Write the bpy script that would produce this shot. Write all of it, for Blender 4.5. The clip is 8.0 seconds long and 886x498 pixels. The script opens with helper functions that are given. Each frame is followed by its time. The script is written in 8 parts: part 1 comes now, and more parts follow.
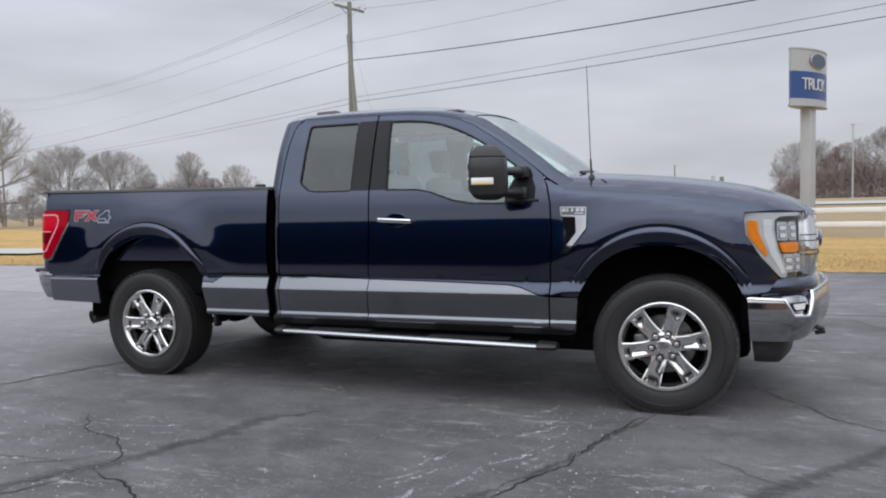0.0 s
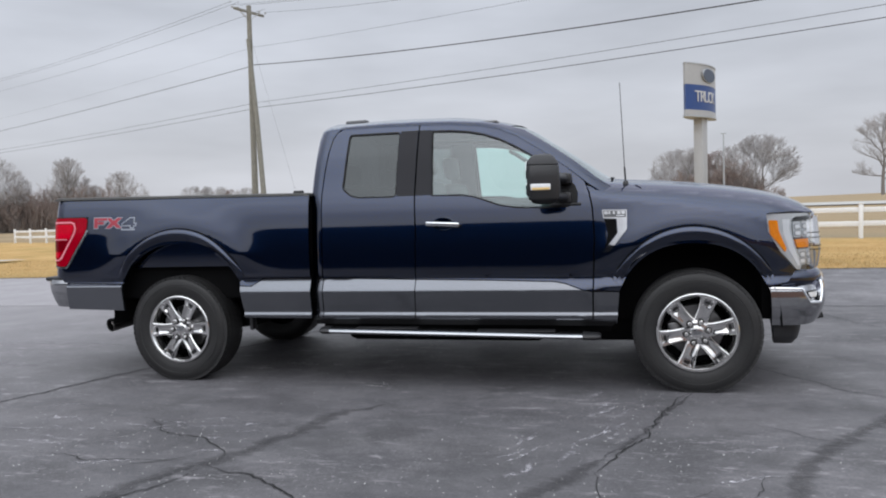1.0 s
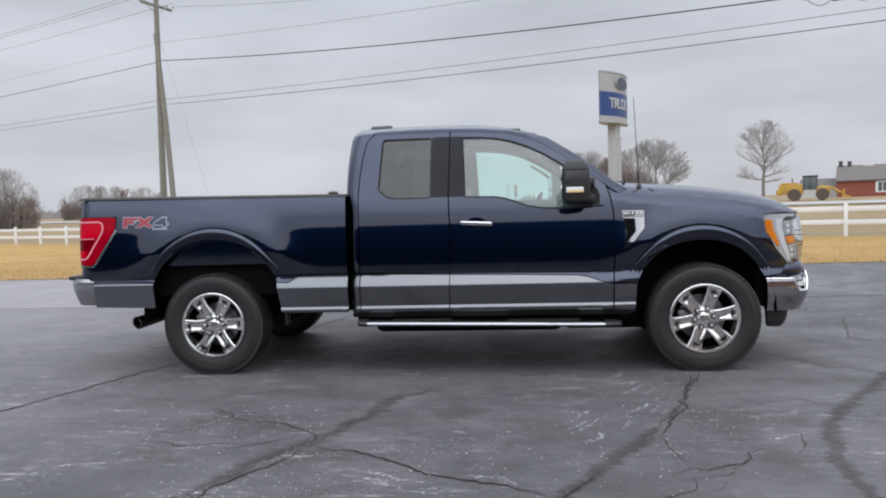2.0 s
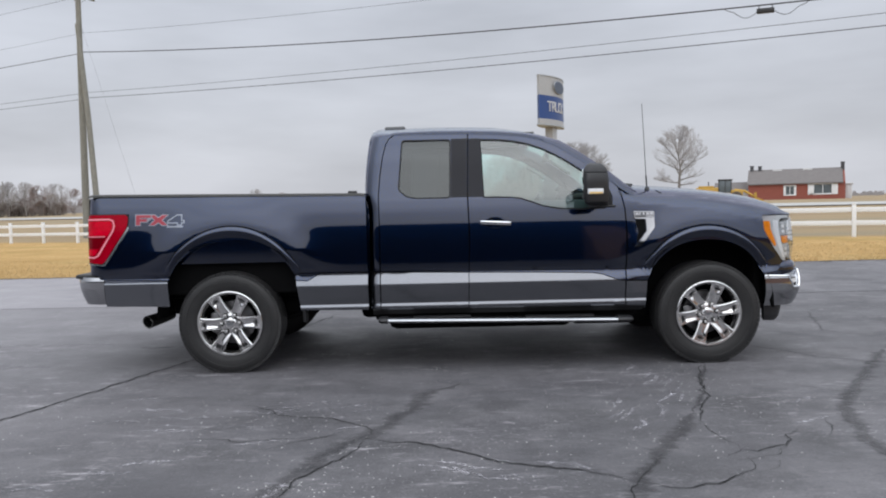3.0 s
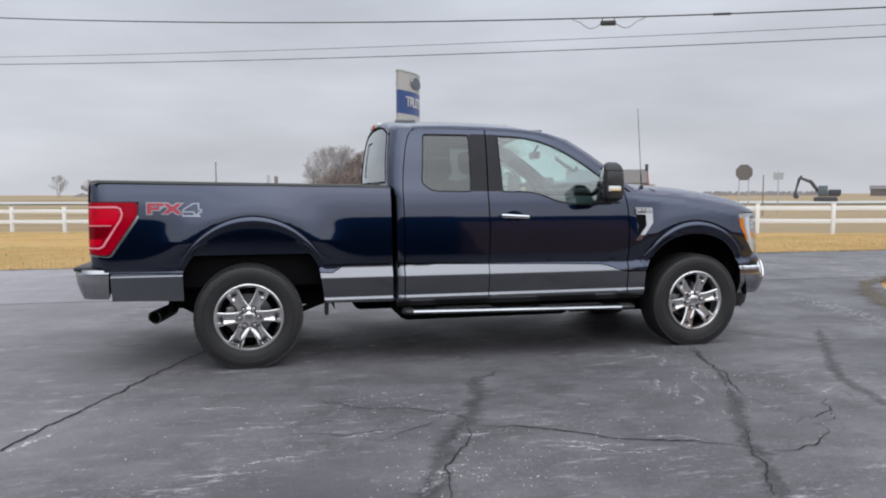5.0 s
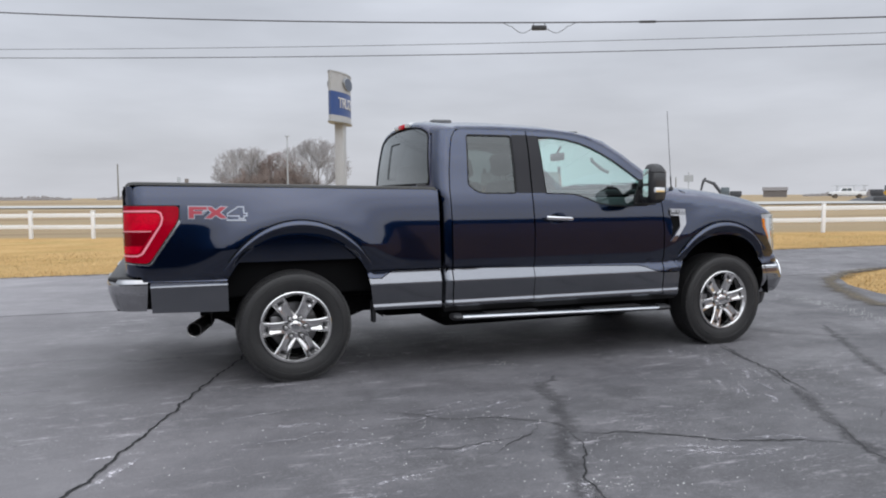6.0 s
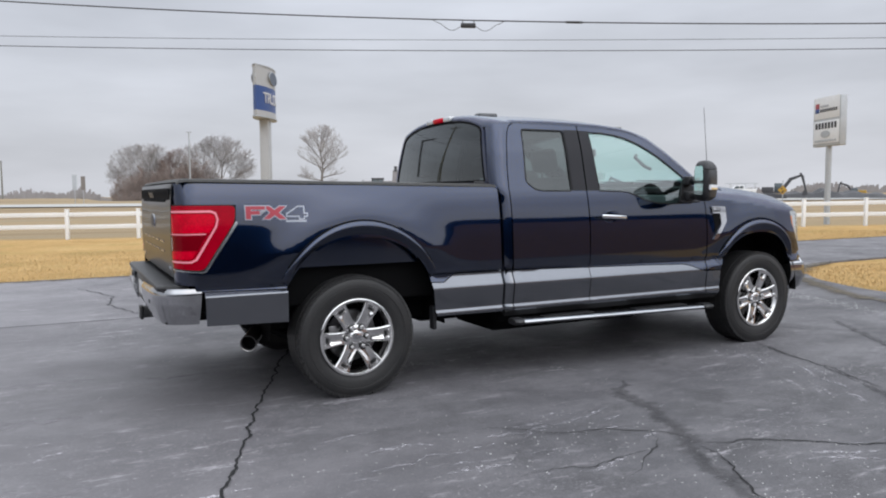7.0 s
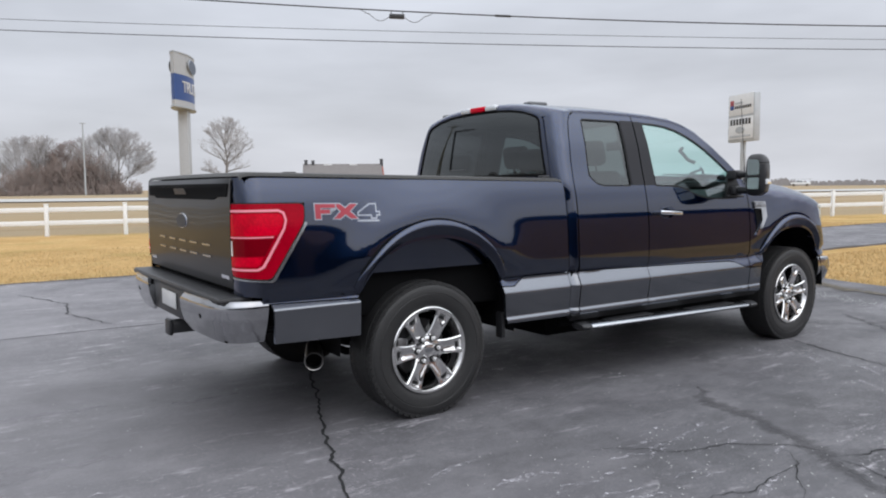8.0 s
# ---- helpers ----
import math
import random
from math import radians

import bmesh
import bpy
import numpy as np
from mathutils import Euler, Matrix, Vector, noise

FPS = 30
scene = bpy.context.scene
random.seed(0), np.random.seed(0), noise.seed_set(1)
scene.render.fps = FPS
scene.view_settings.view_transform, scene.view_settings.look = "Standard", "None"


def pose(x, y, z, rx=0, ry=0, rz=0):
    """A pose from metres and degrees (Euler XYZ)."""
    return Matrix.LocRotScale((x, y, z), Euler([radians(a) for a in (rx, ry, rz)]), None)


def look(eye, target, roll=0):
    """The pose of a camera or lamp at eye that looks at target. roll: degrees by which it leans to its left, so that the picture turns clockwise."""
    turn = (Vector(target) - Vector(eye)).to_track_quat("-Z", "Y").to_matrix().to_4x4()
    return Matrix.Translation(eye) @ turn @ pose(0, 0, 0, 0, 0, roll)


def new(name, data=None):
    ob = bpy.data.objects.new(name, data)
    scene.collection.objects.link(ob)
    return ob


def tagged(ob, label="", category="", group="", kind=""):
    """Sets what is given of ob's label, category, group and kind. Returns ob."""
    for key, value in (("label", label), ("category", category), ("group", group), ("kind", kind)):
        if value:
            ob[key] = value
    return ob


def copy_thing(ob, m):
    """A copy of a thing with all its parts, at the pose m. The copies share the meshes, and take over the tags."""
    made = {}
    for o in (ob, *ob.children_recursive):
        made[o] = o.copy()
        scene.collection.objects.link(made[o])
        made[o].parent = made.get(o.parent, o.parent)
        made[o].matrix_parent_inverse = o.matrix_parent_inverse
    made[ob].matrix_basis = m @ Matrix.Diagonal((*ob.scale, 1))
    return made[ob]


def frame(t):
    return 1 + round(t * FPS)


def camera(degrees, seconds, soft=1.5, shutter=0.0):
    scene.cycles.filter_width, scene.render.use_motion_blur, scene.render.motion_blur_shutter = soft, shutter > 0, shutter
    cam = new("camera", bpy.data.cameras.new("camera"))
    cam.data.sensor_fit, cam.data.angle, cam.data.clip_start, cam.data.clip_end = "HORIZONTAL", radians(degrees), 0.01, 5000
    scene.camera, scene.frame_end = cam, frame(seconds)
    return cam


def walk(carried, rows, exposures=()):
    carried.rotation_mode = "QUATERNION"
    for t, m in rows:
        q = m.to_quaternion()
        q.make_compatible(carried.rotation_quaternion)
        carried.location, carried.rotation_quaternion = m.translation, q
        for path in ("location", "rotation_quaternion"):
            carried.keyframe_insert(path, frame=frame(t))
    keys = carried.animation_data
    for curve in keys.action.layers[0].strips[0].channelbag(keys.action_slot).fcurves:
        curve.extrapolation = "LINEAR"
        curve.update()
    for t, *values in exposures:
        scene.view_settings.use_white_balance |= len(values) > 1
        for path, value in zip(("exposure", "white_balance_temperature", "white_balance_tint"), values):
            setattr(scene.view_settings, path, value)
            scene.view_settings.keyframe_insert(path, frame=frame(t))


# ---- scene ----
import itertools

from mathutils.bvhtree import BVHTree

cam = camera(61.6, 8.0, soft=2.0)
PATH = [
    (0, (4.091, -5.249, 1.219), (3.349, -3.396, 1.097), -1.5),
    (0.5, (3.669, -5.586, 1.227), (3.068, -3.682, 1.11), -1.7),
    (1, (3.234, -5.877, 1.235), (2.767, -3.935, 1.122), -1.9),
    (1.5, (2.817, -6.197, 1.249), (2.482, -4.228, 1.135), -1.9),
    (2.8, (1.798, -6.642, 1.275), (1.752, -4.646, 1.151), -1.4),
    (3, (1.686, -6.646, 1.279), (1.676, -4.649, 1.155), -1.3),
    (3.5, (1.467, -6.672, 1.307), (1.557, -4.678, 1.18), -0.9),
    (4, (1.162, -6.696, 1.28), (1.358, -4.71, 1.149), -0.7),
    (4.5, (0.708, -6.676, 1.293), (1.02, -4.705, 1.158), -0.5),
    (4.7, (0.479, -6.66, 1.296), (0.852, -4.7, 1.154), -0.3),
    (6, (-0.797, -6.165, 1.298), (-0.114, -4.291, 1.156), -0.3),
    (6.5, (-1.245, -5.798, 1.307), (-0.445, -3.97, 1.163), -0.3),
    (7, (-1.671, -5.416, 1.304), (-0.758, -3.642, 1.155), -0.4),
    (7.5, (-2.021, -4.98, 1.315), (-0.999, -3.268, 1.159), -0.5),
    (8, (-2.307, -4.486, 1.32), (-1.183, -2.84, 1.153), -0.5),
]
walk(cam, [(t, look(eye, target, roll)) for t, eye, target, roll in PATH], exposures=[(0, 0.03), (4.0, 0.03), (6.5, 0.10), (8.0, 0.17)])

# ---- light: an overcast winter sky ----
SUN_EL, SUN_AZ = radians(37), radians(172)
world = bpy.data.worlds.new("overcast_sky")
scene.world = world
world.use_nodes = True
wn, wl = world.node_tree.nodes, world.node_tree.links
wn.clear()
w_out = wn.new("ShaderNodeOutputWorld")
w_bg = wn.new("ShaderNodeBackground")
sky = wn.new("ShaderNodeTexSky")
sky.sky_type, sky.sun_disc = "NISHITA", False
sky.sun_elevation, sky.sun_rotation, sky.dust_density = SUN_EL, SUN_AZ, 4.0
w_co = wn.new("ShaderNodeTexCoord")
w_sep = wn.new("ShaderNodeSeparateXYZ")
wl.new(w_co.outputs["Generated"], w_sep.inputs[0])
w_ramp = wn.new("ShaderNodeValToRGB")          # cloud deck: brighter overhead than at the horizon
w_ramp.color_ramp.elements[0].position, w_ramp.color_ramp.elements[0].color = 0.0, (0.60, 0.615, 0.665, 1)
w_ramp.color_ramp.elements[1].position, w_ramp.color_ramp.elements[1].color = 1.0, (1.62, 1.70, 1.81, 1)
_e = w_ramp.color_ramp.elements.new(0.25)
_e.color = (0.60, 0.63, 0.70, 1)
w_ramp.color_ramp.elements.new(0.42).color = (1.06, 1.115, 1.205, 1)
wl.new(w_sep.outputs[2], w_ramp.inputs[0])
w_map = wn.new("ShaderNodeMapping")
w_map.inputs["Scale"].default_value = (1.6, 1.6, 7.0)
wl.new(w_co.outputs["Generated"], w_map.inputs[0])
w_noise = wn.new("ShaderNodeTexNoise")
w_noise.inputs["Scale"].default_value, w_noise.inputs["Detail"].default_value = 1.7, 5
wl.new(w_map.outputs[0], w_noise.inputs["Vector"])
w_rng = wn.new("ShaderNodeMapRange")
w_rng.inputs["From Min"].default_value, w_rng.inputs["From Max"].default_value = 0.3, 0.7
w_rng.inputs["To Min"].default_value, w_rng.inputs["To Max"].default_value = 0.86, 1.13
wl.new(w_noise.outputs[0], w_rng.inputs[0])
w_mul = wn.new("ShaderNodeMix")
w_mul.data_type, w_mul.blend_type = "RGBA", "MULTIPLY"
w_mul.inputs[0].default_value = 1.0
wl.new(w_ramp.outputs[0], w_mul.inputs[6])
wl.new(w_rng.outputs[0], w_mul.inputs[7])
w_dim = wn.new("ShaderNodeMix")
w_dim.data_type, w_dim.blend_type = "RGBA", "MULTIPLY"
w_dim.inputs[0].default_value = 1.0
w_dim.inputs[7].default_value = (0.1, 0.1, 0.1, 1)
wl.new(sky.outputs[0], w_dim.inputs[6])
w_mix = wn.new("ShaderNodeMix")
w_mix.data_type = "RGBA"
w_mix.inputs[0].default_value = 0.93           # how far the clouds hide the clear sky
wl.new(w_dim.outputs[2], w_mix.inputs[6])
wl.new(w_mul.outputs[2], w_mix.inputs[7])
wl.new(w_mix.outputs[2], w_bg.inputs[0])
w_bg.inputs[1].default_value = 1.0
# the deck is brighter round the hidden sun
w_dot = wn.new("ShaderNodeVectorMath")
w_dot.operation = "DOT_PRODUCT"
w_dot.inputs[1].default_value = (math.sin(SUN_AZ) * math.cos(SUN_EL), math.cos(SUN_AZ) * math.cos(SUN_EL), math.sin(SUN_EL))
wl.new(w_co.outputs["Generated"], w_dot.inputs[0])
w_glow = wn.new("ShaderNodeMapRange")
w_glow.interpolation_type = "SMOOTHSTEP"
for _k, _v in (("From Min", 0.25), ("From Max", 1.0), ("To Min", 1.0), ("To Max", 1.65)):
    w_glow.inputs[_k].default_value = _v
wl.new(w_dot.outputs["Value"], w_glow.inputs[0])
wl.new(w_glow.outputs[0], w_bg.inputs[1])
wl.new(w_bg.outputs[0], w_out.inputs[0])
sun = new("sun", bpy.data.lights.new("sun", "SUN"))
sun.data.energy, sun.data.angle, sun.data.color = 0.2, radians(110), (1.0, 0.97, 0.93)
sun.matrix_world = look((math.sin(SUN_AZ) * 50, math.cos(SUN_AZ) * 50, 50 * math.tan(SUN_EL)), (0, 0, 0))


# ---- materials ----
def material(name, colour, rough=0.6, metal=0.0, vary=0.0, scale=8.0, bump=0.0, bscale=60.0, coat=0.0, second=None, detail=4.0, spec=0.5):
    """A principled material: colour varied by noise at two scales towards second (or darker), with a fine bump."""
    m = bpy.data.materials.new(name)
    m.use_nodes = True
    n, l = m.node_tree.nodes, m.node_tree.links
    b = n["Principled BSDF"]
    b.inputs["Base Color"].default_value = (*colour, 1)
    b.inputs["Roughness"].default_value, b.inputs["Metallic"].default_value = rough, metal
    b.inputs["Coat Weight"].default_value, b.inputs["Coat Roughness"].default_value = coat, 0.03
    b.inputs["Specular IOR Level"].default_value = spec
    co = n.new("ShaderNodeTexCoord")
    if vary > 0:
        second = second or tuple(c * 0.6 for c in colour)
        big, small, add, ramp, mix = n.new("ShaderNodeTexNoise"), n.new("ShaderNodeTexNoise"), n.new("ShaderNodeMath"), n.new("ShaderNodeMapRange"), n.new("ShaderNodeMix")
        big.inputs["Scale"].default_value, big.inputs["Detail"].default_value = scale, detail
        small.inputs["Scale"].default_value, small.inputs["Detail"].default_value = scale * 9, detail
        l.new(co.outputs["Object"], big.inputs["Vector"])
        l.new(co.outputs["Object"], small.inputs["Vector"])
        add.operation = "ADD"
        l.new(big.outputs[0], add.inputs[0])
        l.new(small.outputs[0], add.inputs[1])
        ramp.inputs["From Min"].default_value, ramp.inputs["From Max"].default_value = 0.7, 1.3
        ramp.inputs["To Max"].default_value = vary
        l.new(add.outputs[0], ramp.inputs[0])
        mix.data_type = "RGBA"
        mix.inputs[6].default_value, mix.inputs[7].default_value = (*colour, 1), (*second, 1)
        l.new(ramp.outputs[0], mix.inputs[0])
        l.new(mix.outputs[2], b.inputs["Base Color"])
    if bump > 0:
        t, bp = n.new("ShaderNodeTexNoise"), n.new("ShaderNodeBump")
        t.inputs["Scale"].default_value, t.inputs["Detail"].default_value = bscale, 3
        l.new(co.outputs["Object"], t.inputs["Vector"])
        l.new(t.outputs[0], bp.inputs["Height"])
        bp.inputs["Strength"].default_value, bp.inputs["Distance"].default_value = bump, 0.01
        l.new(bp.outputs[0], b.inputs["Normal"])
    return m


M_WHITE = material("white_vinyl", (0.74, 0.75, 0.76), 0.45, vary=0.35, scale=1.5, second=(0.6, 0.61, 0.6))
M_WOOD = material("weathered_pole", (0.160, 0.158, 0.140), 0.9, vary=0.8, scale=3, bump=0.5, bscale=40, second=(0.24, 0.237, 0.21))
M_WIRE = material("cable", (0.03, 0.03, 0.035), 0.6, vary=0.2)
M_STEEL = material("galvanised", (0.42, 0.44, 0.46), 0.5, 0.3, vary=0.4, scale=2)
M_SIGNWHITE = material("sign_white", (0.54, 0.54, 0.54), 0.4, vary=0.4, scale=1, second=(0.42, 0.42, 0.42))
# white sign panels greyed: the shade on their faces is in the colour
M_PYLON = material("shaded_sign_panel", (0.37, 0.375, 0.38), 0.4, vary=0.4, scale=1, second=(0.29, 0.295, 0.30))
M_SIGNBLUE = material("sign_blue", (0.020, 0.058, 0.205), 0.4, vary=0.25, scale=1)
M_OVAL = material("faded_emblem", (0.055, 0.075, 0.115), 0.4, vary=0.3, scale=2)
M_BLACK = material("black_plastic", (0.018, 0.018, 0.02), 0.45, vary=0.3, scale=15, bump=0.08, bscale=500)

# ---- helpers for building ----
def mesh_of(bm, name, mat, smooth=True):
    me = bpy.data.meshes.new(name)
    bm.normal_update()
    bm.to_mesh(me)
    bm.free()
    for m in (mat if isinstance(mat, (list, tuple)) else [mat]):
        me.materials.append(m)
    if smooth:
        me.polygons.foreach_set("use_smooth", [True] * len(me.polygons))
        me.set_sharp_from_angle(angle=radians(38))
    return me


def part(name, bm, mat, parent=None, label="", smooth=True):
    ob = new(name, mesh_of(bm, name, mat, smooth))
    if parent is not None:
        ob.parent = parent
    if label:
        tagged(ob, label)
    return ob


def thing(name, at=(0, 0, 0), turn=0.0, label="", category="", group="", kind=""):
    ob = new(name)
    ob.empty_display_size = 0.2
    ob.matrix_world = pose(*at, 0, 0, turn)
    return tagged(ob, label, category, group, kind)


def box(bm, lo, hi, bev=0.0, m=None, seg=2):
    """A bevelled box from corner lo to corner hi, added to bm."""
    t = bmesh.new()
    bmesh.ops.create_cube(t, size=1)
    for v in t.verts:
        v.co = Vector([(a + b) / 2 + c * (b - a) for a, b, c in zip(lo, hi, v.co)])
    if bev > 0:
        bmesh.ops.bevel(t, geom=t.edges[:], offset=bev, segments=seg, profile=0.5, affect="EDGES")
    if m is not None:
        t.transform(m)
    return merge(bm, t)


def merge(bm, t):
    me = bpy.data.meshes.new("tmp")
    t.to_mesh(me)
    t.free()
    bm.from_mesh(me)
    bpy.data.meshes.remove(me)
    return bm


def tube(bm, pts, r, sides=8, caps=True):
    """A round bar through pts; r is one radius or one for each point."""
    rs = r if isinstance(r, (list, tuple)) else [r] * len(pts)
    pts = [Vector(p) for p in pts]
    rings, up = [], None
    for i, p in enumerate(pts):
        d = (pts[min(i + 1, len(pts) - 1)] - pts[max(i - 1, 0)]).normalized()
        if up is None:
            up = d.orthogonal().normalized()
        else:
            up = (up - d * up.dot(d)).normalized()
        side = d.cross(up)
        rings.append([bm.verts.new(p + (up * math.cos(a) + side * math.sin(a)) * rs[i]) for a in [2 * math.pi * k / sides for k in range(sides)]])
    for a, b in zip(rings, rings[1:]):
        for k in range(sides):
            bm.faces.new((a[k], a[(k + 1) % sides], b[(k + 1) % sides], b[k]))
    if caps:
        bm.faces.new(rings[0][::-1])
        bm.faces.new(rings[-1])
    return bm


def lathe(bm, profile, sides=48, m=None, closed=False):
    """Turns (radius, y) pairs about the y axis."""
    t = bmesh.new()
    rings = []
    for r, y in profile:
        rings.append([t.verts.new((r * math.cos(2 * math.pi * k / sides), y, r * math.sin(2 * math.pi * k / sides))) for k in range(sides)])
    pairs = list(zip(rings, rings[1:])) + ([(rings[-1], rings[0])] if closed else [])
    for a, b in pairs:
        for k in range(sides):
            t.faces.new((a[k], b[k], b[(k + 1) % sides], a[(k + 1) % sides]))
    bmesh.ops.remove_doubles(t, verts=t.verts[:], dist=1e-5)
    bmesh.ops.recalc_face_normals(t, faces=t.faces[:])
    if m is not None:
        t.transform(m)
    return merge(bm, t)


def prism(bm, outline, y0, y1, m=None, bev=0.0):
    """An outline of (x, z) pairs, drawn out from y0 to y1."""
    t = bmesh.new()
    f = t.faces.new([t.verts.new((x, y0, z)) for x, z in outline])
    g = bmesh.ops.extrude_face_region(t, geom=[f])
    for v in [e for e in g["geom"] if isinstance(e, bmesh.types.BMVert)]:
        v.co.y = y1
    bmesh.ops.recalc_face_normals(t, faces=t.faces[:])
    if bev > 0:
        bmesh.ops.bevel(t, geom=t.edges[:], offset=bev, segments=2, profile=0.5, affect="EDGES")
    if m is not None:
        t.transform(m)
    return merge(bm, t)


# ---- ground ----
GRASS_Y = 7.55


def hollow(x, y):
    """The field falls away towards the thicket."""
    k = min(1.0, max(0.0, (y - 130.0) / 130.0))
    return 3.0 * k * k * (3 - 2 * k) * math.exp(-((x - 0.125 * y) / (0.085 * max(y, 1.0))) ** 4)


def ground_z(x, y):
    """The land dips gently behind the lot and rises again to the fields."""
    d = max(0.0, y - GRASS_Y)
    far = min(1.0, max(0.0, (y + 0.43 * x - 27.0 - 20.0) / 100.0))
    return -0.03 - 1.0 * (1 - math.exp(-d * 0.024)) + 1.45 * far * far * (3 - 2 * far) + (0.05 * noise.noise(Vector((x * 0.11, y * 0.11, 0))) if d > 1 else 0) - hollow(x, y)


def land_material():
    m = bpy.data.materials.new("dry_grass_land")
    m.use_nodes = True
    n, l = m.node_tree.nodes, m.node_tree.links
    b = n["Principled BSDF"]
    b.inputs["Roughness"].default_value = 0.95
    b.inputs["Specular IOR Level"].default_value = 0.1
    co = n.new("ShaderNodeTexCoord")
    def noise_of(scale, detail, sx=1.0, sy=1.0):
        mp, t = n.new("ShaderNodeMapping"), n.new("ShaderNodeTexNoise")
        mp.inputs["Scale"].default_value = (sx, sy, 1)
        l.new(co.outputs["Object"], mp.inputs[0])
        l.new(mp.outputs[0], t.inputs["Vector"])
        t.inputs["Scale"].default_value, t.inputs["Detail"].default_value, t.inputs["Roughness"].default_value = scale, detail, 0.7
        return t.outputs[0]
    def ramp(fac, stops):
        r = n.new("ShaderNodeValToRGB")
        r.color_ramp.elements[0].position, r.color_ramp.elements[0].color = stops[0][0], (*stops[0][1], 1)
        r.color_ramp.elements[1].position, r.color_ramp.elements[1].color = stops[-1][0], (*stops[-1][1], 1)
        for p, c in stops[1:-1]:
            r.color_ramp.elements.new(p).color = (*c, 1)
        l.new(fac, r.inputs[0])
        return r.outputs[0]
    def mix(fac, a, c, mode="MIX"):
        x = n.new("ShaderNodeMix")
        x.data_type, x.blend_type = "RGBA", mode
        if isinstance(fac, float):
            x.inputs[0].default_value = fac
        else:
            l.new(fac, x.inputs[0])
        l.new(a, x.inputs[6])
        l.new(c, x.inputs[7])
        return x.outputs[2]
    straw = ramp(noise_of(0.35, 8), [(0.3, (0.39, 0.247, 0.098)), (0.5, (0.50, 0.322, 0.138)), (0.7, (0.56, 0.385, 0.18))])
    blades = ramp(noise_of(14.0, 6, 1, 0.5), [(0.3, (0.55, 0.55, 0.5)), (0.7, (1.2, 1.2, 1.2))])
    lawn = mix(0.8, straw, blades, "MULTIPLY")
    green = ramp(noise_of(0.22, 6), [(0.5, (0, 0, 0)), (0.68, (0.5, 0.5, 0.5))])
    olive = n.new("ShaderNodeRGB")
    olive.outputs[0].default_value = (0.20, 0.19, 0.06, 1)
    lawn = mix(green, lawn, olive.outputs[0])
    field = ramp(noise_of(0.02, 6, 0.5, 3.0), [(0.35, (0.21, 0.155, 0.10)), (0.5, (0.31, 0.235, 0.145)), (0.65, (0.255, 0.215, 0.15))])
    sep, rng = n.new("ShaderNodeSeparateXYZ"), n.new("ShaderNodeMapRange")
    l.new(co.outputs["Object"], sep.inputs[0])
    ma = n.new("ShaderNodeMath")
    ma.operation = "MULTIPLY_ADD"
    ma.inputs[1].default_value = 0.43
    l.new(sep.outputs[0], ma.inputs[0])
    l.new(sep.outputs[1], ma.inputs[2])
    rng.inputs["From Min"].default_value, rng.inputs["From Max"].default_value = 26.6, 29.0
    l.new(ma.outputs[0], rng.inputs[0])
    l.new(mix(rng.outputs[0], lawn, field), b.inputs["Base Color"])
    bp, hb = n.new("ShaderNodeBump"), noise_of(30.0, 5)
    bp.inputs["Strength"].default_value, bp.inputs["Distance"].default_value = 0.8, 0.05
    l.new(hb, bp.inputs["Height"])
    l.new(bp.outputs[0], b.inputs["Normal"])
    return m


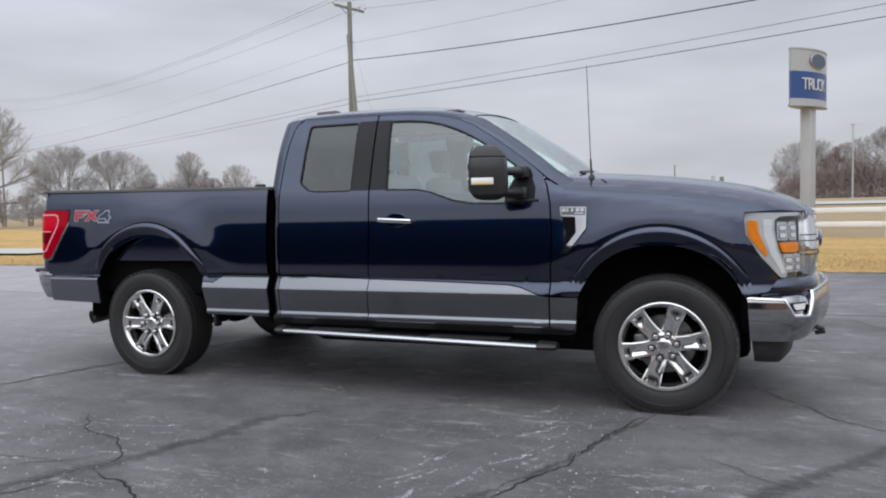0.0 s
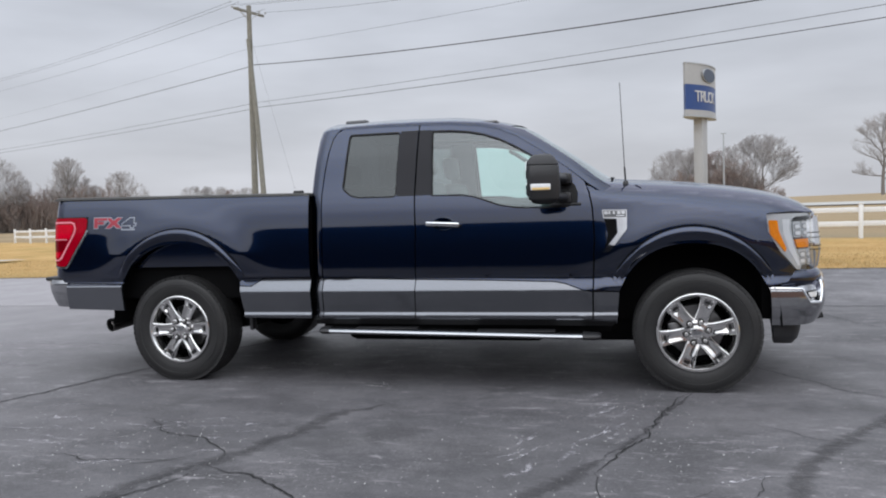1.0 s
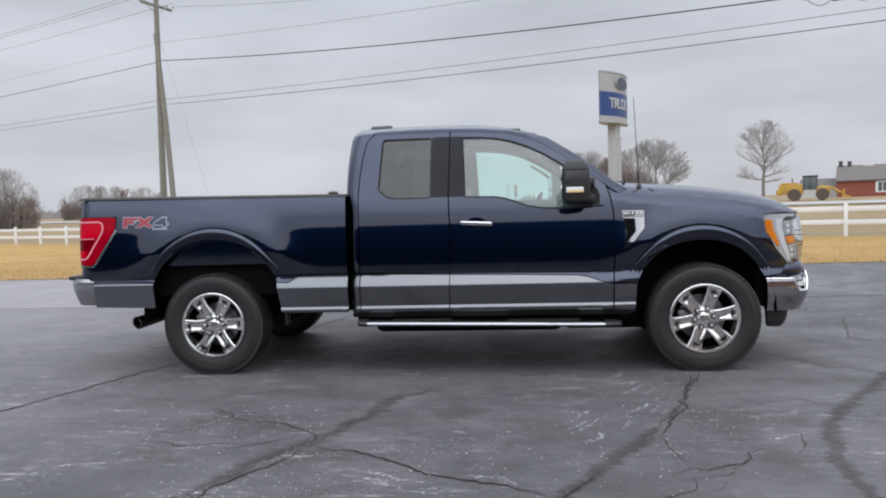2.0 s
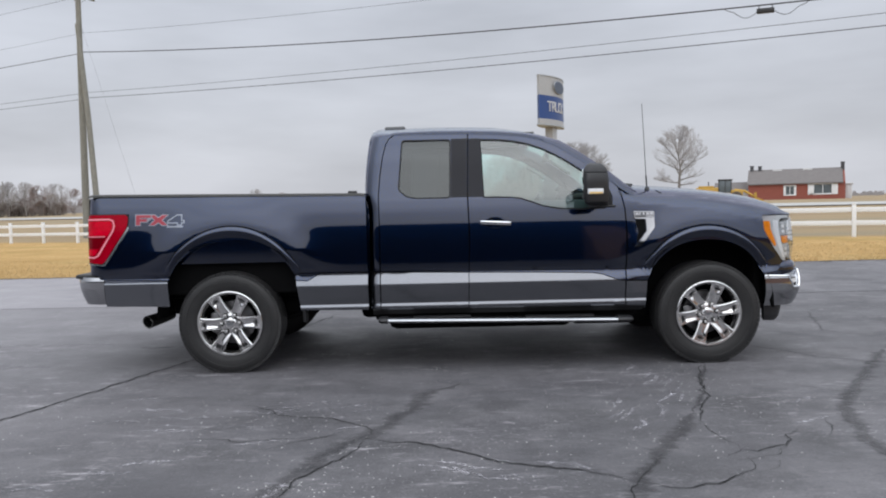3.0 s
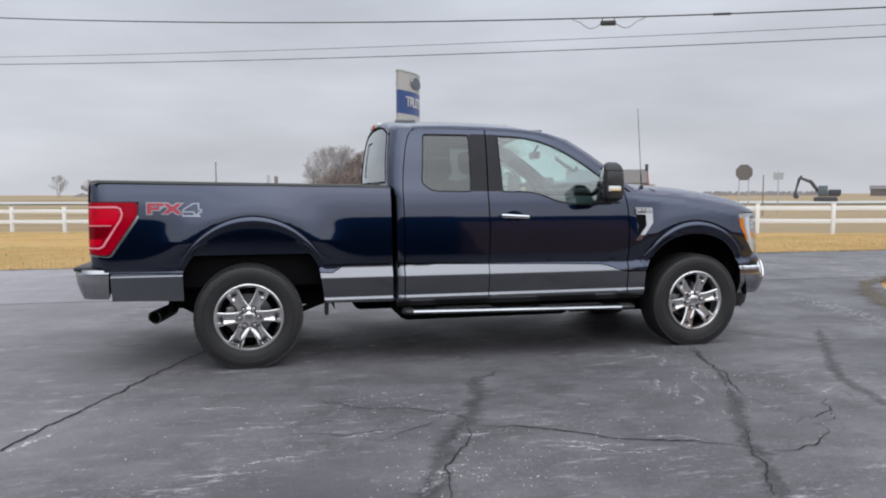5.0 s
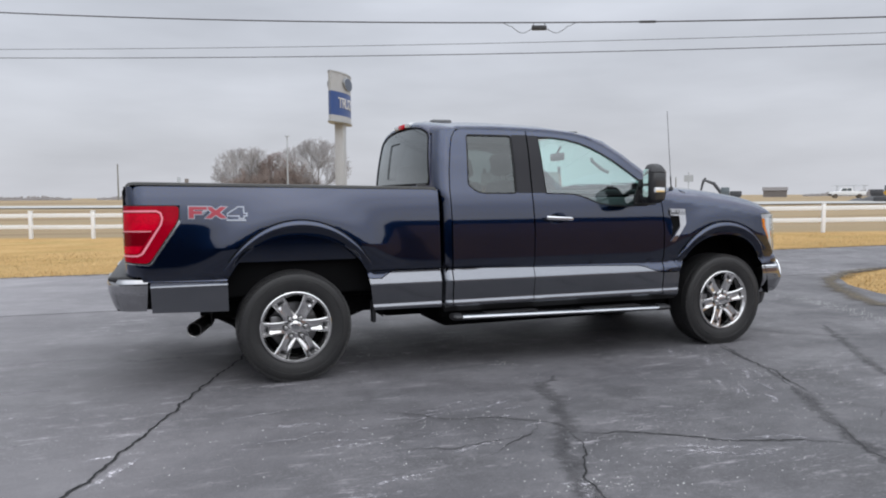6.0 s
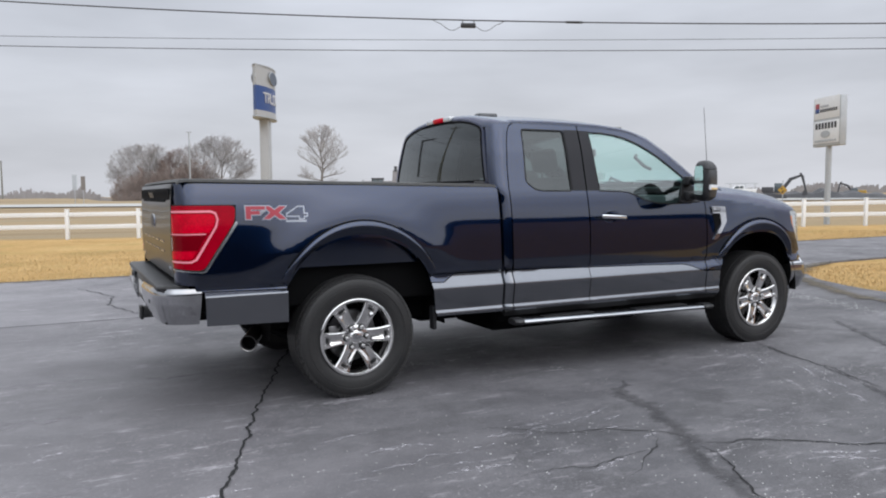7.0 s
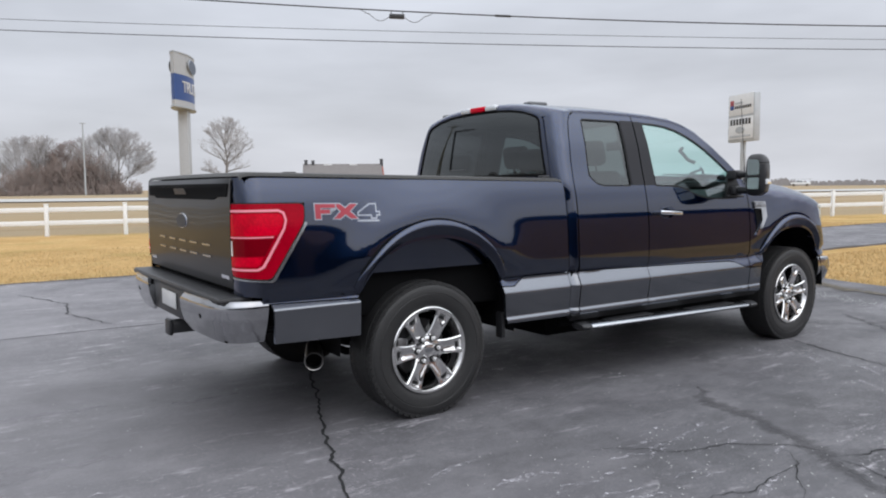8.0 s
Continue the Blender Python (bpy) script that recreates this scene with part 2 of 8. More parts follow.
def asphalt_material(name, base=0.102, salt=1.0):
    m = bpy.data.materials.new(name)
    m.use_nodes = True
    n, l = m.node_tree.nodes, m.node_tree.links
    b = n["Principled BSDF"]
    co = n.new("ShaderNodeTexCoord")
    def noise_of(scale, detail, rough=0.6, off=0.0, stretch=(1, 1, 1)):
        mp, t = n.new("ShaderNodeMapping"), n.new("ShaderNodeTexNoise")
        mp.inputs["Location"].default_value = (off, off * 0.7, 0)
        mp.inputs["Scale"].default_value = stretch
        l.new(co.outputs["Object"], mp.inputs[0])
        l.new(mp.outputs[0], t.inputs["Vector"])
        t.inputs["Scale"].default_value, t.inputs["Detail"].default_value, t.inputs["Roughness"].default_value = scale, detail, rough
        return t.outputs[0]
    def rng(v, a, c, d=0.0, e=1.0):
        r = n.new("ShaderNodeMapRange")
        for key, val in zip(("From Min", "From Max", "To Min", "To Max"), (a, c, d, e)):
            r.inputs[key].default_value = val
        l.new(v, r.inputs[0])
        return r.outputs[0]
    def calc(op, a, c):
        x = n.new("ShaderNodeMath")
        x.operation = op
        for i, v in enumerate((a, c)):
            if isinstance(v, (int, float)):
                x.inputs[i].default_value = v
            else:
                l.new(v, x.inputs[i])
        return x.outputs[0]
    def mix(fac, a, c):
        x = n.new("ShaderNodeMix")
        x.data_type = "RGBA"
        l.new(fac, x.inputs[0])
        for i, v in ((6, a), (7, c)):
            if isinstance(v, tuple):
                x.inputs[i].default_value = (*v, 1)
            else:
                l.new(v, x.inputs[i])
        return x.outputs[2]
    g = base
    col = mix(rng(noise_of(0.35, 5), 0.35, 0.65), (g * 0.56, g * 0.58, g * 0.63), (g * 1.26, g * 1.28, g * 1.34))
    col = mix(rng(noise_of(1.3, 8, 0.7, 3, (0.85, 1.2, 1)), 0.46, 0.72, 0, 0.8), col, (g * 1.95, g * 1.97, g * 2.02))
    col = mix(rng(noise_of(6.0, 6, 0.75, 57, (0.6, 1.3, 1)), 0.50, 0.70, 0, 0.55), col, (g * 0.55, g * 0.56, g * 0.59))
    col = mix(rng(noise_of(1.9, 6, 0.7, 23), 0.48, 0.66, 0, 0.68), col, (g * 0.48, g * 0.49, g * 0.52))
    col = mix(rng(noise_of(42.0, 4, 0.7, 31), 0.54, 0.68, 0, 0.5), col, (g * 0.42, g * 0.43, g * 0.45))
    col = mix(rng(noise_of(55.0, 4, 0.7, 37), 0.56, 0.68, 0, 0.6), col, (g * 2.0, g * 2.0, g * 2.05))
    grain = rng(noise_of(140.0, 2), 0.35, 0.7, 0, 0.55)
    col = mix(grain, col, (g * 0.45, g * 0.45, g * 0.47))
    # the lot pales towards the back end of the row: sky sheen put into the colour
    sx = n.new("ShaderNodeSeparateXYZ")
    l.new(co.outputs["Object"], sx.inputs[0])
    pale = rng(calc("ADD", sx.outputs[0], calc("MULTIPLY", noise_of(0.5, 5, 0.65, 43, (0.4, 1.4, 1)), 5.0)), 2.6, -2.0, 0, 0.75)
    col = mix(pale, col, (g * 2.25, g * 2.25, g * 2.31))
    # salt and chalky scuffs: small bright flecks gathered in larger patches
    flecks = rng(noise_of(38.0, 3, 0.6, 7), 0.60, 0.68)
    smear = rng(noise_of(7.0, 7, 0.8, 11, (0.45, 1.6, 1)), 0.55, 0.67)
    patch = rng(noise_of(0.8, 5, 0.7, 19, (0.7, 1.3, 1)), 0.43, 0.60, 0, 1)
    salt_fac = calc("MULTIPLY", calc("MULTIPLY", calc("MAXIMUM", calc("MULTIPLY", flecks, 0.5), smear), patch), 0.8 * salt)
    col = mix(salt_fac, col, (0.42, 0.42, 0.43))
    tint = n.new("ShaderNodeMix")
    tint.data_type, tint.blend_type = "RGBA", "MULTIPLY"
    tint.inputs[0].default_value, tint.inputs[7].default_value = 1.0, (1.02, 0.97, 1.0, 1)
    l.new(col, tint.inputs[6])
    l.new(tint.outputs[2], b.inputs["Base Color"])
    l.new(rng(noise_of(1.3, 5, 0.6, 5), 0.3, 0.7, 0.50, 0.80), b.inputs["Roughness"])
    b.inputs["Specular IOR Level"].default_value = 0.42
    bp = n.new("ShaderNodeBump")
    bp.inputs["Strength"].default_value, bp.inputs["Distance"].default_value = 0.5, 0.006
    l.new(calc("ADD", noise_of(160.0, 3), noise_of(25.0, 4)), bp.inputs["Height"])
    l.new(bp.outputs[0], b.inputs["Normal"])
    return m


M_LAND = land_material()
M_ASPHALT = asphalt_material("asphalt")


# the edge of the grass island, from the drive to the back of the lot
ISLAND = [(9.7, 3.05), (8.9, 2.45), (8.35, 1.8), (7.95, 1.05), (7.72, 0.35), (7.62, -0.4), (7.70, -1.2), (8.0, -2.4), (8.5, -4.0), (9.7, -8), (12.5, -16), (16, -45)]


def build_ground():
    bm = bmesh.new()
    xs = sorted(set([-1500, -900, -500, -300, -200] + list(range(-140, 141, 4)) + [200, 300, 500, 900, 1500]))
    ys = [-300, -100, -40, 0, 4, GRASS_Y] + [8 + 1.5 * k for k in range(30)] + [56, 62, 70, 80, 95, 110, 130, 160, 200, 260, 340, 450, 600, 900, 1600]
    grid = [[bm.verts.new((x, y, ground_z(x, y))) for x in xs] for y in ys]
    for a, b in zip(grid, grid[1:]):
        for k in range(len(xs) - 1):
            bm.faces.new((a[k], a[k + 1], b[k + 1], b[k]))
    g = part("ground", bm, M_LAND)
    tagged(g, "dry straw-coloured winter grass and open fields", "grass", kind="structure")
    # the paved lot, and a lighter drive that runs along the grass and off beside a grass island
    def slab(name, edge, mat, top, label):
        bm = bmesh.new()
        f = bm.faces.new([bm.verts.new((x, y, top)) for x, y in edge])
        bm.normal_update()
        ext = bmesh.ops.extrude_face_region(bm, geom=[f])
        for v in [e for e in ext["geom"] if isinstance(e, bmesh.types.BMVert)]:
            v.co.z = -0.08
        bmesh.ops.recalc_face_normals(bm, faces=bm.faces[:])
        bmesh.ops.triangulate(bm, faces=[q for q in bm.faces if len(q.verts) > 4])
        return tagged(part(name, bm, mat, smooth=False), label, "pavement", kind="structure")
    def wander(a, b, step, amp, seed):
        """A ragged line from a towards b."""
        n_, out = max(1, int(math.dist(a, b) / step)), []
        for k in range(n_):
            x, y = a[0] + (b[0] - a[0]) * k / n_, a[1] + (b[1] - a[1]) * k / n_
            out.append((x + amp * noise.noise(Vector((x * 1.7, y * 1.7, seed))), y + amp * noise.noise(Vector((x * 1.7, y * 1.7, seed + 3))) + 2 * amp * noise.noise(Vector((x * 0.21, y * 0.21, seed + 6)))))
        return out
    seam = wander((-70, 3.25), (9.7, 3.05), 0.5, 0.03, 21)
    edge = list(seam)
    for a, b in zip(ISLAND, ISLAND[1:]):
        edge += wander(a, b, 0.25, 0.06, 5)
    lot = slab("pavement", edge + [ISLAND[-1], (-70, -45)], M_ASPHALT, 0.0, "worn dark grey asphalt lot with cracks and salt marks")
    far_edge = wander((90, GRASS_Y), (-70, GRASS_Y), 0.4, 0.07, 9)
    near_edge = [(x, y + 0.012) for x, y in seam] + [(9.7, 3.062)]
    for a, b in (((9.75, 3.08), (11, 3.4)), ((11, 3.4), (13, 3.5)), ((13, 3.5), (90, 3.5))):
        near_edge += wander(a, b, 0.3, 0.05, 5)
    slab("drive", near_edge + [(90, 3.5)] + far_edge, M_DRIVE, 0.004, "paler asphalt drive beside the grass")
    return lot


M_DRIVE = asphalt_material("drive_asphalt", 0.128, 1.2)
M_CONCRETE = material("pale_concrete", (0.40, 0.39, 0.37), 0.85, vary=0.5, scale=0.8, bump=0.2, bscale=60, second=(0.30, 0.29, 0.27))
PAVEMENT = build_ground()


def strip(name, pts, width, mat, label, lift):
    """A lane laid over the land along pts."""
    bm = bmesh.new()
    rows = []
    for i, p in enumerate(pts):
        a, b = Vector(pts[max(i - 1, 0)]), Vector(pts[min(i + 1, len(pts) - 1)])
        n_ = Vector(((a - b).y, (b - a).x)).normalized()
        rows.append([bm.verts.new((*(Vector(p) + n_ * width * t), ground_z(*(Vector(p) + n_ * width * t)) + lift)) for t in (-0.5, -0.25, 0, 0.25, 0.5)])
    for a, b in zip(rows, rows[1:]):
        for k in range(4):
            bm.faces.new((a[k], a[k + 1], b[k + 1], b[k]))
    bmesh.ops.recalc_face_normals(bm, faces=bm.faces[:])
    return tagged(part(name, bm, mat), label, "road", kind="structure")


strip("side_drive", [(-45 + 2.5 * k, 15.5 - 0.10 * k) for k in range(12)], 4.2, M_CONCRETE, "pale concrete side drive crossing the dry grass", 0.07)
strip("road", [(-300 + 10 * k, 27 - 0.43 * (-300 + 10 * k) + 78) for k in range(62)], 11, M_CONCRETE, "pale highway crossing the fields beyond the fence", 0.12)

# ---- fence, signs, poles ----
def fence_y(x):
    return 27.0 - 0.43 * x


def build_fence():
    along = Vector((1, -0.43, 0)).normalized()
    turn = math.degrees(math.atan2(along.y, along.x))
    fence = thing("fence", (0, 0, 0), 0, "white vinyl two-rail fence along the dry grass", "fence")
    bm = bmesh.new()
    box(bm, (-0.065, -0.065, -0.3), (0.065, 0.065, 1.17), 0.008)
    box(bm, (-0.08, -0.08, 1.17), (0.08, 0.08, 1.20), 0.012)
    post = mesh_of(bm, "post", M_WHITE)
    xs = [1.1 + 2.53 * k for k in range(-19, 27)]
    pts = [Vector((x, fence_y(x), ground_z(x, fence_y(x)))) for x in xs]
    for p in pts:
        ob = new("post", post)
        ob.parent = fence
        ob.matrix_basis = pose(*p, 0, random.uniform(-0.6, 0.6), turn)
    for h in (0.98, 0.50):
        for a, b in zip(pts, pts[1:]):
            d = b - a
            bm = bmesh.new()
            box(bm, (0, -0.02, -0.085), (d.length, 0.02, 0.085), 0.008)
            ob = part("rail", bm, M_WHITE, fence)
            ob.matrix_basis = Matrix.Translation(a + Vector((0, 0, h + random.uniform(-0.012, 0.012)))) @ d.to_track_quat("X", "Z").to_matrix().to_4x4()


build_fence()


def letter_mesh(char, size, depth):
    c = bpy.data.curves.new("letter", "FONT")
    c.body, c.size, c.extrude, c.align_x, c.align_y = char, size, depth, "CENTER", "CENTER"
    tmp = bpy.data.objects.new("letter", c)
    scene.collection.objects.link(tmp)
    me = bpy.data.meshes.new_from_object(tmp.evaluated_get(bpy.context.evaluated_depsgraph_get()))
    bpy.data.objects.remove(tmp)
    bpy.data.curves.remove(c)
    return me


def build_pylon():
    """A lens-shaped sign standing across the road, on a square post."""
    x, y = 6.62, 27.9
    gz = ground_z(x, y)
    s = thing("pylon_sign", (x, y, gz), 60, "tall blue and white lens-shaped dealership sign on a white post", "sign")
    z0, z1, W, T = 4.64 - gz, 6.86 - gz, 2.95, 0.62
    bm = bmesh.new()
    box(bm, (-0.25, -0.20, -0.3), (0.25, 0.20, z0 + 0.05), 0.03)
    part("post", bm, M_PYLON, s)
    def lens(a, b, grow=0.0, n=20):
        t = bmesh.new()
        rows = []
        for z in (a, b):
            ring = []
            for sg in (-1, 1):
                for k in range(n):
                    u = -1 + 2 * k / n
                    u = u if sg < 0 else -u
                    ring.append(t.verts.new((u * (W / 2 + grow), sg * ((T / 2 + grow) * (1 - u * u) + 0.05), z)))
            rows.append(ring)
        m = len(rows[0])
        for k in range(m):
            t.faces.new((rows[0][k], rows[0][(k + 1) % m], rows[1][(k + 1) % m], rows[1][k]))
        t.faces.new(rows[0][::-1])
        t.faces.new(rows[1])
        bmesh.ops.recalc_face_normals(t, faces=t.faces[:])
        return t
    h = z1 - z0
    part("base_band", lens(z0 + 0.06, z0 + h * 0.13), M_PYLON, s)
    part("base_lip", lens(z0, z0 + 0.06, 0.06), M_STEEL, s, "grey metal lip")
    part("blue_band", lens(z0 + h * 0.13, z0 + h * 0.60, -0.004), M_SIGNBLUE, s, "blue band")
    part("white_band", lens(z0 + h * 0.60, z1 - 0.05), M_PYLON, s)
    part("top_lip", lens(z1 - 0.05, z1, 0.03), M_STEEL, s, "grey metal lip")
    def on_face(u, z, side):
        yy = side * (T / 2 * (1 - u * u) + 0.055)
        slope = math.degrees(math.atan2(-2 * u * T / 2 * side, W / 2))
        return Matrix.Translation((u * W / 2, yy, z)) @ pose(0, 0, 0, 90, 0, slope + (180 if side > 0 else 0))
    for side in (-1, 1):
        for k, ch in enumerate("TRUCK"):
            u = (-0.54 + 0.225 * k) * (1 if side < 0 else -1)
            me = letter_mesh(ch, 0.66, 0.012)
            me.materials.clear()
            me.materials.append(M_SIGNWHITE)
            ob = new("letter", me)
            ob.parent = s
            ob.matrix_basis = on_face(u, z0 + h * 0.375, side)
        for sx, m_, up in ((0.62, M_STEEL, 0.0), (0.57, M_OVAL, 0.015)):
            bm = bmesh.new()
            lathe(bm, [(0, 0), (1, 0), (0.97, -0.02), (0, -0.025)], 32, Matrix.Diagonal((sx, 1, sx * 0.5, 1)))
            ob = part("oval_emblem", bm, m_, s)
            u = 0.02 * (1 if side < 0 else -1)
            ob.matrix_basis = on_face(u, z0 + h * 0.79, side) @ pose(0, 0, 0.012 + up, -90)


build_pylon()


def build_board_sign():
    """A flat two-panel sign on one pole; its writing is plain bars."""
    x, y = 29.75, 16.95
    gz = ground_z(x, y)
    s = thing("board_sign", (x, y, gz), 248, "white two-panel roadside sign on a grey steel pole", "sign")
    bm = bmesh.new()
    tube(bm, [(0, 0, -0.3), (0, 0, 3.6 - gz)], 0.13, 16)
    part("pole", bm, M_STEEL, s)
    bm = bmesh.new()
    z0, z1, w, q = 3.34 - gz, 5.56 - gz, 1.02, 0.66
    box(bm, (-w, -0.16, z0), (w, 0.16, z1), 0.03)
    part("cabinet", bm, M_STEEL, s, "grey metal cabinet")
    def bar(name, x0, x1, a, b, m_, d=0.008):
        bm = bmesh.new()
        box(bm, (x0 * q, -0.168 - d, z0 + a), (x1 * q, -0.162, z0 + b), 0.003)
        part(name, bm, m_, s)
    bar("panel", -w / q + 0.09, w / q - 0.09, 0.14, 1.16, M_BOARD, 0.0)
    bar("panel", -w / q + 0.09, w / q - 0.09, 1.26, 2.24, M_BOARD, 0.0)
    bar("writing_bar", -1.30, -0.85, 1.56, 1.98, M_DECALR)
    bar("writing_bar", -1.30, -0.85, 1.54, 1.74, M_SIGNBLUE, 0.012)
    bar("writing_bar", -0.75, 0.20, 1.78, 1.88, M_STEEL)
    for k in range(8):
        bar("writing_bar", -0.75 + 0.25 * k, -0.56 + 0.25 * k, 1.57, 1.71, M_BLACK)
    for k in range(7):
        bar("writing_bar", -1.25 + 0.36 * k, -1.00 + 0.36 * k, 0.80, 1.08, M_BLACK)
    for k in range(9):
        bar("writing_bar", -1.30 + 0.28 * k, -1.09 + 0.28 * k, 0.20, 0.30, M_STEEL, 0.01)
    bm = bmesh.new()
    lathe(bm, [(0, 0), (1, 0), (0.95, -0.02), (0, -0.025)], 28, pose(-0.05, -0.165, z0 + 0.55) @ Matrix.Diagonal((0.36, 1, 0.17, 1)))
    part("oval_emblem", bm, M_STEEL, s)


M_BOARD = material("sign_panel_white", (0.68, 0.69, 0.70), 0.4, vary=0.3, scale=1)
M_DECALR = material("faded_red", (0.30, 0.05, 0.06), 0.5, vary=0.3, scale=5)
build_board_sign()

LINE_AT, LINE_DIR = Vector((-23.4, 45.6)), Vector((38.1, -21.7)).normalized()


def on_line(s_, z, off=0.0):
    p = LINE_AT + LINE_DIR * s_ + Vector((-LINE_DIR.y, LINE_DIR.x)) * off
    return Vector((p.x, p.y, z))


def utility_pole(s_, height, brace, lean=0.0):
    p = on_line(s_, 0)
    gz = ground_z(p.x, p.y)
    turn = math.degrees(math.atan2(LINE_DIR.y, LINE_DIR.x))
    pole = thing("utility_pole", (p.x, p.y, gz), turn, "weathered wooden utility pole with a crossarm and cables", "utility pole", "utility poles along the road")
    top = height - gz
    bm = bmesh.new()
    tube(bm, [(-0.35, 0.0, -0.5), (-0.18, 0, top * 0.5), (0, 0, top)], [0.26, 0.215, 0.17], 12)
    part("shaft", bm, M_WOOD, pole)
    if brace:
        bm = bmesh.new()
        tube(bm, [(1.35, -0.15, -0.5), (0.75, -0.2, top * 0.48), (0.10, -0.24, top * 0.855)], [0.21, 0.18, 0.15], 12)
        part("brace_pole", bm, M_WOOD, pole, "leaning wooden brace pole")
    bm = bmesh.new()
    box(bm, (-0.06, -1.5, top - 0.55), (0.06, 1.5, top - 0.37), 0.012, pose(0, 0, 0, 0, 0, 12))
    part("crossarm", bm, M_WOOD, pole)
    for y in (-0.75, 0.75):
        bm = bmesh.new()
        tube(bm, [(0, 0, top - 1.1), (0, y, top - 0.5)], 0.03, 6)
        part("arm_brace", bm, M_STEEL, pole)
    for y in (-1.4, -0.9, 0.9, 1.4):
        bm = bmesh.new()
        lathe(bm, [(0.0, 0), (0.05, 0.0), (0.08, 0.05), (0.04, 0.08), (0.07, 0.13), (0.03, 0.18), (0.0, 0.18)], 12, pose(0, y, top - 0.37, 90))
        part("insulator", bm, M_STEEL, pole)
    return pole


utility_pole(0, 16.65, True)
utility_pole(84, 14.5, False)
utility_pole(-165, 19.5, False)


def cable(name, pts, r, label, segs=40):
    bm = bmesh.new()
    tube(bm, pts, r, 5)
    return tagged(part(name, bm, M_WIRE), label, "cable", "overhead cables")


def parabola(a, b, c, lo, hi, n=40, off=0.0):
    return [on_line(lo + (hi - lo) * k / n, a * (lo + (hi - lo) * k / n) ** 2 + b * (lo + (hi - lo) * k / n) + c, off) for k in range(n + 1)]


def cables():
    # to the right of the near pole: four runs, and the high wires
    cable("overhead_cable", parabola(0.00085, -0.1136, 12.29, 0, 84), 0.030, "thick black cable slung between poles")
    cable("overhead_cable", parabola(0.00035, -0.0472, 9.483, 0, 84), 0.012, "thin black cable slung between poles")
    cable("overhead_cable", parabola(0.00040, -0.0519, 9.124, 0, 84), 0.018, "thin black cable slung between poles")
    cable("overhead_cable", parabola(0.00063, -0.0899, 13.58, 0, 84), 0.009, "thin black cable slung between poles")
    for off, c in ((-1.4, 16.5), (-0.8, 16.55), (1.4, 16.4)):
        cable("power_wire", parabola(0.0016, -0.17, c, 0, 84, off=off), 0.010, "thin power wire slung from a crossarm")
        cable("power_wire", parabola(0.00038 - 0.00004 * off, -0.0096, c + 0.25, -165, 0, off=off), 0.012, "thin power wire slung from a crossarm")
    cable("overhead_cable", parabola(0.000128, -0.003, 12.2, -165, 0), 0.024, "thick black cable slung between poles")
    cable("overhead_cable", parabola(0.000133, -0.0094, 9.45, -165, 0), 0.014, "thin black cable slung between poles")
    cable("overhead_cable", parabola(0.000133, -0.0094, 9.05, -165, 0), 0.016, "thin black cable slung between poles")
    cable("overhead_cable", parabola(0.0002, -0.002, 13.55, -165, 0), 0.008, "thin black cable slung between poles")
    # splice box hung under the thick cable, with its drip loops
    at = lambda s_: on_line(s_, 0.00085 * s_ * s_ - 0.1136 * s_ + 12.29)
    box_ = thing("splice_box", (0, 0, 0), 0, "black cable splice box hung from an overhead cable", "cable box")
    turn = math.degrees(math.atan2(LINE_DIR.y, LINE_DIR.x))
    bm = bmesh.new()
    box(bm, (-0.33, -0.09, -0.33), (0.33, 0.09, -0.13), 0.03, Matrix.Translation(at(43.9)) @ pose(0, 0, 0, 0, 2, turn))
    part("case", bm, M_BLACK, box_)
    bm = bmesh.new()
    for a in (-0.25, 0.25):
        tube(bm, [at(43.9 + a), at(43.9 + a) - Vector((0, 0, 0.15))], 0.02, 5)
    part("hanger", bm, M_WIRE, box_)
    for sg in (-1, 1):
        bm = bmesh.new()
        tube(bm, [at(43.9 + sg * (0.3 + 1.3 * k / 10)) - Vector((0, 0, (0.24 + 0.22 * math.sin(math.pi * min(1, k / 7))) * (1 - (k / 10) ** 4))) for k in range(11)], 0.014, 5)
        part("loop", bm, M_WIRE, box_)
    bm = bmesh.new()
    tube(bm, [at(48.2), at(48.9)], 0.055, 8)
    part("splice_sleeve", bm, M_BLACK, box_)
    # guy wire from the near pole
    cable("guy_wire", [on_line(0, 14.5), on_line(5.8, ground_z(*on_line(5.8, 0).xy), 0.3)], 0.005, "steel guy wire from a pole to the ground")


cables()

# ---- trees and distance ----
M_BARK = material("bark", (0.19, 0.172, 0.158), 0.95, vary=0.6, scale=2, second=(0.20, 0.18, 0.165))
# twigs paler than bark would be: some distance haze is mixed into the colour
M_TWIG = material("twigs", (0.34, 0.325, 0.322), 0.95, vary=0.6, scale=0.4, second=(0.42, 0.405, 0.405))
M_TWIGBROWN = material("brown_twigs", (0.225, 0.172, 0.150), 0.95, vary=0.6, scale=0.3, second=(0.30, 0.25, 0.228))
M_TWIGRED = material("reddish_twigs", (0.235, 0.175, 0.155), 0.95, vary=0.6, scale=0.4, second=(0.30, 0.25, 0.235))
M_FARWOOD = material("far_wood", (0.25, 0.235, 0.235), 0.95, vary=0.7, scale=0.15, second=(0.33, 0.32, 0.325))
M_BRICK = material("red_brick", (0.26, 0.078, 0.055), 0.9, vary=0.5, scale=2, second=(0.20, 0.065, 0.052))
M_SHINGLE = material("grey_shingles", (0.135, 0.122, 0.118), 0.9, vary=0.6, scale=1.5, second=(0.19, 0.175, 0.168))
M_YELLOW = material("machine_yellow", (0.50, 0.29, 0.03), 0.55, vary=0.7, scale=1.5, second=(0.30, 0.19, 0.05))
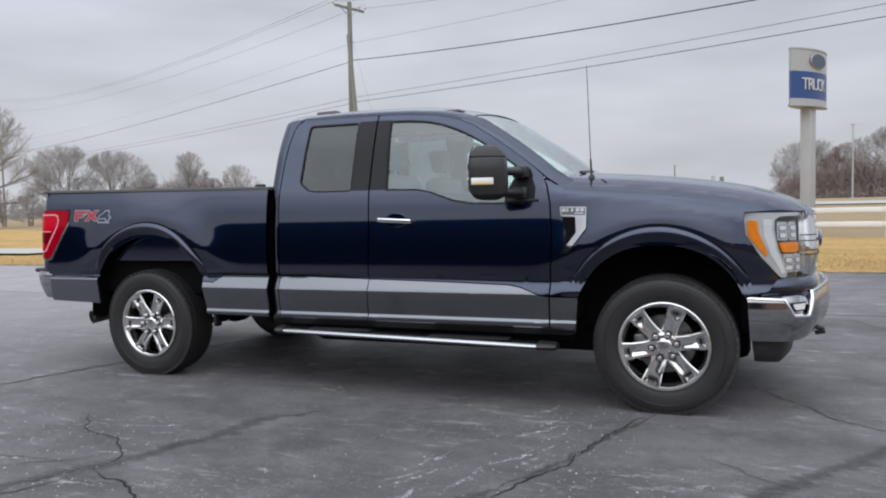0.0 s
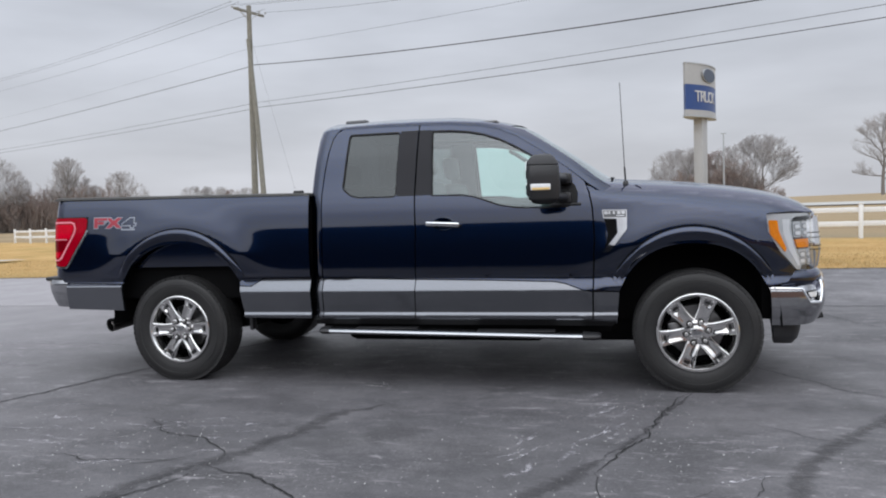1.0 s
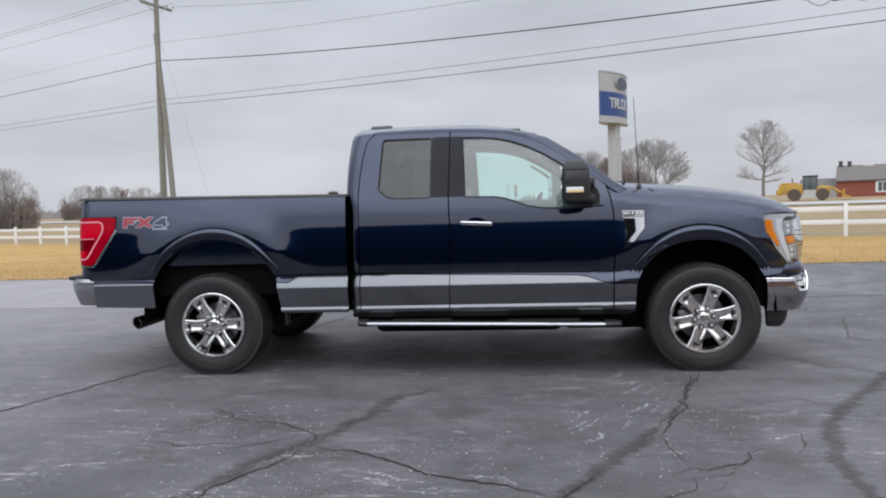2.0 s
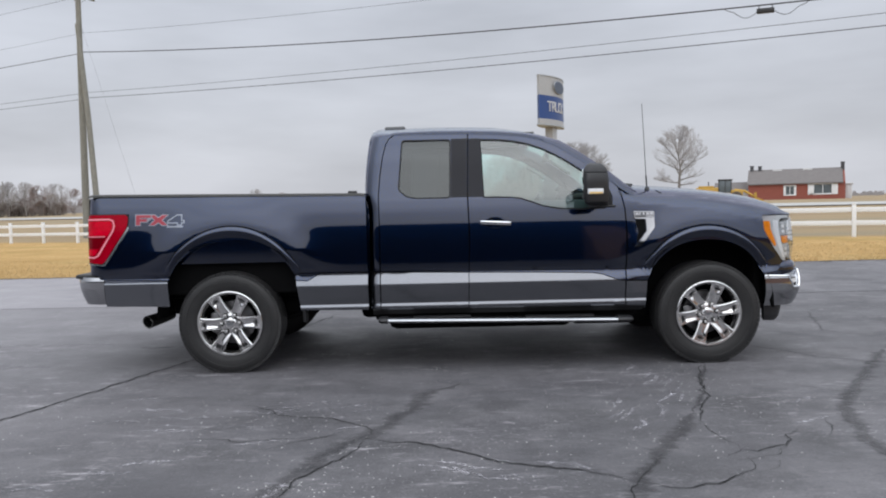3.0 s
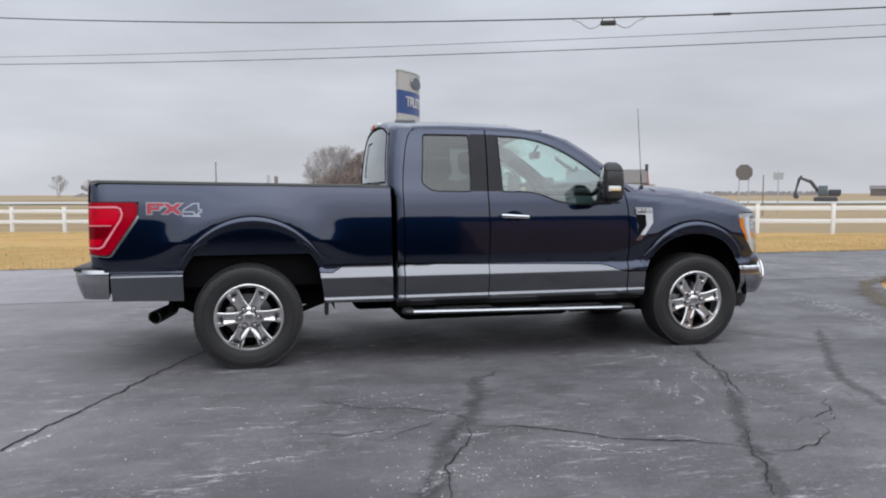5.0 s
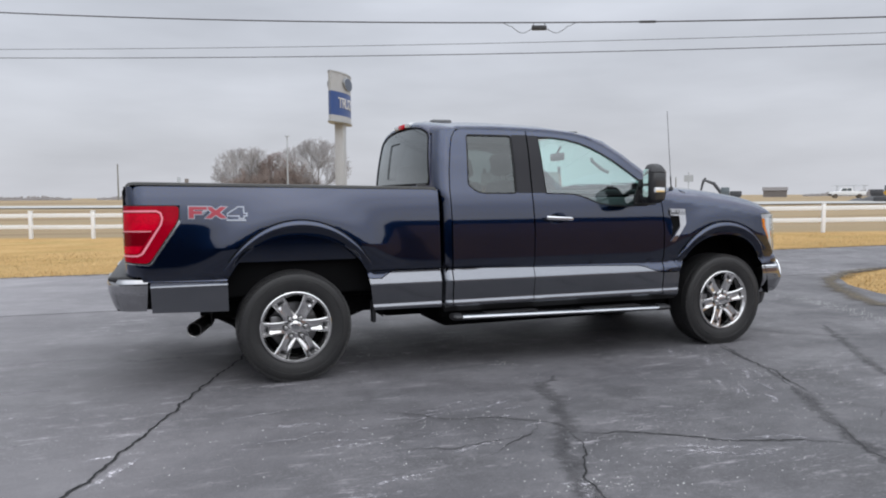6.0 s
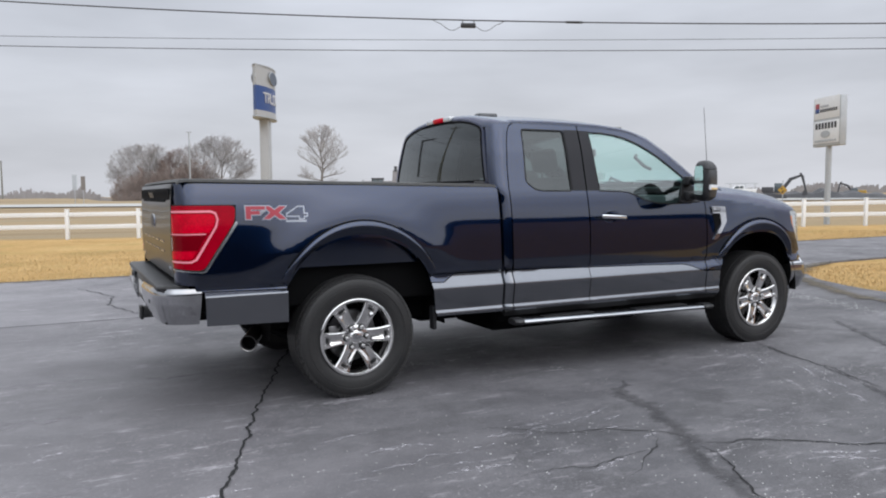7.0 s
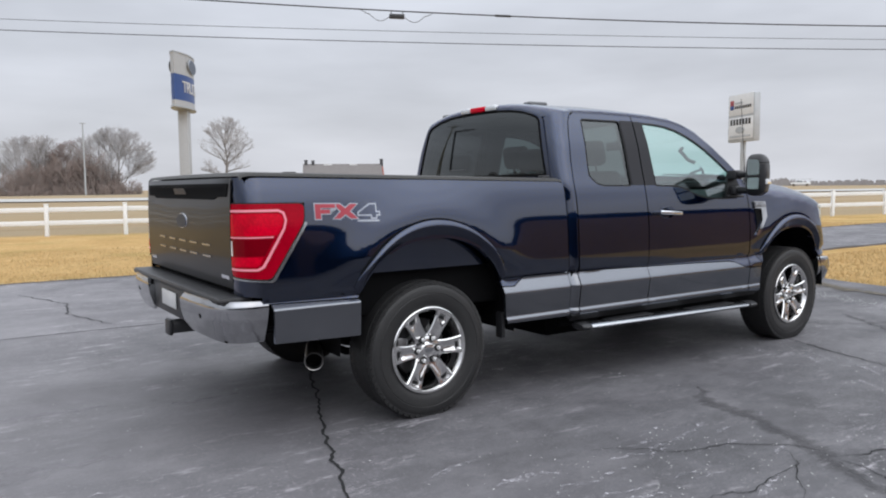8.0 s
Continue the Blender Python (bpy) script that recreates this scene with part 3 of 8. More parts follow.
M_MACHDARK = material("machine_dark", (0.05, 0.05, 0.055), 0.6, vary=0.4, scale=2)
M_PANE = material("window_pane", (0.10, 0.12, 0.13), 0.1, vary=0.1)
EYE = Vector((1.0, -6.0))


def polar(az, d):
    """A place d metres out, az degrees from straight across the truck."""
    x, y = EYE.x + d * math.sin(radians(az)), EYE.y + d * math.cos(radians(az))
    return x, y, ground_z(x, y)


def spike(bm, p, d, length, r):
    """A fine twig: a slim three-sided cone."""
    side = d.orthogonal().normalized() * r
    other = d.cross(side)
    base = [bm.verts.new(p + side), bm.verts.new(p - side * 0.5 + other * 0.87), bm.verts.new(p - side * 0.5 - other * 0.87)]
    tip = bm.verts.new(p + d * length)
    for a, b in zip(base, base[1:] + base[:1]):
        bm.faces.new((a, b, tip))


def winter_tree(height, radius, seed, fork, low, kids, stems=1, mat=None, middle=0.56, thick=1.0):
    """A bare tree: a trunk (or several) that parts into limbs, branches and many fine twigs within a round outline.

    fork: where the limbs begin, as a share of the height; low: how steeply the lowest limbs rise, in radians."""
    rng = random.Random(seed)
    wood, twig = bmesh.new(), bmesh.new()
    mid = Vector((0, 0, height * middle))
    def room(p, d):
        """How far from p along d the round outline lies."""
        s_ = Vector((1 / radius, 1 / radius, 1 / (height * (1.01 - middle))))
        a, b = (p - mid) * s_, d * s_
        q, h = b.length_squared, a.dot(b)
        return max(0.05 * height, (-h + math.sqrt(max(0.0, h * h - q * (a.length_squared - 1)))) / q)
    def sway(d, amount):
        return (d + Vector((rng.uniform(-1, 1), rng.uniform(-1, 1), rng.uniform(-0.5, 0.75))) * amount).normalized()
    def grow(p, d, length, r, level):
        if level == 4:
            spike(twig, p, sway(d, 0.2), length, r * thick)
            return
        n_ = (6, 5, 3, 2)[level]
        pts, rs, dirs = [p], [r], [d]
        for k in range(n_):
            d = sway(d, 0.13 if level < 2 else 0.2)
            p = p + d * length / n_
            pts.append(p)
            dirs.append(d)
            rs.append(max(0.010, r * (1 - 0.8 * (k + 1) / n_)))
        if level < 3:
            tube(wood if level < 2 else twig, pts, rs, 5 if level < 2 else 3, caps=False)
        else:
            spike(twig, pts[0], (pts[-1] - pts[0]).normalized(), length, r * thick)
        for k in range(kids[level]):
            q = (0.16 + 0.82 * (k + rng.random()) / kids[level]) * n_
            i = min(int(q), n_ - 1)
            at = pts[i].lerp(pts[i + 1], q - i)
            a = 2.4 * k + rng.uniform(-0.7, 0.7)
            out = (dirs[i] + Vector((math.cos(a), math.sin(a), rng.uniform(-0.15, 0.55))) * rng.uniform(0.45, 0.9)).normalized()
            grow(at, out, min(length * rng.uniform(0.36, 0.62), room(at, out)), max(0.012, rs[i] * 0.5), level + 1)
    for s_ in range(stems):
        a = 2.4 * s_ + rng.uniform(0, 1)
        lean = Vector((math.cos(a), math.sin(a), 0)) * (0.0 if stems == 1 else 0.09 * height)
        foot = lean * 0.6
        trunk = [foot + Vector((0, 0, -0.4))] + [foot.lerp(foot + lean, f) + Vector((rng.uniform(-1, 1), rng.uniform(-1, 1), 0)) * 0.012 * height + Vector((0, 0, height * f)) for f in (0.14, 0.28, 0.44, 0.62, 0.80)]
        r0 = height * 0.021 / stems ** 0.5
        tube(wood, trunk, [r0 * f for f in (1.15, 0.95, 0.8, 0.55, 0.36, 0.2)], 7, caps=False)
        n_ = 15 // stems + 2
        for k in range(n_):
            h = fork + (0.76 - fork) * (k + 0.6 * rng.random()) / n_
            q = float(np.interp(h, [0.0, 0.14, 0.28, 0.44, 0.62, 0.80], [0, 1, 2, 3, 4, 5]))
            at = trunk[int(q)].lerp(trunk[int(q) + 1], q - int(q))
            a, el = 2.39996 * k + rng.uniform(-0.3, 0.3), low + rng.uniform(-0.12, 0.25) + (1.25 - low) * k / n_
            out = Vector((math.cos(a) * math.cos(el), math.sin(a) * math.cos(el), math.sin(el)))
            grow(at, out, room(at, out) * rng.uniform(0.85, 1.0), r0 * (0.55 - 0.35 * h), 0 if k % 2 else 1)
    return mesh_of(wood, "trunk", M_BARK), mesh_of(twig, "crown", mat or M_TWIG)


FINE, COARSE, ROUGH = (7, 7, 7, 6), (6, 6, 5, 5), (5, 5, 5, 5)
KIND_ROUND = winter_tree(19, 7.2, 5, 0.20, 0.10, FINE, middle=0.53, thick=1.3)
KIND_FAN = winter_tree(12.5, 6.6, 9, 0.06, 0.45, FINE, 3, middle=0.47, thick=1.2)
KIND_WIDE = winter_tree(13.5, 6.2, 8, 0.10, 0.45, COARSE, 2, middle=0.5, thick=1.5)
KIND_BUSH = winter_tree(11, 5.6, 12, 0.04, 0.15, COARSE, 4, M_TWIGRED, middle=0.42, thick=1.5)
KIND_TALL = winter_tree(15, 4.4, 21, 0.14, 0.65, COARSE, thick=2.0)
KIND_BRUSH = winter_tree(9, 5.6, 33, 0.03, 0.10, ROUGH, 4, middle=0.38, thick=3.0)


def thicket(width, height, seed, n, mat):
    """Upright brush, bare and dense to the ground: many stems with fine side twigs under an uneven outline."""
    rng = random.Random(seed)
    wood, twig = bmesh.new(), bmesh.new()
    for _ in range(n):
        a, q = rng.uniform(0, 2 * math.pi), math.sqrt(rng.random())
        foot = Vector((math.cos(a) * q * width / 2, math.sin(a) * q * width / 3, -0.3))
        tall = height * rng.uniform(0.45, 1.0) * (1 - 0.45 * q ** 3)
        lean = Vector((foot.x / width * 0.55 + rng.uniform(-0.16, 0.16), rng.uniform(-0.2, 0.2), 1)).normalized()
        bend = Vector((rng.uniform(-1, 1), rng.uniform(-1, 1), 0)) * 0.06 * tall
        pts = [foot, foot + lean * tall * 0.4 + bend, foot + lean * tall * 0.72 + bend * 1.4, foot + lean * tall]
        tube(wood, pts, [0.10, 0.075, 0.05, 0.02], 3, caps=False)
        for k in range(11):
            f = rng.uniform(0.06, 0.97) * 3
            at = pts[int(f)].lerp(pts[int(f) + 1], f - int(f))
            b = rng.uniform(0, 2 * math.pi)
            out = (lean * rng.uniform(0.5, 1.2) + Vector((math.cos(b), math.sin(b), 0)) * rng.uniform(0.4, 0.9)).normalized()
            long = tall * rng.uniform(0.12, 0.30)
            spike(twig, at, out, long, 0.05)
            for j in range(4):
                c = (out + Vector((rng.uniform(-1, 1), rng.uniform(-1, 1), rng.uniform(-0.2, 0.8))) * 0.6).normalized()
                spike(twig, at + out * long * rng.uniform(0.15, 0.8), c, long * rng.uniform(0.4, 0.8), 0.035)
    return mesh_of(wood, "trunk", M_BARK), mesh_of(twig, "crown", mat)


def tree(kind, az, d, scale, turn, label):
    t = thing("bare_tree", polar(az, d), turn, label, "tree", "bare winter trees")
    t.scale = (scale, scale, scale)
    for n_, me in zip(("trunk", "crown"), kind):
        ob = new(n_, me)
        ob.parent = t
    return t


ROUND, MANY, SHRUB = "bare rounded winter tree standing in the field", "bare many-stemmed winter tree in a grey clump", "bare reddish-brown thicket tree among the clump"
tree(KIND_ROUND, 17.55, 310, 1.50, 30, ROUND)
for k, (kind, az, d, sc) in enumerate(((KIND_FAN, 4.4, 182, 1.06), (KIND_WIDE, 5.5, 176, 0.98), (KIND_BUSH, 6.7, 180, 0.92), (KIND_BUSH, 7.5, 176, 1.12), (KIND_WIDE, 8.5, 175, 0.98), (KIND_FAN, 10.15, 178, 1.20))):
    tree(kind, az + 0.05, d * 1.7, sc * 1.7, 47 * k, SHRUB if kind is KIND_BUSH else MANY)
KIND_THICKET = thicket(15, 13, 3, 150, M_TWIGBROWN)
KIND_LOW = thicket(13, 6, 8, 120, M_TWIGBROWN)
for k, (az, d, sc) in enumerate(((4.0, 300, 0.80), (4.9, 292, 1.05), (5.8, 305, 1.15), (6.5, 296, 1.20), (7.3, 300, 1.30), (8.1, 292, 1.36), (8.8, 302, 1.15), (5.3, 312, 1.25), (7.0, 312, 1.38))):
    tree(KIND_THICKET, az, d, sc, 170 * (k % 2) + 5 * k, "dense bare brown thicket reaching to the ground")
for k, az in enumerate((4.4, 5.4, 6.3, 7.2, 8.1, 9.0, 9.8, 10.6)):
    tree(KIND_LOW, az, 283 + 4 * (k % 3), (1.0, 1.2, 0.9)[k % 3], 165 * (k % 2) + 9 * k, "low bare brush along the foot of the thicket")
for k, (az, sc) in enumerate(((-32.0, 0.52), (-30.6, 0.46), (-29.2, 0.54), (-27.8, 0.44))):
    tree(KIND_THICKET, az, 215, sc, 150 * (k % 2) + 11 * k, "dense bare brush at the edge of the woods")
for k, (az, d, sc) in enumerate(((-42.5, 150, 0.62), (-41.0, 148, 0.55), (-39.6, 152, 0.66), (-38.3, 146, 0.60), (-37.0, 150, 0.64), (-35.6, 146, 0.50), (-44.0, 155, 0.6))):
    tree(KIND_THICKET, az, d, sc, 160 * (k % 2) + 7 * k, "dense bare brush at the edge of the woods")
for k, (kind, az, d, sc) in enumerate(((KIND_ROUND, -53.0, 125, 1.10), (KIND_WIDE, -56.5, 125, 0.9), (KIND_FAN, -48.6, 150, 1.34), (KIND_WIDE, -47.4, 155, 0.78), (KIND_FAN, -45.3, 150, 1.26), (KIND_WIDE, -43.6, 156, 0.68), (KIND_BUSH, -41.6, 150, 0.8), (KIND_TALL, -40.4, 148, 1.0), (KIND_WIDE, -39.9, 150, 0.86), (KIND_TALL, -38.7, 150, 0.62), (KIND_WIDE, -36.9, 146, 0.88), (KIND_BUSH, -36.0, 150, 0.55), (KIND_BUSH, -30.0, 210, 0.6), (KIND_WIDE, -50.8, 150, 0.6), (KIND_BUSH, -52.3, 150, 0.7), (KIND_BUSH, -46.5, 160, 0.65), (KIND_WIDE, -28.6, 230, 0.5))):
    tree(kind, az + 1.0, d, sc * 0.84, 61 * k + 20, MANY if kind is not KIND_ROUND else ROUND)


for k, (kind, az, d, sc) in enumerate(((KIND_WIDE, -31.4, 205, 0.62), (KIND_TALL, -30.4, 210, 0.55), (KIND_WIDE, -29.4, 200, 0.58), (KIND_BUSH, -28.5, 206, 0.66), (KIND_WIDE, -27.5, 200, 0.55), (KIND_BUSH, -26.5, 208, 0.58), (KIND_WIDE, -14.2, 330, 0.62), (KIND_BUSH, -12.3, 335, 0.62))):
    tree(kind, az, d, sc, 53 * k, SHRUB if kind is KIND_BUSH else MANY)


brush_at = random.Random(14)
for k in range(12):
    tree(KIND_BRUSH, -55.0 + 1.7 * k + brush_at.uniform(-0.3, 0.3), brush_at.uniform(150, 175), brush_at.uniform(0.42, 0.72), 71 * k, "low bare brush along the edge of the woods")


def far_woods():
    """Low ragged woods along the horizon, of many small leafless clumps."""
    rng = random.Random(5)
    bm = bmesh.new()
    for k in range(5200):
        az = rng.uniform(-70, 78)
        d = rng.uniform(330, 420)
        dens = noise.noise(Vector((az * 0.16, 1.7, 0))) + 0.5 * noise.noise(Vector((az * 0.6, 4.7, 0)))
        left = 1.0 if az < -26 else 0.35 if 27 < az < 41 else 0.45 if az > 52 else 0.0
        h = 1.0 + 7.5 * max(0.0, dens) + 3.0 * left
        if dens < -0.05 and not left:
            continue
        x, y, z = polar(az, d)
        top, r, lean = z + h * rng.uniform(0.35, 1.0), rng.uniform(0.4, 1.1), rng.uniform(-0.5, 0.5)
        ca, sa = math.cos(radians(az)), -math.sin(radians(az))
        v = [bm.verts.new(p) for p in ((x - r * ca, y - r * sa, z - 0.5), (x + r * ca, y + r * sa, z - 0.5), (x + (lean + 0.5) * r * ca, y + (lean + 0.5) * r * sa, top), (x + (lean - 0.3) * r * ca, y + (lean - 0.3) * r * sa, top * 0.97))]
        bm.faces.new(v)
    tagged(part("far_woods", bm, M_FARWOOD, smooth=False), "grey leafless woods low along the horizon", "woods", kind="stuff")


far_woods()


def brick_house():
    ax, ay, az_ = polar(22.42, 150)
    bx, by, bz = polar(28.52, 150)
    w = math.hypot(bx - ax, by - ay)
    turn = math.degrees(math.atan2(by - ay, bx - ax))
    z = -0.23
    h = thing("house", (ax, ay, z), turn, "red brick house with a grey shingle roof and chimneys", "house")
    eave, ridge, depth = 3.7, 6.15, 8.0
    # walls with window openings cut through the front
    wins = [(w * 0.44, 0.95, 1.5, 3.2), (w * 0.775, 2.3, 1.6, 3.4)]
    xs = [0.0]
    for cx, half, a, b in wins:
        xs += [cx - half, cx + half]
    xs.append(w)
    walls = []
    for i in range(len(xs) - 1):
        if i % 2 == 0:
            walls.append(((xs[i], 0, -1.0), (xs[i + 1], 0.3, eave)))
        else:
            _, _, a, b = wins[i // 2]
            walls += [((xs[i], 0, -1.0), (xs[i + 1], 0.3, a)), ((xs[i], 0, b), (xs[i + 1], 0.3, eave))]
    walls.append(((0, depth - 0.3, -1.0), (w, depth, eave)))
    for lo, hi in walls:
        part("wall", box(bmesh.new(), lo, hi), M_BRICK, h, smooth=False)
    for x in (0.0, w - 0.3):
        bm = prism(bmesh.new(), [(0.3, -1.0), (depth - 0.3, -1.0), (depth - 0.3, eave), (depth / 2, ridge - 0.05), (0.3, eave)], 0, 0.3, Matrix.Translation((x + 0.3, 0, 0)) @ pose(0, 0, 0, 0, 0, 90))
        part("gable_wall", bm, M_BRICK, h, smooth=False)
    bm = bmesh.new()
    for sg, y0 in ((1, -0.4), (-1, depth + 0.4)):
        t = bmesh.new()
        vs = [t.verts.new(p) for p in ((-0.2, y0, eave - 0.25), (w - 0.35, y0, eave - 0.25), (w - 0.35, depth / 2, ridge), (-0.2, depth / 2, ridge))]
        f = t.faces.new(vs)
        e = bmesh.ops.extrude_face_region(t, geom=[f])
        for v in [q for q in e["geom"] if isinstance(q, bmesh.types.BMVert)]:
            v.co.z += 0.22
        bmesh.ops.recalc_face_normals(t, faces=t.faces[:])
        merge(bm, t)
    roof_ = part("roof", bm, M_SHINGLE, h, smooth=False)
    for x, zt in ((w - 0.30, ridge + 1.1), (0.4, ridge + 0.9), (1.8, ridge + 0.8)):
        bm = bmesh.new()
        box(bm, (x - 0.3, depth / 2 - 0.4, ridge - 0.8), (x + 0.3, depth / 2 + 0.4, zt), 0.02)
        box(bm, (x - 0.36, depth / 2 - 0.46, zt), (x + 0.36, depth / 2 + 0.46, zt + 0.12), 0.02)
        part("chimney", bm, M_MACHDARK, roof_)
    for x in (w * 0.30, w * 0.62):
        bm = bmesh.new()
        box(bm, (x - 0.8, depth / 2 - 0.5, ridge - 0.15), (x + 0.8, depth / 2 - 0.3, ridge + 0.20), 0.02)
        part("skylight", bm, M_SIGNWHITE, roof_)
    for cx, half, a, b in wins:
        win = thing("window")
        win.parent = h
        bm = bmesh.new()
        box(bm, (cx - half, 0.08, a), (cx + half, 0.12, b))
        part("pane", bm, M_PANE, win)
        bm = bmesh.new()
        side = 0.28 if half < 1 else 0.9
        for x0, x1, c, d in ((cx - half - 0.1, cx - half + side, a - 0.1, b + 0.1), (cx + half - side, cx + half + 0.1, a - 0.1, b + 0.1), (cx - half, cx + half, a - 0.12, a + 0.1), (cx - half, cx + half, b - 0.1, b + 0.12), (cx - 0.06, cx + 0.06, a, b)):
            box(bm, (x0, -0.04, c), (x1, 0.06, d), 0.01)
        part("window_frame", bm, M_WHITE, win)
    bm = bmesh.new()
    box(bm, (w, 1.5, -1.0), (w + 1.1, 6.0, 3.2), 0.02)
    box(bm, (w - 0.1, 1.3, 3.2), (w + 1.3, 6.2, 3.45), 0.02)
    part("porch", bm, M_SIGNWHITE, h, "pale side porch")
    # long low wing behind
    bm = bmesh.new()
    box(bm, (-6.5, 3.0, -1.0), (-0.01, 8.0, 2.6))
    part("wing_wall", bm, M_SIGNWHITE, h, smooth=False)
    bm = bmesh.new()
    prism(bm, [(2.6, 2.6), (8.4, 2.6), (5.5, 4.2)], 0, 6.4, pose(0, 0, 0, 0, 0, 90))
    part("wing_roof", bm, M_SHINGLE, h, smooth=False)


brick_house()


def wheel_loader(az, d, turn):
    t = thing("wheel_loader", polar(az, d), turn, "yellow wheel loader with a dark glazed cab parked in the field", "wheel loader")
    def add(name, m_, *boxes):
        bm = bmesh.new()
        for lo, hi in boxes:
            box(bm, lo, hi, 0.08)
        part(name, bm, m_, t)
    add("engine_hood", M_YELLOW, ((-3.9, -1.2, 0.9), (-0.8, 1.2, 2.3)), ((-3.6, -1.0, 2.3), (-1.4, 1.0, 2.55)), ((-4.2, -1.3, 0.8), (-3.6, 1.3, 1.6)))
    add("cab", M_PANE, ((-0.75, -0.85, 1.5), (1.0, 0.85, 3.3)))
    add("cab_roof", M_MACHDARK, ((-0.9, -1.0, 3.3), (1.15, 1.0, 3.5)))
    add("cab_post", M_MACHDARK, ((-0.8, -0.9, 1.4), (-0.65, -0.75, 3.35)), ((0.1, -0.9, 1.4), (0.2, -0.8, 3.35)), ((0.9, -0.9, 1.4), (1.05, -0.75, 3.35)))
    add("front_frame", M_YELLOW, ((0.9, -0.9, 0.8), (2.6, 0.9, 1.9)))
    bm = bmesh.new()
    tube(bm, [(1.4, -0.6, 1.9), (2.8, -0.6, 1.7), (4.2, -0.6, 0.8)], 0.18, 6)
    tube(bm, [(1.4, 0.6, 1.9), (2.8, 0.6, 1.7), (4.2, 0.6, 0.8)], 0.18, 6)
    part("lift_arm", bm, M_YELLOW, t)
    bm = bmesh.new()
    prism(bm, [(4.1, 0.3), (5.4, 0.2), (5.2, 0.45), (4.5, 0.7), (4.4, 1.5), (4.1, 1.4)], -1.5, 1.5)
    part("bucket", bm, M_YELLOW, t)
    bm = bmesh.new()
    tube(bm, [(-2.2, 0.3, 2.5), (-2.2, 0.3, 3.2)], 0.08, 8)
    part("exhaust_stack", bm, M_MACHDARK, t)
    for x in (-1.9, 1.7):
        for y in (-1.15, 1.15):
            bm = bmesh.new()
            lathe(bm, [(0.0, -0.28), (0.4, -0.3), (0.45, -0.25), (0.78, -0.3), (0.85, -0.2), (0.85, 0.2), (0.78, 0.3), (0.0, 0.28)], 24, pose(x, y, 0.83))
            part("tyre", bm, M_TYRE2, t)


M_TYRE2 = material("old_tyre", (0.105, 0.085, 0.068), 0.9, vary=0.4, scale=3)


def excavator(az, d, turn, colour, label, s_=1.0):
    t = thing("excavator", polar(az, d), turn, label, "excavator")
    t.scale = (s_, s_, s_)
    for y in (-1.1, 1.1):
        bm = bmesh.new()
        box(bm, (-1.9, y - 0.3, 0.0), (1.9, y + 0.3, 0.9), 0.3)
        part("track", bm, M_MACHDARK, t)
    bm = bmesh.new()
    box(bm, (-2.2, -1.3, 1.0), (1.2, 1.3, 1.25), 0.05)
    box(bm, (-2.4, -1.3, 1.25), (-0.4, 1.3, 2.2), 0.15)
    part("body", bm, colour, t)
    bm = bmesh.new()
    box(bm, (-0.3, 0.2, 1.25), (1.2, 1.2, 2.9), 0.1)
    part("cab", bm, M_PANE, t)
    bm = bmesh.new()
    tube(bm, [(0.9, -0.2, 1.5), (2.4, -0.2, 3.6), (4.2, -0.2, 4.3)], [0.32, 0.34, 0.2], 6)
    part("boom", bm, M_MACHDARK, t)
    bm = bmesh.new()
    tube(bm, [(3.9, -0.2, 4.7), (4.3, -0.2, 4.1), (4.9, -0.2, 1.6)], [0.16, 0.26, 0.16], 6)
    part("stick", bm, M_MACHDARK, t)
    bm = bmesh.new()
    prism(bm, [(4.7, 1.7), (5.1, 1.6), (5.2, 0.8), (4.6, 0.5), (4.2, 0.9)], -0.7, 0.3)
    part("bucket", bm, M_MACHDARK, t)


def work_truck(az, d, turn):
    t = thing("work_pickup", polar(az, d), turn, "white work pickup with a ladder rack on the far gravel", "pickup truck")
    bm = bmesh.new()
    prism(bm, [(-2.9, 0.55), (2.8, 0.55), (2.85, 1.0), (2.6, 1.15), (1.3, 1.25), (0.7, 1.85), (-0.7, 1.88), (-0.9, 1.25), (-2.9, 1.25)], -0.95, 0.95, bev=0.05)
    part("body", bm, M_WHITE, t)
    for x0, x1, a in ((-0.62, 0.05, 0), (0.12, 0.85, 0.25)):
        for y in (-0.957, 0.957):
            bm = bmesh.new()
            prism(bm, [(x0, 1.3), (x1 + a * 0.8, 1.3), (x1 - a * 0.3, 1.76), (x0 + 0.05, 1.76)], y - 0.006, y + 0.006)
            part("window", bm, M_PANE, t)
    bm = bmesh.new()
    for x in (-2.7, -1.0, 1.6):
        for y in (-0.8, 0.8):
            tube(bm, [(x, y, 1.1), (x, y, 2.25)], 0.04, 5)
    for y in (-0.8, 0.8):
        tube(bm, [(-3.2, y, 2.25), (2.4, y, 2.25)], 0.045, 5)
    part("ladder_rack", bm, M_STEEL, t)
    for x in (-1.9, 1.9):
        for y in (-0.85, 0.85):
            bm = bmesh.new()
            lathe(bm, [(0, -0.14), (0.22, -0.14), (0.38, -0.13), (0.4, 0.0), (0.38, 0.13), (0, 0.14)], 20, pose(x, y, 0.4))
            part("wheel", bm, M_TYRE2, t)
    bm = bmesh.new()
    box(bm, (2.5, -0.97, 0.45), (3.0, 0.97, 0.8), 0.06)
    part("bumper", bm, M_MACHDARK, t)


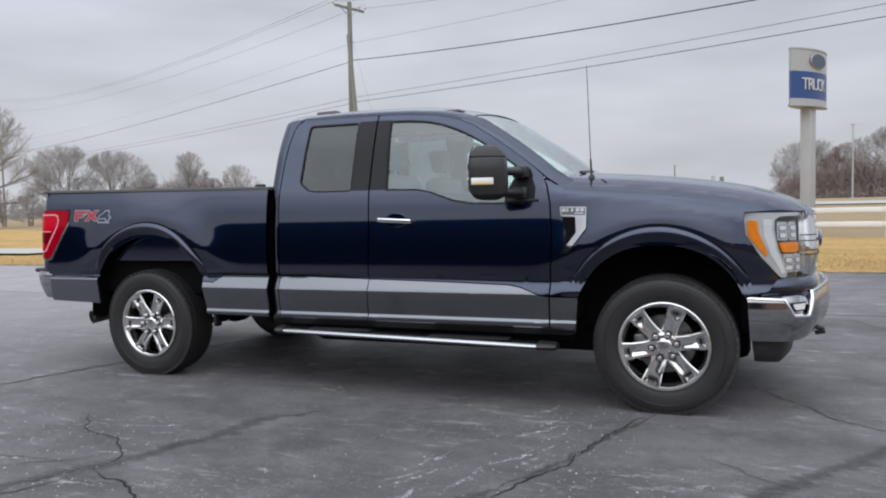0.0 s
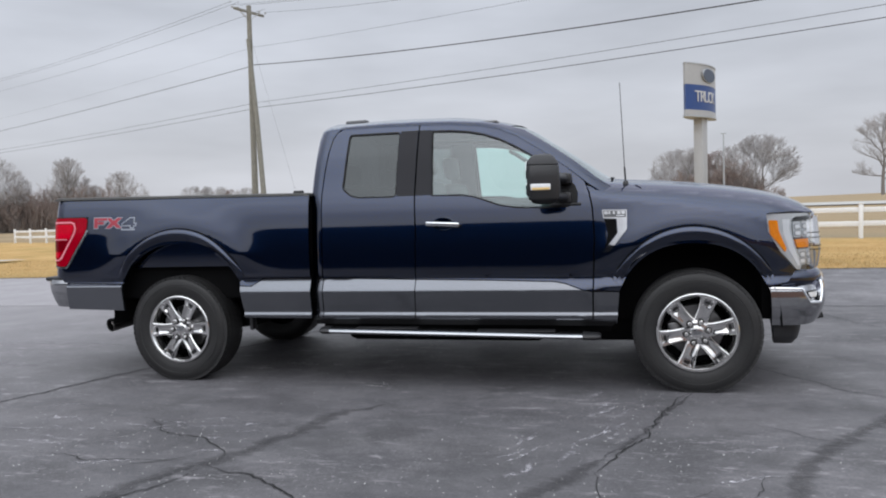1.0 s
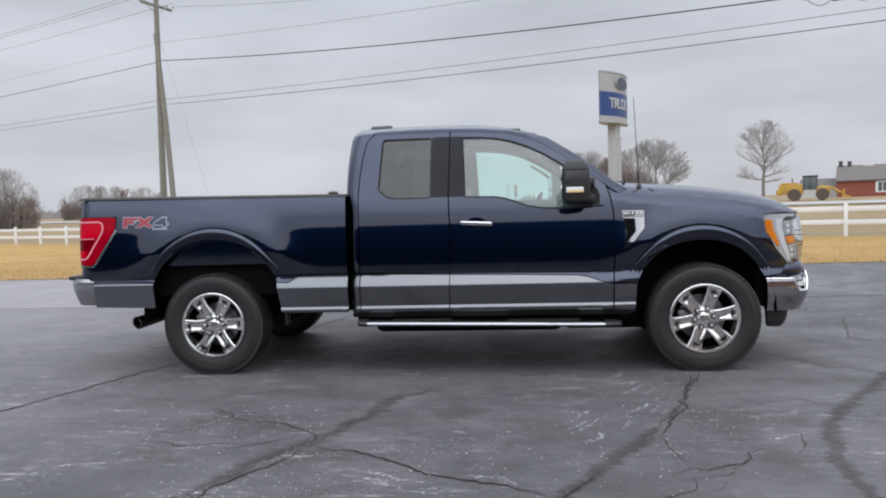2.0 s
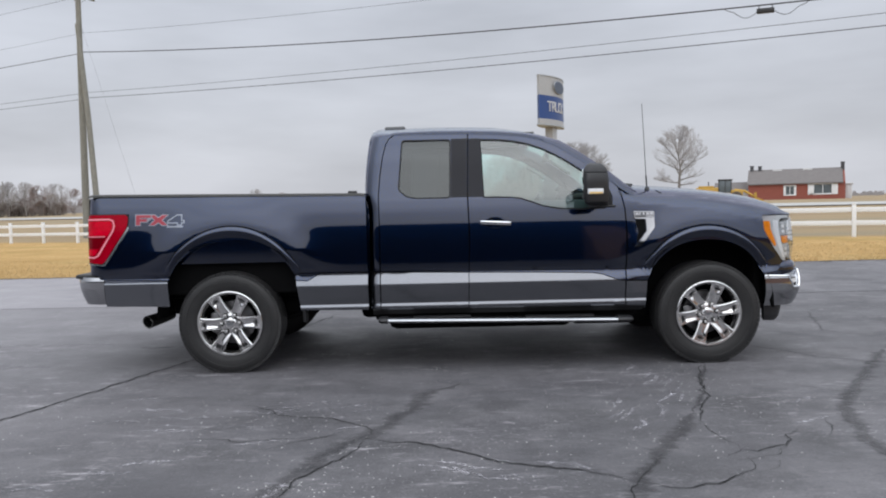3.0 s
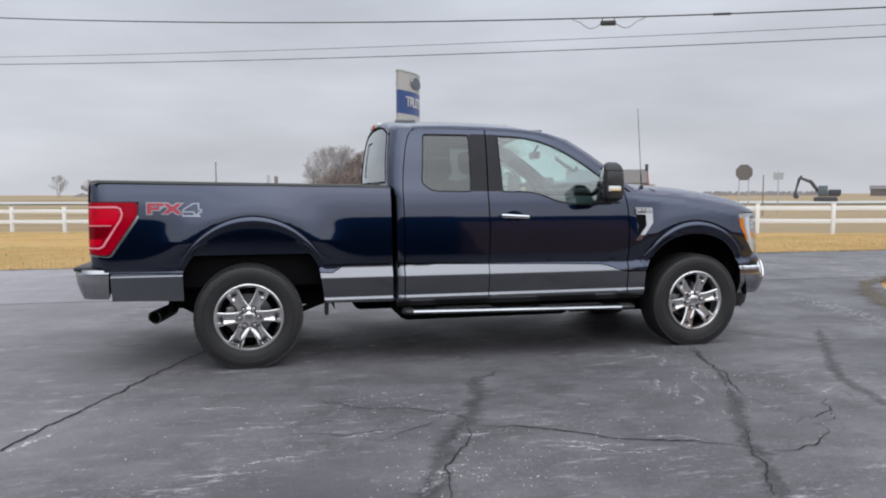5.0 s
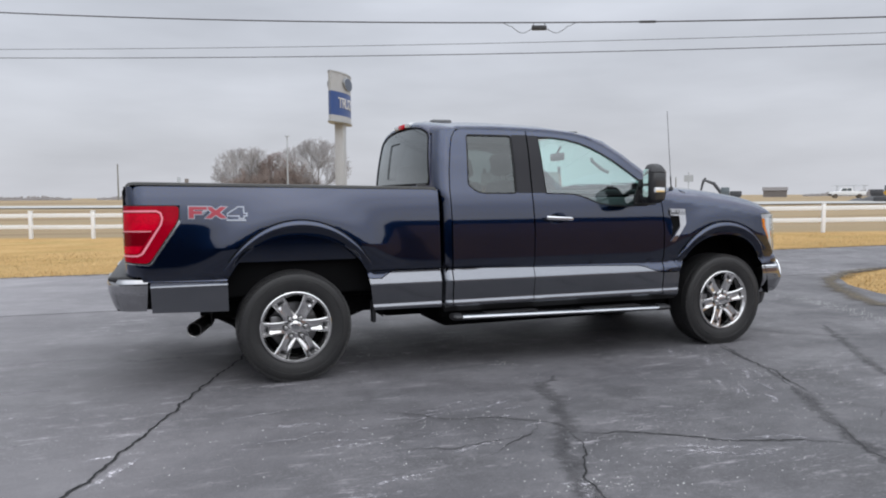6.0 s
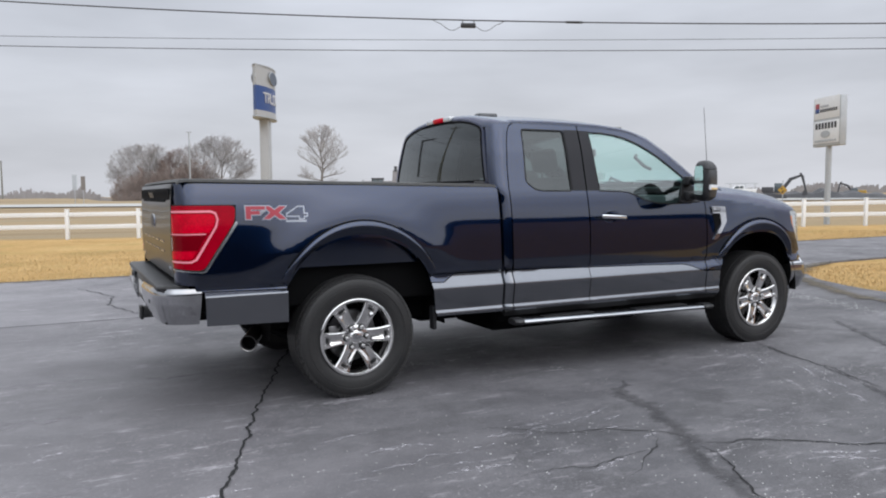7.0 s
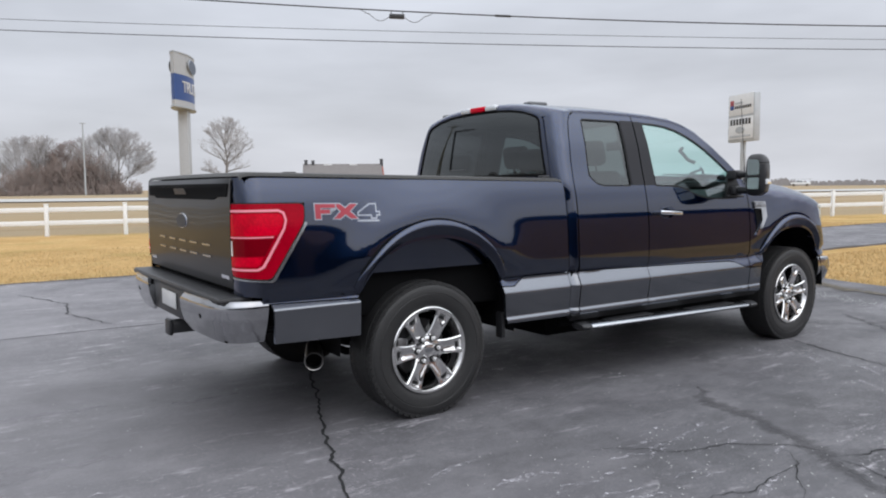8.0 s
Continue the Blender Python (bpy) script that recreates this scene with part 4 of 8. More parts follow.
def plate_sign(az, d, outline, z0, mat, label, posts, size=1.0, top=None):
    t = thing("road_sign", polar(az, d), -az, label, "road sign")
    bm = bmesh.new()
    prism(bm, [(x * size, z0 + z * size) for x, z in outline], -0.03, 0.0)
    part("plate", bm, mat, t)
    for x in posts:
        bm = bmesh.new()
        box(bm, (x - 0.05, 0.0, -0.3), (x + 0.05, 0.1, z0 + size * 0.9), 0.01)
        part("post", bm, M_STEEL, t)
    return t


wheel_loader(20.9, 118, -22)
excavator(40.3, 110, 140, M_MACHDARK, "dark excavator with a raised bent boom", 0.75)
excavator(50.3, 118, -52, M_MACHDARK, "dark excavator with its boom reaching down over spoil", 0.8)
excavator(55.4, 125, 120, M_YELLOW, "yellow excavator low behind the spoil heap", 0.52)
work_truck(48.1, 150, 138)
work_truck(59.3, 255, 118)
OCT = [(math.cos(radians(22.5 + 45 * k)), math.sin(radians(22.5 + 45 * k)) + 0.5) for k in range(8)]
plate_sign(34.9, 62, OCT, 3.15, M_SHINGLE, "grey back of an octagonal road sign on two posts", (-0.35, 0.35), 0.66)
plate_sign(37.2, 70, [(-0.4, 0), (0.4, 0), (0.4, 0.6), (-0.4, 0.6)], 3.0, M_STEEL, "small grey rectangular road sign on a post", (0,), 1.0)
sg = plate_sign(50.15, 75, [(-0.42, 0), (0, -0.42), (0.42, 0), (0, 0.42)], 1.85, M_YELLOW, "yellow diamond warning sign on a post", (0,), 1.0)
for a, b in ((-0.10, 0.12), (0.03, -0.08), (-0.05, -0.2)):
    part("symbol", box(bmesh.new(), (a - 0.06, -0.05, 1.85 + b - 0.05), (a + 0.1, -0.032, 1.85 + b + 0.05), 0.01), M_BLACK, sg)



def slim_pole(az, d, h, r, label, name="pole", lamp=False):
    t = thing(name, polar(az, d), -az, label, name.replace("_", " "))
    bm = bmesh.new()
    tube(bm, [(0, 0, -0.4), (0, 0, h)], [r, r * 0.7], 8)
    part("shaft", bm, M_WOOD if not lamp else M_STEEL, t)
    bm = bmesh.new()
    box(bm, (-0.7, -0.2, h), (0.7, 0.2, h + 0.25), 0.03) if lamp else box(bm, (-r, -r, h), (r, r, h + 0.1), 0.02)
    part("head" if lamp else "cap", bm, M_STEEL, t)


slim_pole(7.85, 220, 20.3, 0.24, "tall pale light mast beside the bare trees", "light_mast", True)
slim_pole(-3.83, 300, 13.2, 0.30, "dark wooden pole far off in the field")
slim_pole(-30.7, 300, 11.6, 0.26, "dark wooden pole far off in the field")
slim_pole(36.2, 64, 3.2, 0.06, "thin dark post in the field")
plate_sign(-0.3, 120, [(-0.3, 0), (0.3, 0), (0.3, 2.2), (-0.3, 2.2)], 2.0, M_STEEL, "narrow grey sign on a post in the field", (0,), 1.0)
plate_sign(0.25, 122, [(-0.3, 0), (0.3, 0), (0.3, 2.0), (-0.3, 2.0)], 2.0, M_BARK, "narrow dark sign on a post in the field", (0,), 1.0)


def spoil_heap():
    x, y, z = polar(53.0, 122)
    bm = bmesh.new()
    rows = []
    for i in range(40):
        row = []
        for j in range(9):
            u, v = -1 + 2 * i / 39, -1 + 2 * j / 8
            hgt = max(0.0, (1 - u * u) * (1 - v * v)) ** 0.6 * 1.5 * (0.7 + 0.8 * noise.noise(Vector((u * 5, v * 2, 3))))
            row.append(bm.verts.new((u * 11, v * 3, hgt - 0.1)))
        rows.append(row)
    for a, b in zip(rows, rows[1:]):
        for k in range(8):
            bm.faces.new((a[k], b[k], b[k + 1], a[k + 1]))
    ob = part("spoil_heap", bm, M_MACHDARK)
    ob.matrix_basis = pose(x, y, z, 0, 0, -53.8)
    tagged(ob, "dark heap of spoil on the far gravel", "earth heap")


spoil_heap()


def far_sheds():
    for az, d, w, h, m_ in ((-37.6, 170, 9, 3.2, M_SIGNWHITE), (-35.8, 175, 7, 3.0, M_SHINGLE), (-41.0, 175, 6, 3.4, M_SIGNWHITE), (43.8, 260, 7, 3.2, M_SHINGLE)):
        t = thing("shed", polar(az, d), -az, "low pale farm building far beyond the fields", "shed")
        bm = bmesh.new()
        box(bm, (-w / 2, 0, -0.5), (w / 2, 5, h * 0.65))
        part("wall", bm, m_, t, smooth=False)
        bm = bmesh.new()
        prism(bm, [(-0.3, h * 0.65), (5.3, h * 0.65), (2.5, h)], -w / 2 - 0.3, w / 2 + 0.3, pose(0, 0, 0, 0, 0, -90) @ Matrix.Diagonal((-1, 1, 1, 1)))
        part("roof", bm, M_SHINGLE, t, smooth=False)


far_sheds()


# ---- behind the walk, unseen: a dark wall, brown bank and hedge added for body reflections ----
def reflection_wall():
    b = thing("reflection_wall", (0, 0, 0), 0, "unseen plain dark wall added for the truck to reflect", "wall")
    m_ = material("reflection_wall_dark", (0.014, 0.0145, 0.018), 0.8, vary=0.4, scale=0.4, spec=0.2)
    part("wall_panel", box(bmesh.new(), (-44, -16.4, -0.05), (5.48, -16, 3.7), 0.05), m_, b, smooth=False)
    def ridge(outline, steps, rough):
        """A long uneven ridge: an outline of (y, z) pairs carried along x and roughened."""
        bm = bmesh.new()
        rows = []
        for k in range(steps + 1):
            x = 5.5 + 36.5 * k / steps
            rows.append([bm.verts.new((x, y + rough * noise.noise(Vector((x * 0.9, y, z * 2))), z + (rough * noise.noise(Vector((x * 0.7, y * 1.3, z + 9))) if z > 0 else 0))) for y, z in outline])
        for a, c in zip(rows, rows[1:]):
            for k in range(len(outline)):
                n_ = (k + 1) % len(outline)
                bm.faces.new((a[k], a[n_], c[n_], c[k]))
        bm.faces.new(rows[0])
        bm.faces.new(rows[-1][::-1])
        bmesh.ops.recalc_face_normals(bm, faces=bm.faces[:])
        return bm
    # bank and hedge stand in for whatever gives the doors their brown and dark bands
    bank = ridge([(-13.2, -0.1), (-14.1, 0.9), (-15.1, 1.95), (-16.0, 2.75), (-19.0, 2.75), (-19.0, -0.1)], 40, 0.16)
    tagged(part("bank", bank, material("reflection_bank_brown", (0.225, 0.140, 0.112), 0.95, vary=0.6, scale=0.5, bump=0.5, bscale=4, spec=0.05)), "unseen brown bank added for the truck to reflect", "bank", kind="structure")
    hedge = ridge([(-16.7, 2.6), (-16.55, 3.1), (-16.7, 3.5), (-17.1, 3.72), (-17.7, 3.74), (-18.1, 3.5), (-18.25, 3.0), (-18.1, 2.6)], 90, 0.14)
    tagged(part("hedge", hedge, material("reflection_hedge_dark", (0.02, 0.018, 0.016), 0.95, vary=0.6, scale=1.5, bump=0.8, bscale=9, spec=0.05)), "unseen dark hedge added on the bank for the truck to reflect", "hedge")


reflection_wall()

# ---- truck: materials ----
def paint(name, colour, metal, rough):
    m = material(name, colour, rough, metal, vary=0.12, scale=1.2, coat=1.0, detail=2)
    n, l = m.node_tree.nodes, m.node_tree.links
    b = n["Principled BSDF"]
    b.inputs["Coat IOR"].default_value = 1.66
    b.inputs["Coat Roughness"].default_value = 0.05
    b.inputs["Specular IOR Level"].default_value = 0.0
    b.inputs["Specular Tint"].default_value = (0.33, 0.44, 0.6, 1)
    return m


def glass(name, tint, base, rough=0.01):
    """Thin tinted pane: tinted see-through, with gloss that grows towards the edge."""
    m = bpy.data.materials.new(name)
    m.use_nodes = True
    n, l = m.node_tree.nodes, m.node_tree.links
    n.clear()
    out, tr, gl, mx, fr, ad, pw = n.new("ShaderNodeOutputMaterial"), n.new("ShaderNodeBsdfTransparent"), n.new("ShaderNodeBsdfGlossy"), n.new("ShaderNodeMixShader"), n.new("ShaderNodeLayerWeight"), n.new("ShaderNodeMath"), n.new("ShaderNodeMath")
    tr.inputs[0].default_value = (*tint, 1)
    gl.inputs["Color"].default_value, gl.inputs["Roughness"].default_value = (0.9, 0.95, 0.96, 1), rough
    fr.inputs[0].default_value = 0.5
    pw.operation = "POWER"
    pw.inputs[1].default_value = 4.0
    l.new(fr.outputs["Facing"], pw.inputs[0])
    ad.operation, ad.use_clamp = "ADD", True
    ad.inputs[1].default_value = base
    l.new(pw.outputs[0], ad.inputs[0])
    l.new(ad.outputs[0], mx.inputs[0])
    l.new(tr.outputs[0], mx.inputs[1])
    l.new(gl.outputs[0], mx.inputs[2])
    l.new(mx.outputs[0], out.inputs[0])
    return m


M_NAVY = paint("navy_paint", (0.0020, 0.0108, 0.0400), 1.0, 0.24)
M_GATE = material("gloss_black_paint", (0.005, 0.005, 0.0065), 0.3, vary=0.1, scale=3, coat=0.22, spec=0.10)
M_GREY = paint("grey_paint", (0.128, 0.136, 0.156), 0.95, 0.24)
M_CHROME = material("chrome", (0.72, 0.73, 0.75), 0.09, 1.0, vary=0.15, scale=6, second=(0.6, 0.61, 0.63))
M_WHEEL = material("wheel_chrome", (0.72, 0.715, 0.71), 0.15, 1.0, vary=0.25, scale=9, second=(0.56, 0.555, 0.55))
M_CHROME_DULL = material("satin_chrome", (0.42, 0.43, 0.45), 0.24, 1.0, vary=0.2, scale=6)
M_TYRE = material("tyre_rubber", (0.0145, 0.0145, 0.0155), 0.52, vary=0.6, scale=7, bump=0.12, bscale=120, second=(0.030, 0.029, 0.028), spec=0.42)
M_DARK = material("dark_underbody", (0.006, 0.006, 0.0065), 0.85, vary=0.4, scale=5, spec=0.08)
M_PIPE = material("weathered_pipe", (0.24, 0.235, 0.23), 0.32, 1.0, vary=0.5, scale=14, second=(0.14, 0.13, 0.125))
M_BUMPER = material("bumper_chrome", (0.40, 0.405, 0.42), 0.11, 1.0, vary=0.2, scale=5, second=(0.33, 0.335, 0.35))
M_TRIM = material("satin_black_trim", (0.013, 0.013, 0.014), 0.5, vary=0.2, scale=10, spec=0.2)
M_PILLAR = material("black_pillar_cover", (0.023, 0.023, 0.027), 0.55, vary=0.15, scale=8, bump=0.03, bscale=700, spec=0.2)
M_CAP = material("mirror_cap_plastic", (0.040, 0.040, 0.043), 0.5, vary=0.2, scale=10, bump=0.03, bscale=600, spec=0.3)
M_PAD = material("grey_plastic", (0.10, 0.103, 0.108), 0.5, vary=0.2, scale=12)
M_VINYL = material("black_vinyl", (0.035, 0.034, 0.033), 0.6, vary=0.4, scale=12, bump=0.4, bscale=300, second=(0.06, 0.058, 0.055))
M_SEAT = material("grey_cloth", (0.16, 0.165, 0.17), 0.9, vary=0.4, scale=10, bump=0.3, bscale=300)
M_DASH = material("dashboard", (0.05, 0.052, 0.056), 0.7, vary=0.3, scale=8)
M_LINER = material("headliner", (0.20, 0.20, 0.20), 0.95, vary=0.2, scale=4)
M_GLASS = glass("door_glass", (0.72, 0.92, 0.88), 0.13)
M_GLASS_DARK = glass("privacy_glass", (0.11, 0.125, 0.125), 0.075)
M_GLASS_BACK = glass("rear_window_glass", (0.10, 0.11, 0.115), 0.07)
M_LENS = glass("clear_lens", (0.90, 0.91, 0.92), 0.06)
M_RED = material("red_lens", (0.36, 0.0008, 0.013), 0.12, vary=0.5, scale=7, second=(0.17, 0.0005, 0.006), spec=0.08)
M_RED_BRIGHT = material("bright_red_lens", (0.66, 0.001, 0.022), 0.12, vary=0.8, scale=9, second=(0.33, 0.001, 0.010), spec=0.08)
M_RED_DEEP = material("deep_red_lens", (0.16, 0.0008, 0.006), 0.12, vary=0.4, scale=20, spec=0.08)
M_RED_LINE = material("pale_red_line", (0.80, 0.27, 0.32), 0.3, vary=0.1, spec=0.2)
M_AMBER = material("amber_lens", (0.94, 0.29, 0.012), 0.2, vary=0.5, scale=40, second=(0.62, 0.13, 0.004), spec=0.2)
M_AMBERPALE = material("pale_amber_lens", (0.82, 0.58, 0.25), 0.2, vary=0.3, scale=40)
M_MIRROR = material("mirror_glass", (0.62, 0.68, 0.68), 0.02, 1.0, vary=0.05)
M_DECALRED = material("red_decal", (0.36, 0.03, 0.05), 0.4, vary=0.15, scale=20)
M_DECALGREY = material("silver_decal", (0.30, 0.32, 0.36), 0.3, 0.5, vary=0.15, scale=20)
M_BADGEBLUE = material("badge_blue", (0.02, 0.05, 0.16), 0.2, vary=0.1, coat=1.0)
M_DISC = material("brake_disc", (0.20, 0.20, 0.205), 0.4, 1.0, vary=0.4, scale=12)
M_SILVER = material("lamp_silver", (0.56, 0.58, 0.60), 0.25, 0.2, vary=0.15, scale=12)
M_LAMPBACK = material("lamp_housing", (0.11, 0.112, 0.118), 0.4, vary=0.3, scale=20)
M_LAMPWHITE = material("lamp_white", (0.74, 0.75, 0.77), 0.2, vary=0.1, coat=1.0)

# ---- truck: shape. x runs forward from the rear axle, the near side lies at minus y ----
Z_LIST = [0.30, 0.43, 0.472, 0.496, 0.514, 0.56, 0.66, 0.672, 0.752, 0.768, 0.85, 1.00, 1.12, 1.22, 1.30, 1.36, 1.45, 1.60, 1.75, 1.86]
Y_LIST = [0.88, 0.955, 0.983, 0.992, 0.978, 0.985, 0.998, 0.996, 0.960, 0.979, 0.9785, 0.972, 0.9635, 0.951, 0.936, 0.918, 0.893, 0.855, 0.803, 0.758]
_zz = np.linspace(0.3, 1.86, 313)
_yy = np.interp(_zz, Z_LIST, Y_LIST)
_sm = np.convolve(np.pad(_yy, 12, mode="edge"), np.hanning(27)[1:-1] / np.hanning(27)[1:-1].sum(), mode="valid")
_k = np.clip((_zz - 0.80) / 0.06, 0, 1)        # soft above the grey band, crisp creases below
_yy = _yy * (1 - _k) + _sm * _k
SEAM = [(3.00, 1.345), (3.3, 1.318), (3.6, 1.297), (3.85, 1.266), (4.05, 1.234), (4.22, 1.198), (4.36, 1.160), (4.46, 1.130), (4.6, 1.09)]
R_CORNER = 0.11


def seam_z(x):
    return float(np.interp(x, [p[0] for p in SEAM], [p[1] for p in SEAM]))


def half_width(x, z):
    y = float(np.interp(z, _zz, _yy))
    if x > 3.02:
        d = max(0.0, seam_z(x) - z)
        cap = 0.985 - 0.115 * math.exp(-d / 0.045) - 0.03 * math.exp(-d / 0.16)
        y = y + (min(y, cap) - y) * min(1.0, (x - 3.02) / 0.12)
    if x > 3.75:
        y -= 0.16 * (x - 3.75) ** 2 + 0.9 * max(0.0, x - 4.12) ** 2
    if z > 0.8:                                # the sides swell towards the wheel openings
        for cx, a, b in ((0.037, 0.624, 0.757), (3.665, 0.576, 0.684)):
            if abs(x - cx) < 1.2:
                d = (math.hypot((x - cx) / a, (z - 0.38) / b) - 1) * 0.69
                y += 0.024 * math.exp(-(max(0.0, d) / 0.15) ** 2) * min(1.0, (z - 0.8) / 0.15)
    return y


def side_map(u, z):
    """The near side as a sheet: u is x, and turns round the rear corner."""
    if u >= -0.98:
        return Vector((u, -half_width(u, z), z))
    w, a = half_width(-0.98, z), (-0.98 - u) / R_CORNER
    if a < math.pi / 2:
        return Vector((-0.98 - R_CORNER * math.sin(a), -(w - R_CORNER * (1 - math.cos(a))), z))
    return Vector((-0.98 - R_CORNER, -(w - R_CORNER) + (a - math.pi / 2) * R_CORNER, z))


def plan_curve(pts):
    """A smooth plan line through pts, by arc length."""
    P = [Vector(p) for p in pts]
    out = []
    for i in range(len(P) - 1):
        a, b, c, d = P[max(i - 1, 0)], P[i], P[i + 1], P[min(i + 2, len(P) - 1)]
        for k in range(12):
            t = k / 12
            out.append(0.5 * ((2 * b) + (c - a) * t + (2 * a - 5 * b + 4 * c - d) * t * t + (3 * b - a - 3 * c + d) * t ** 3))
    out.append(P[-1])
    s = [0.0]
    for a, b in zip(out, out[1:]):
        s.append(s[-1] + (b - a).length)
    return np.array(s), np.array([p.x for p in out]), np.array([p.y for p in out])


def curve_map(curve, inset):
    """A sheet that stands on a plan line and is set in by inset(z)."""
    s, cx, cy = curve
    def f(u, z):
        x, y = float(np.interp(u, s, cx)), float(np.interp(u, s, cy))
        dx, dy = float(np.interp(u + 0.02, s, cx) - np.interp(u - 0.02, s, cx)), float(np.interp(u + 0.02, s, cy) - np.interp(u - 0.02, s, cy))
        n = math.hypot(dx, dy) or 1.0
        d = inset(z) * (1 if cx[-1] > 0 else -1)
        return Vector((x - d * dy / n, y + d * dx / n, z))
    return f


def lean_in(*pairs):
    """Inset by height, smooth between (z, metres) pairs."""
    zs, ds = [p[0] for p in pairs], [p[1] for p in pairs]
    fine = np.linspace(zs[0] - 0.05, zs[-1] + 0.05, 120)
    d = np.interp(fine, zs, ds)
    d = np.convolve(np.pad(d, 4, mode="edge"), np.ones(9) / 9, mode="valid")
    return lambda z: float(np.interp(z, fine, d))


def sheet(outline, holes, fmap, step=(0.06, 0.03), rim=0.02, lift=0.0, span=None):
    """Verts, faces and corner normals of a curved sheet with turned-in edges, its outline drawn in (u, v)."""
    bm = bmesh.new()
    for loop in [outline] + list(holes):
        vs = [bm.verts.new((p[0], p[1], 0)) for p in loop]
        for a, b in zip(vs, vs[1:] + vs[:1]):
            bm.edges.new((a, b))
    bmesh.ops.triangle_fill(bm, use_beauty=True, use_dissolve=False, edges=bm.edges[:])
    us, vs_ = [p[0] for p in outline], [p[1] for p in outline]
    for lo, hi, st, nrm in ((min(us), max(us), step[0], (1, 0, 0)), (min(vs_), max(vs_), step[1], (0, 1, 0))):
        k = math.floor(lo / st) + 1
        while k * st < hi - 1e-4:
            bmesh.ops.bisect_plane(bm, geom=bm.verts[:] + bm.edges[:] + bm.faces[:], dist=1e-5, plane_co=Vector(nrm) * (k * st), plane_no=nrm)
            k += 1
    bm.verts.ensure_lookup_table()
    bm.verts.index_update()
    pts, nrms = [], []
    for v in bm.verts:
        u, z = v.co.x, v.co.y
        e = 8e-3 if z > 0.80 else 1.5e-3
        p = fmap(u, z)
        n = (fmap(u + e, z) - fmap(u - e, z)).cross(fmap(u, z + e) - fmap(u, z - e))
        if n.length < 1e-12:
            n = Vector((0, 0, 1))
        n.normalize()
        c = Vector((min(max(p.x, -0.75), 4.0), 0, min(max(p.z, 0.8), 1.1)))
        if n.dot(p - c) < 0:
            n = -n
        pts.append(p + n * lift)
        nrms.append(n)
    faces, lns = [], []
    for f in bm.faces:
        ids = [v.index for v in f.verts]
        a, b, c = (pts[i] for i in ids[:3])
        if (b - a).cross(c - a).dot(nrms[ids[0]]) < 0:
            ids.reverse()
        faces.append(ids)
        lns += [nrms[i] for i in ids]
    if rim > 0:
        dup = {}
        for ed in bm.edges:
            if len(ed.link_faces) != 1:
                continue
            i, j = ed.verts[0].index, ed.verts[1].index
            quad = []
            for q in (i, j):
                if q not in dup:
                    dup[q] = (len(pts), len(pts) + 1)
                    pts.append(pts[q].copy())
                    pts.append(pts[q] - nrms[q] * rim)
                    nrms.extend((nrms[q], nrms[q]))
            ids = [dup[i][0], dup[j][0], dup[j][1], dup[i][1]]
            n = (pts[ids[1]] - pts[ids[0]]).cross(pts[ids[3]] - pts[ids[0]])
            n = n.normalized() if n.length > 1e-12 else nrms[i]
            mid = sum((v.co for v in ed.link_faces[0].verts), Vector()) / len(ed.link_faces[0].verts)
            inner = fmap(mid.x, mid.y)
            if n.dot(pts[i] - inner) < 0:
                ids.reverse()
                n = -n
            faces.append(ids)
            lns += [n] * 4
    bm.free()
    return pts, faces, lns


def sheet_mesh(name, data, mat, s=-1):
    pts, faces, lns = data
    if s > 0:
        pts = [Vector((p.x, -p.y, p.z)) for p in pts]
        out, i = [], 0
        for f in faces:
            block = [Vector((n.x, -n.y, n.z)) for n in lns[i:i + len(f)]]
            i += len(f)
            out += block[::-1]
        faces, lns = [f[::-1] for f in faces], out
    me = bpy.data.meshes.new(name)
    me.from_pydata([tuple(p) for p in pts], [], faces)
    me.materials.append(mat)
    me.polygons.foreach_set("use_smooth", [True] * len(me.polygons))
    me.normals_split_custom_set([tuple(n) for n in lns])
    return me


def panels(name, outline, holes, fmap, mat, parents, label="", sides=(-1, 1), **kw):
    """The same sheet on the near and the far side."""
    data = sheet(outline, holes, fmap, **kw)
    made = []
    for k, s in enumerate(sides):
        ob = new(name, sheet_mesh(name, data, mat, s))
        ob.parent = parents[k] if isinstance(parents, (list, tuple)) else parents
        if label:
            tagged(ob, label)
        made.append(ob)
    return made


def pair(name, make, mat, parents, label="", smooth=True):
    """A part built by make(bm) for the near side, and its mirror image on the far side."""
    made = []
    for k, s in enumerate((-1, 1)):
        bm = bmesh.new()
        make(bm)
        if s > 0:
            bmesh.ops.scale(bm, vec=(1, -1, 1), verts=bm.verts[:])
            bmesh.ops.reverse_faces(bm, faces=bm.faces[:])
        made.append(part(name, bm, mat, parents[k] if isinstance(parents, (list, tuple)) else parents, label, smooth))
    return made


def arch(cx, z0, a, b, n, zlow, k=40):
    """Points of a wheel arch from its rear foot over the top to its front foot."""
    t0 = math.asin(min(1.0, ((zlow - z0) / b) ** (n / 2)))
    out = []
    for i in range(k + 1):
        t = (math.pi - t0) + (2 * t0 - math.pi) * i / k
        c, s_ = math.cos(t), math.sin(t)
        out.append((cx + math.copysign(abs(c) ** (2 / n), c) * a, z0 + abs(s_) ** (2 / n) * b))
    return out


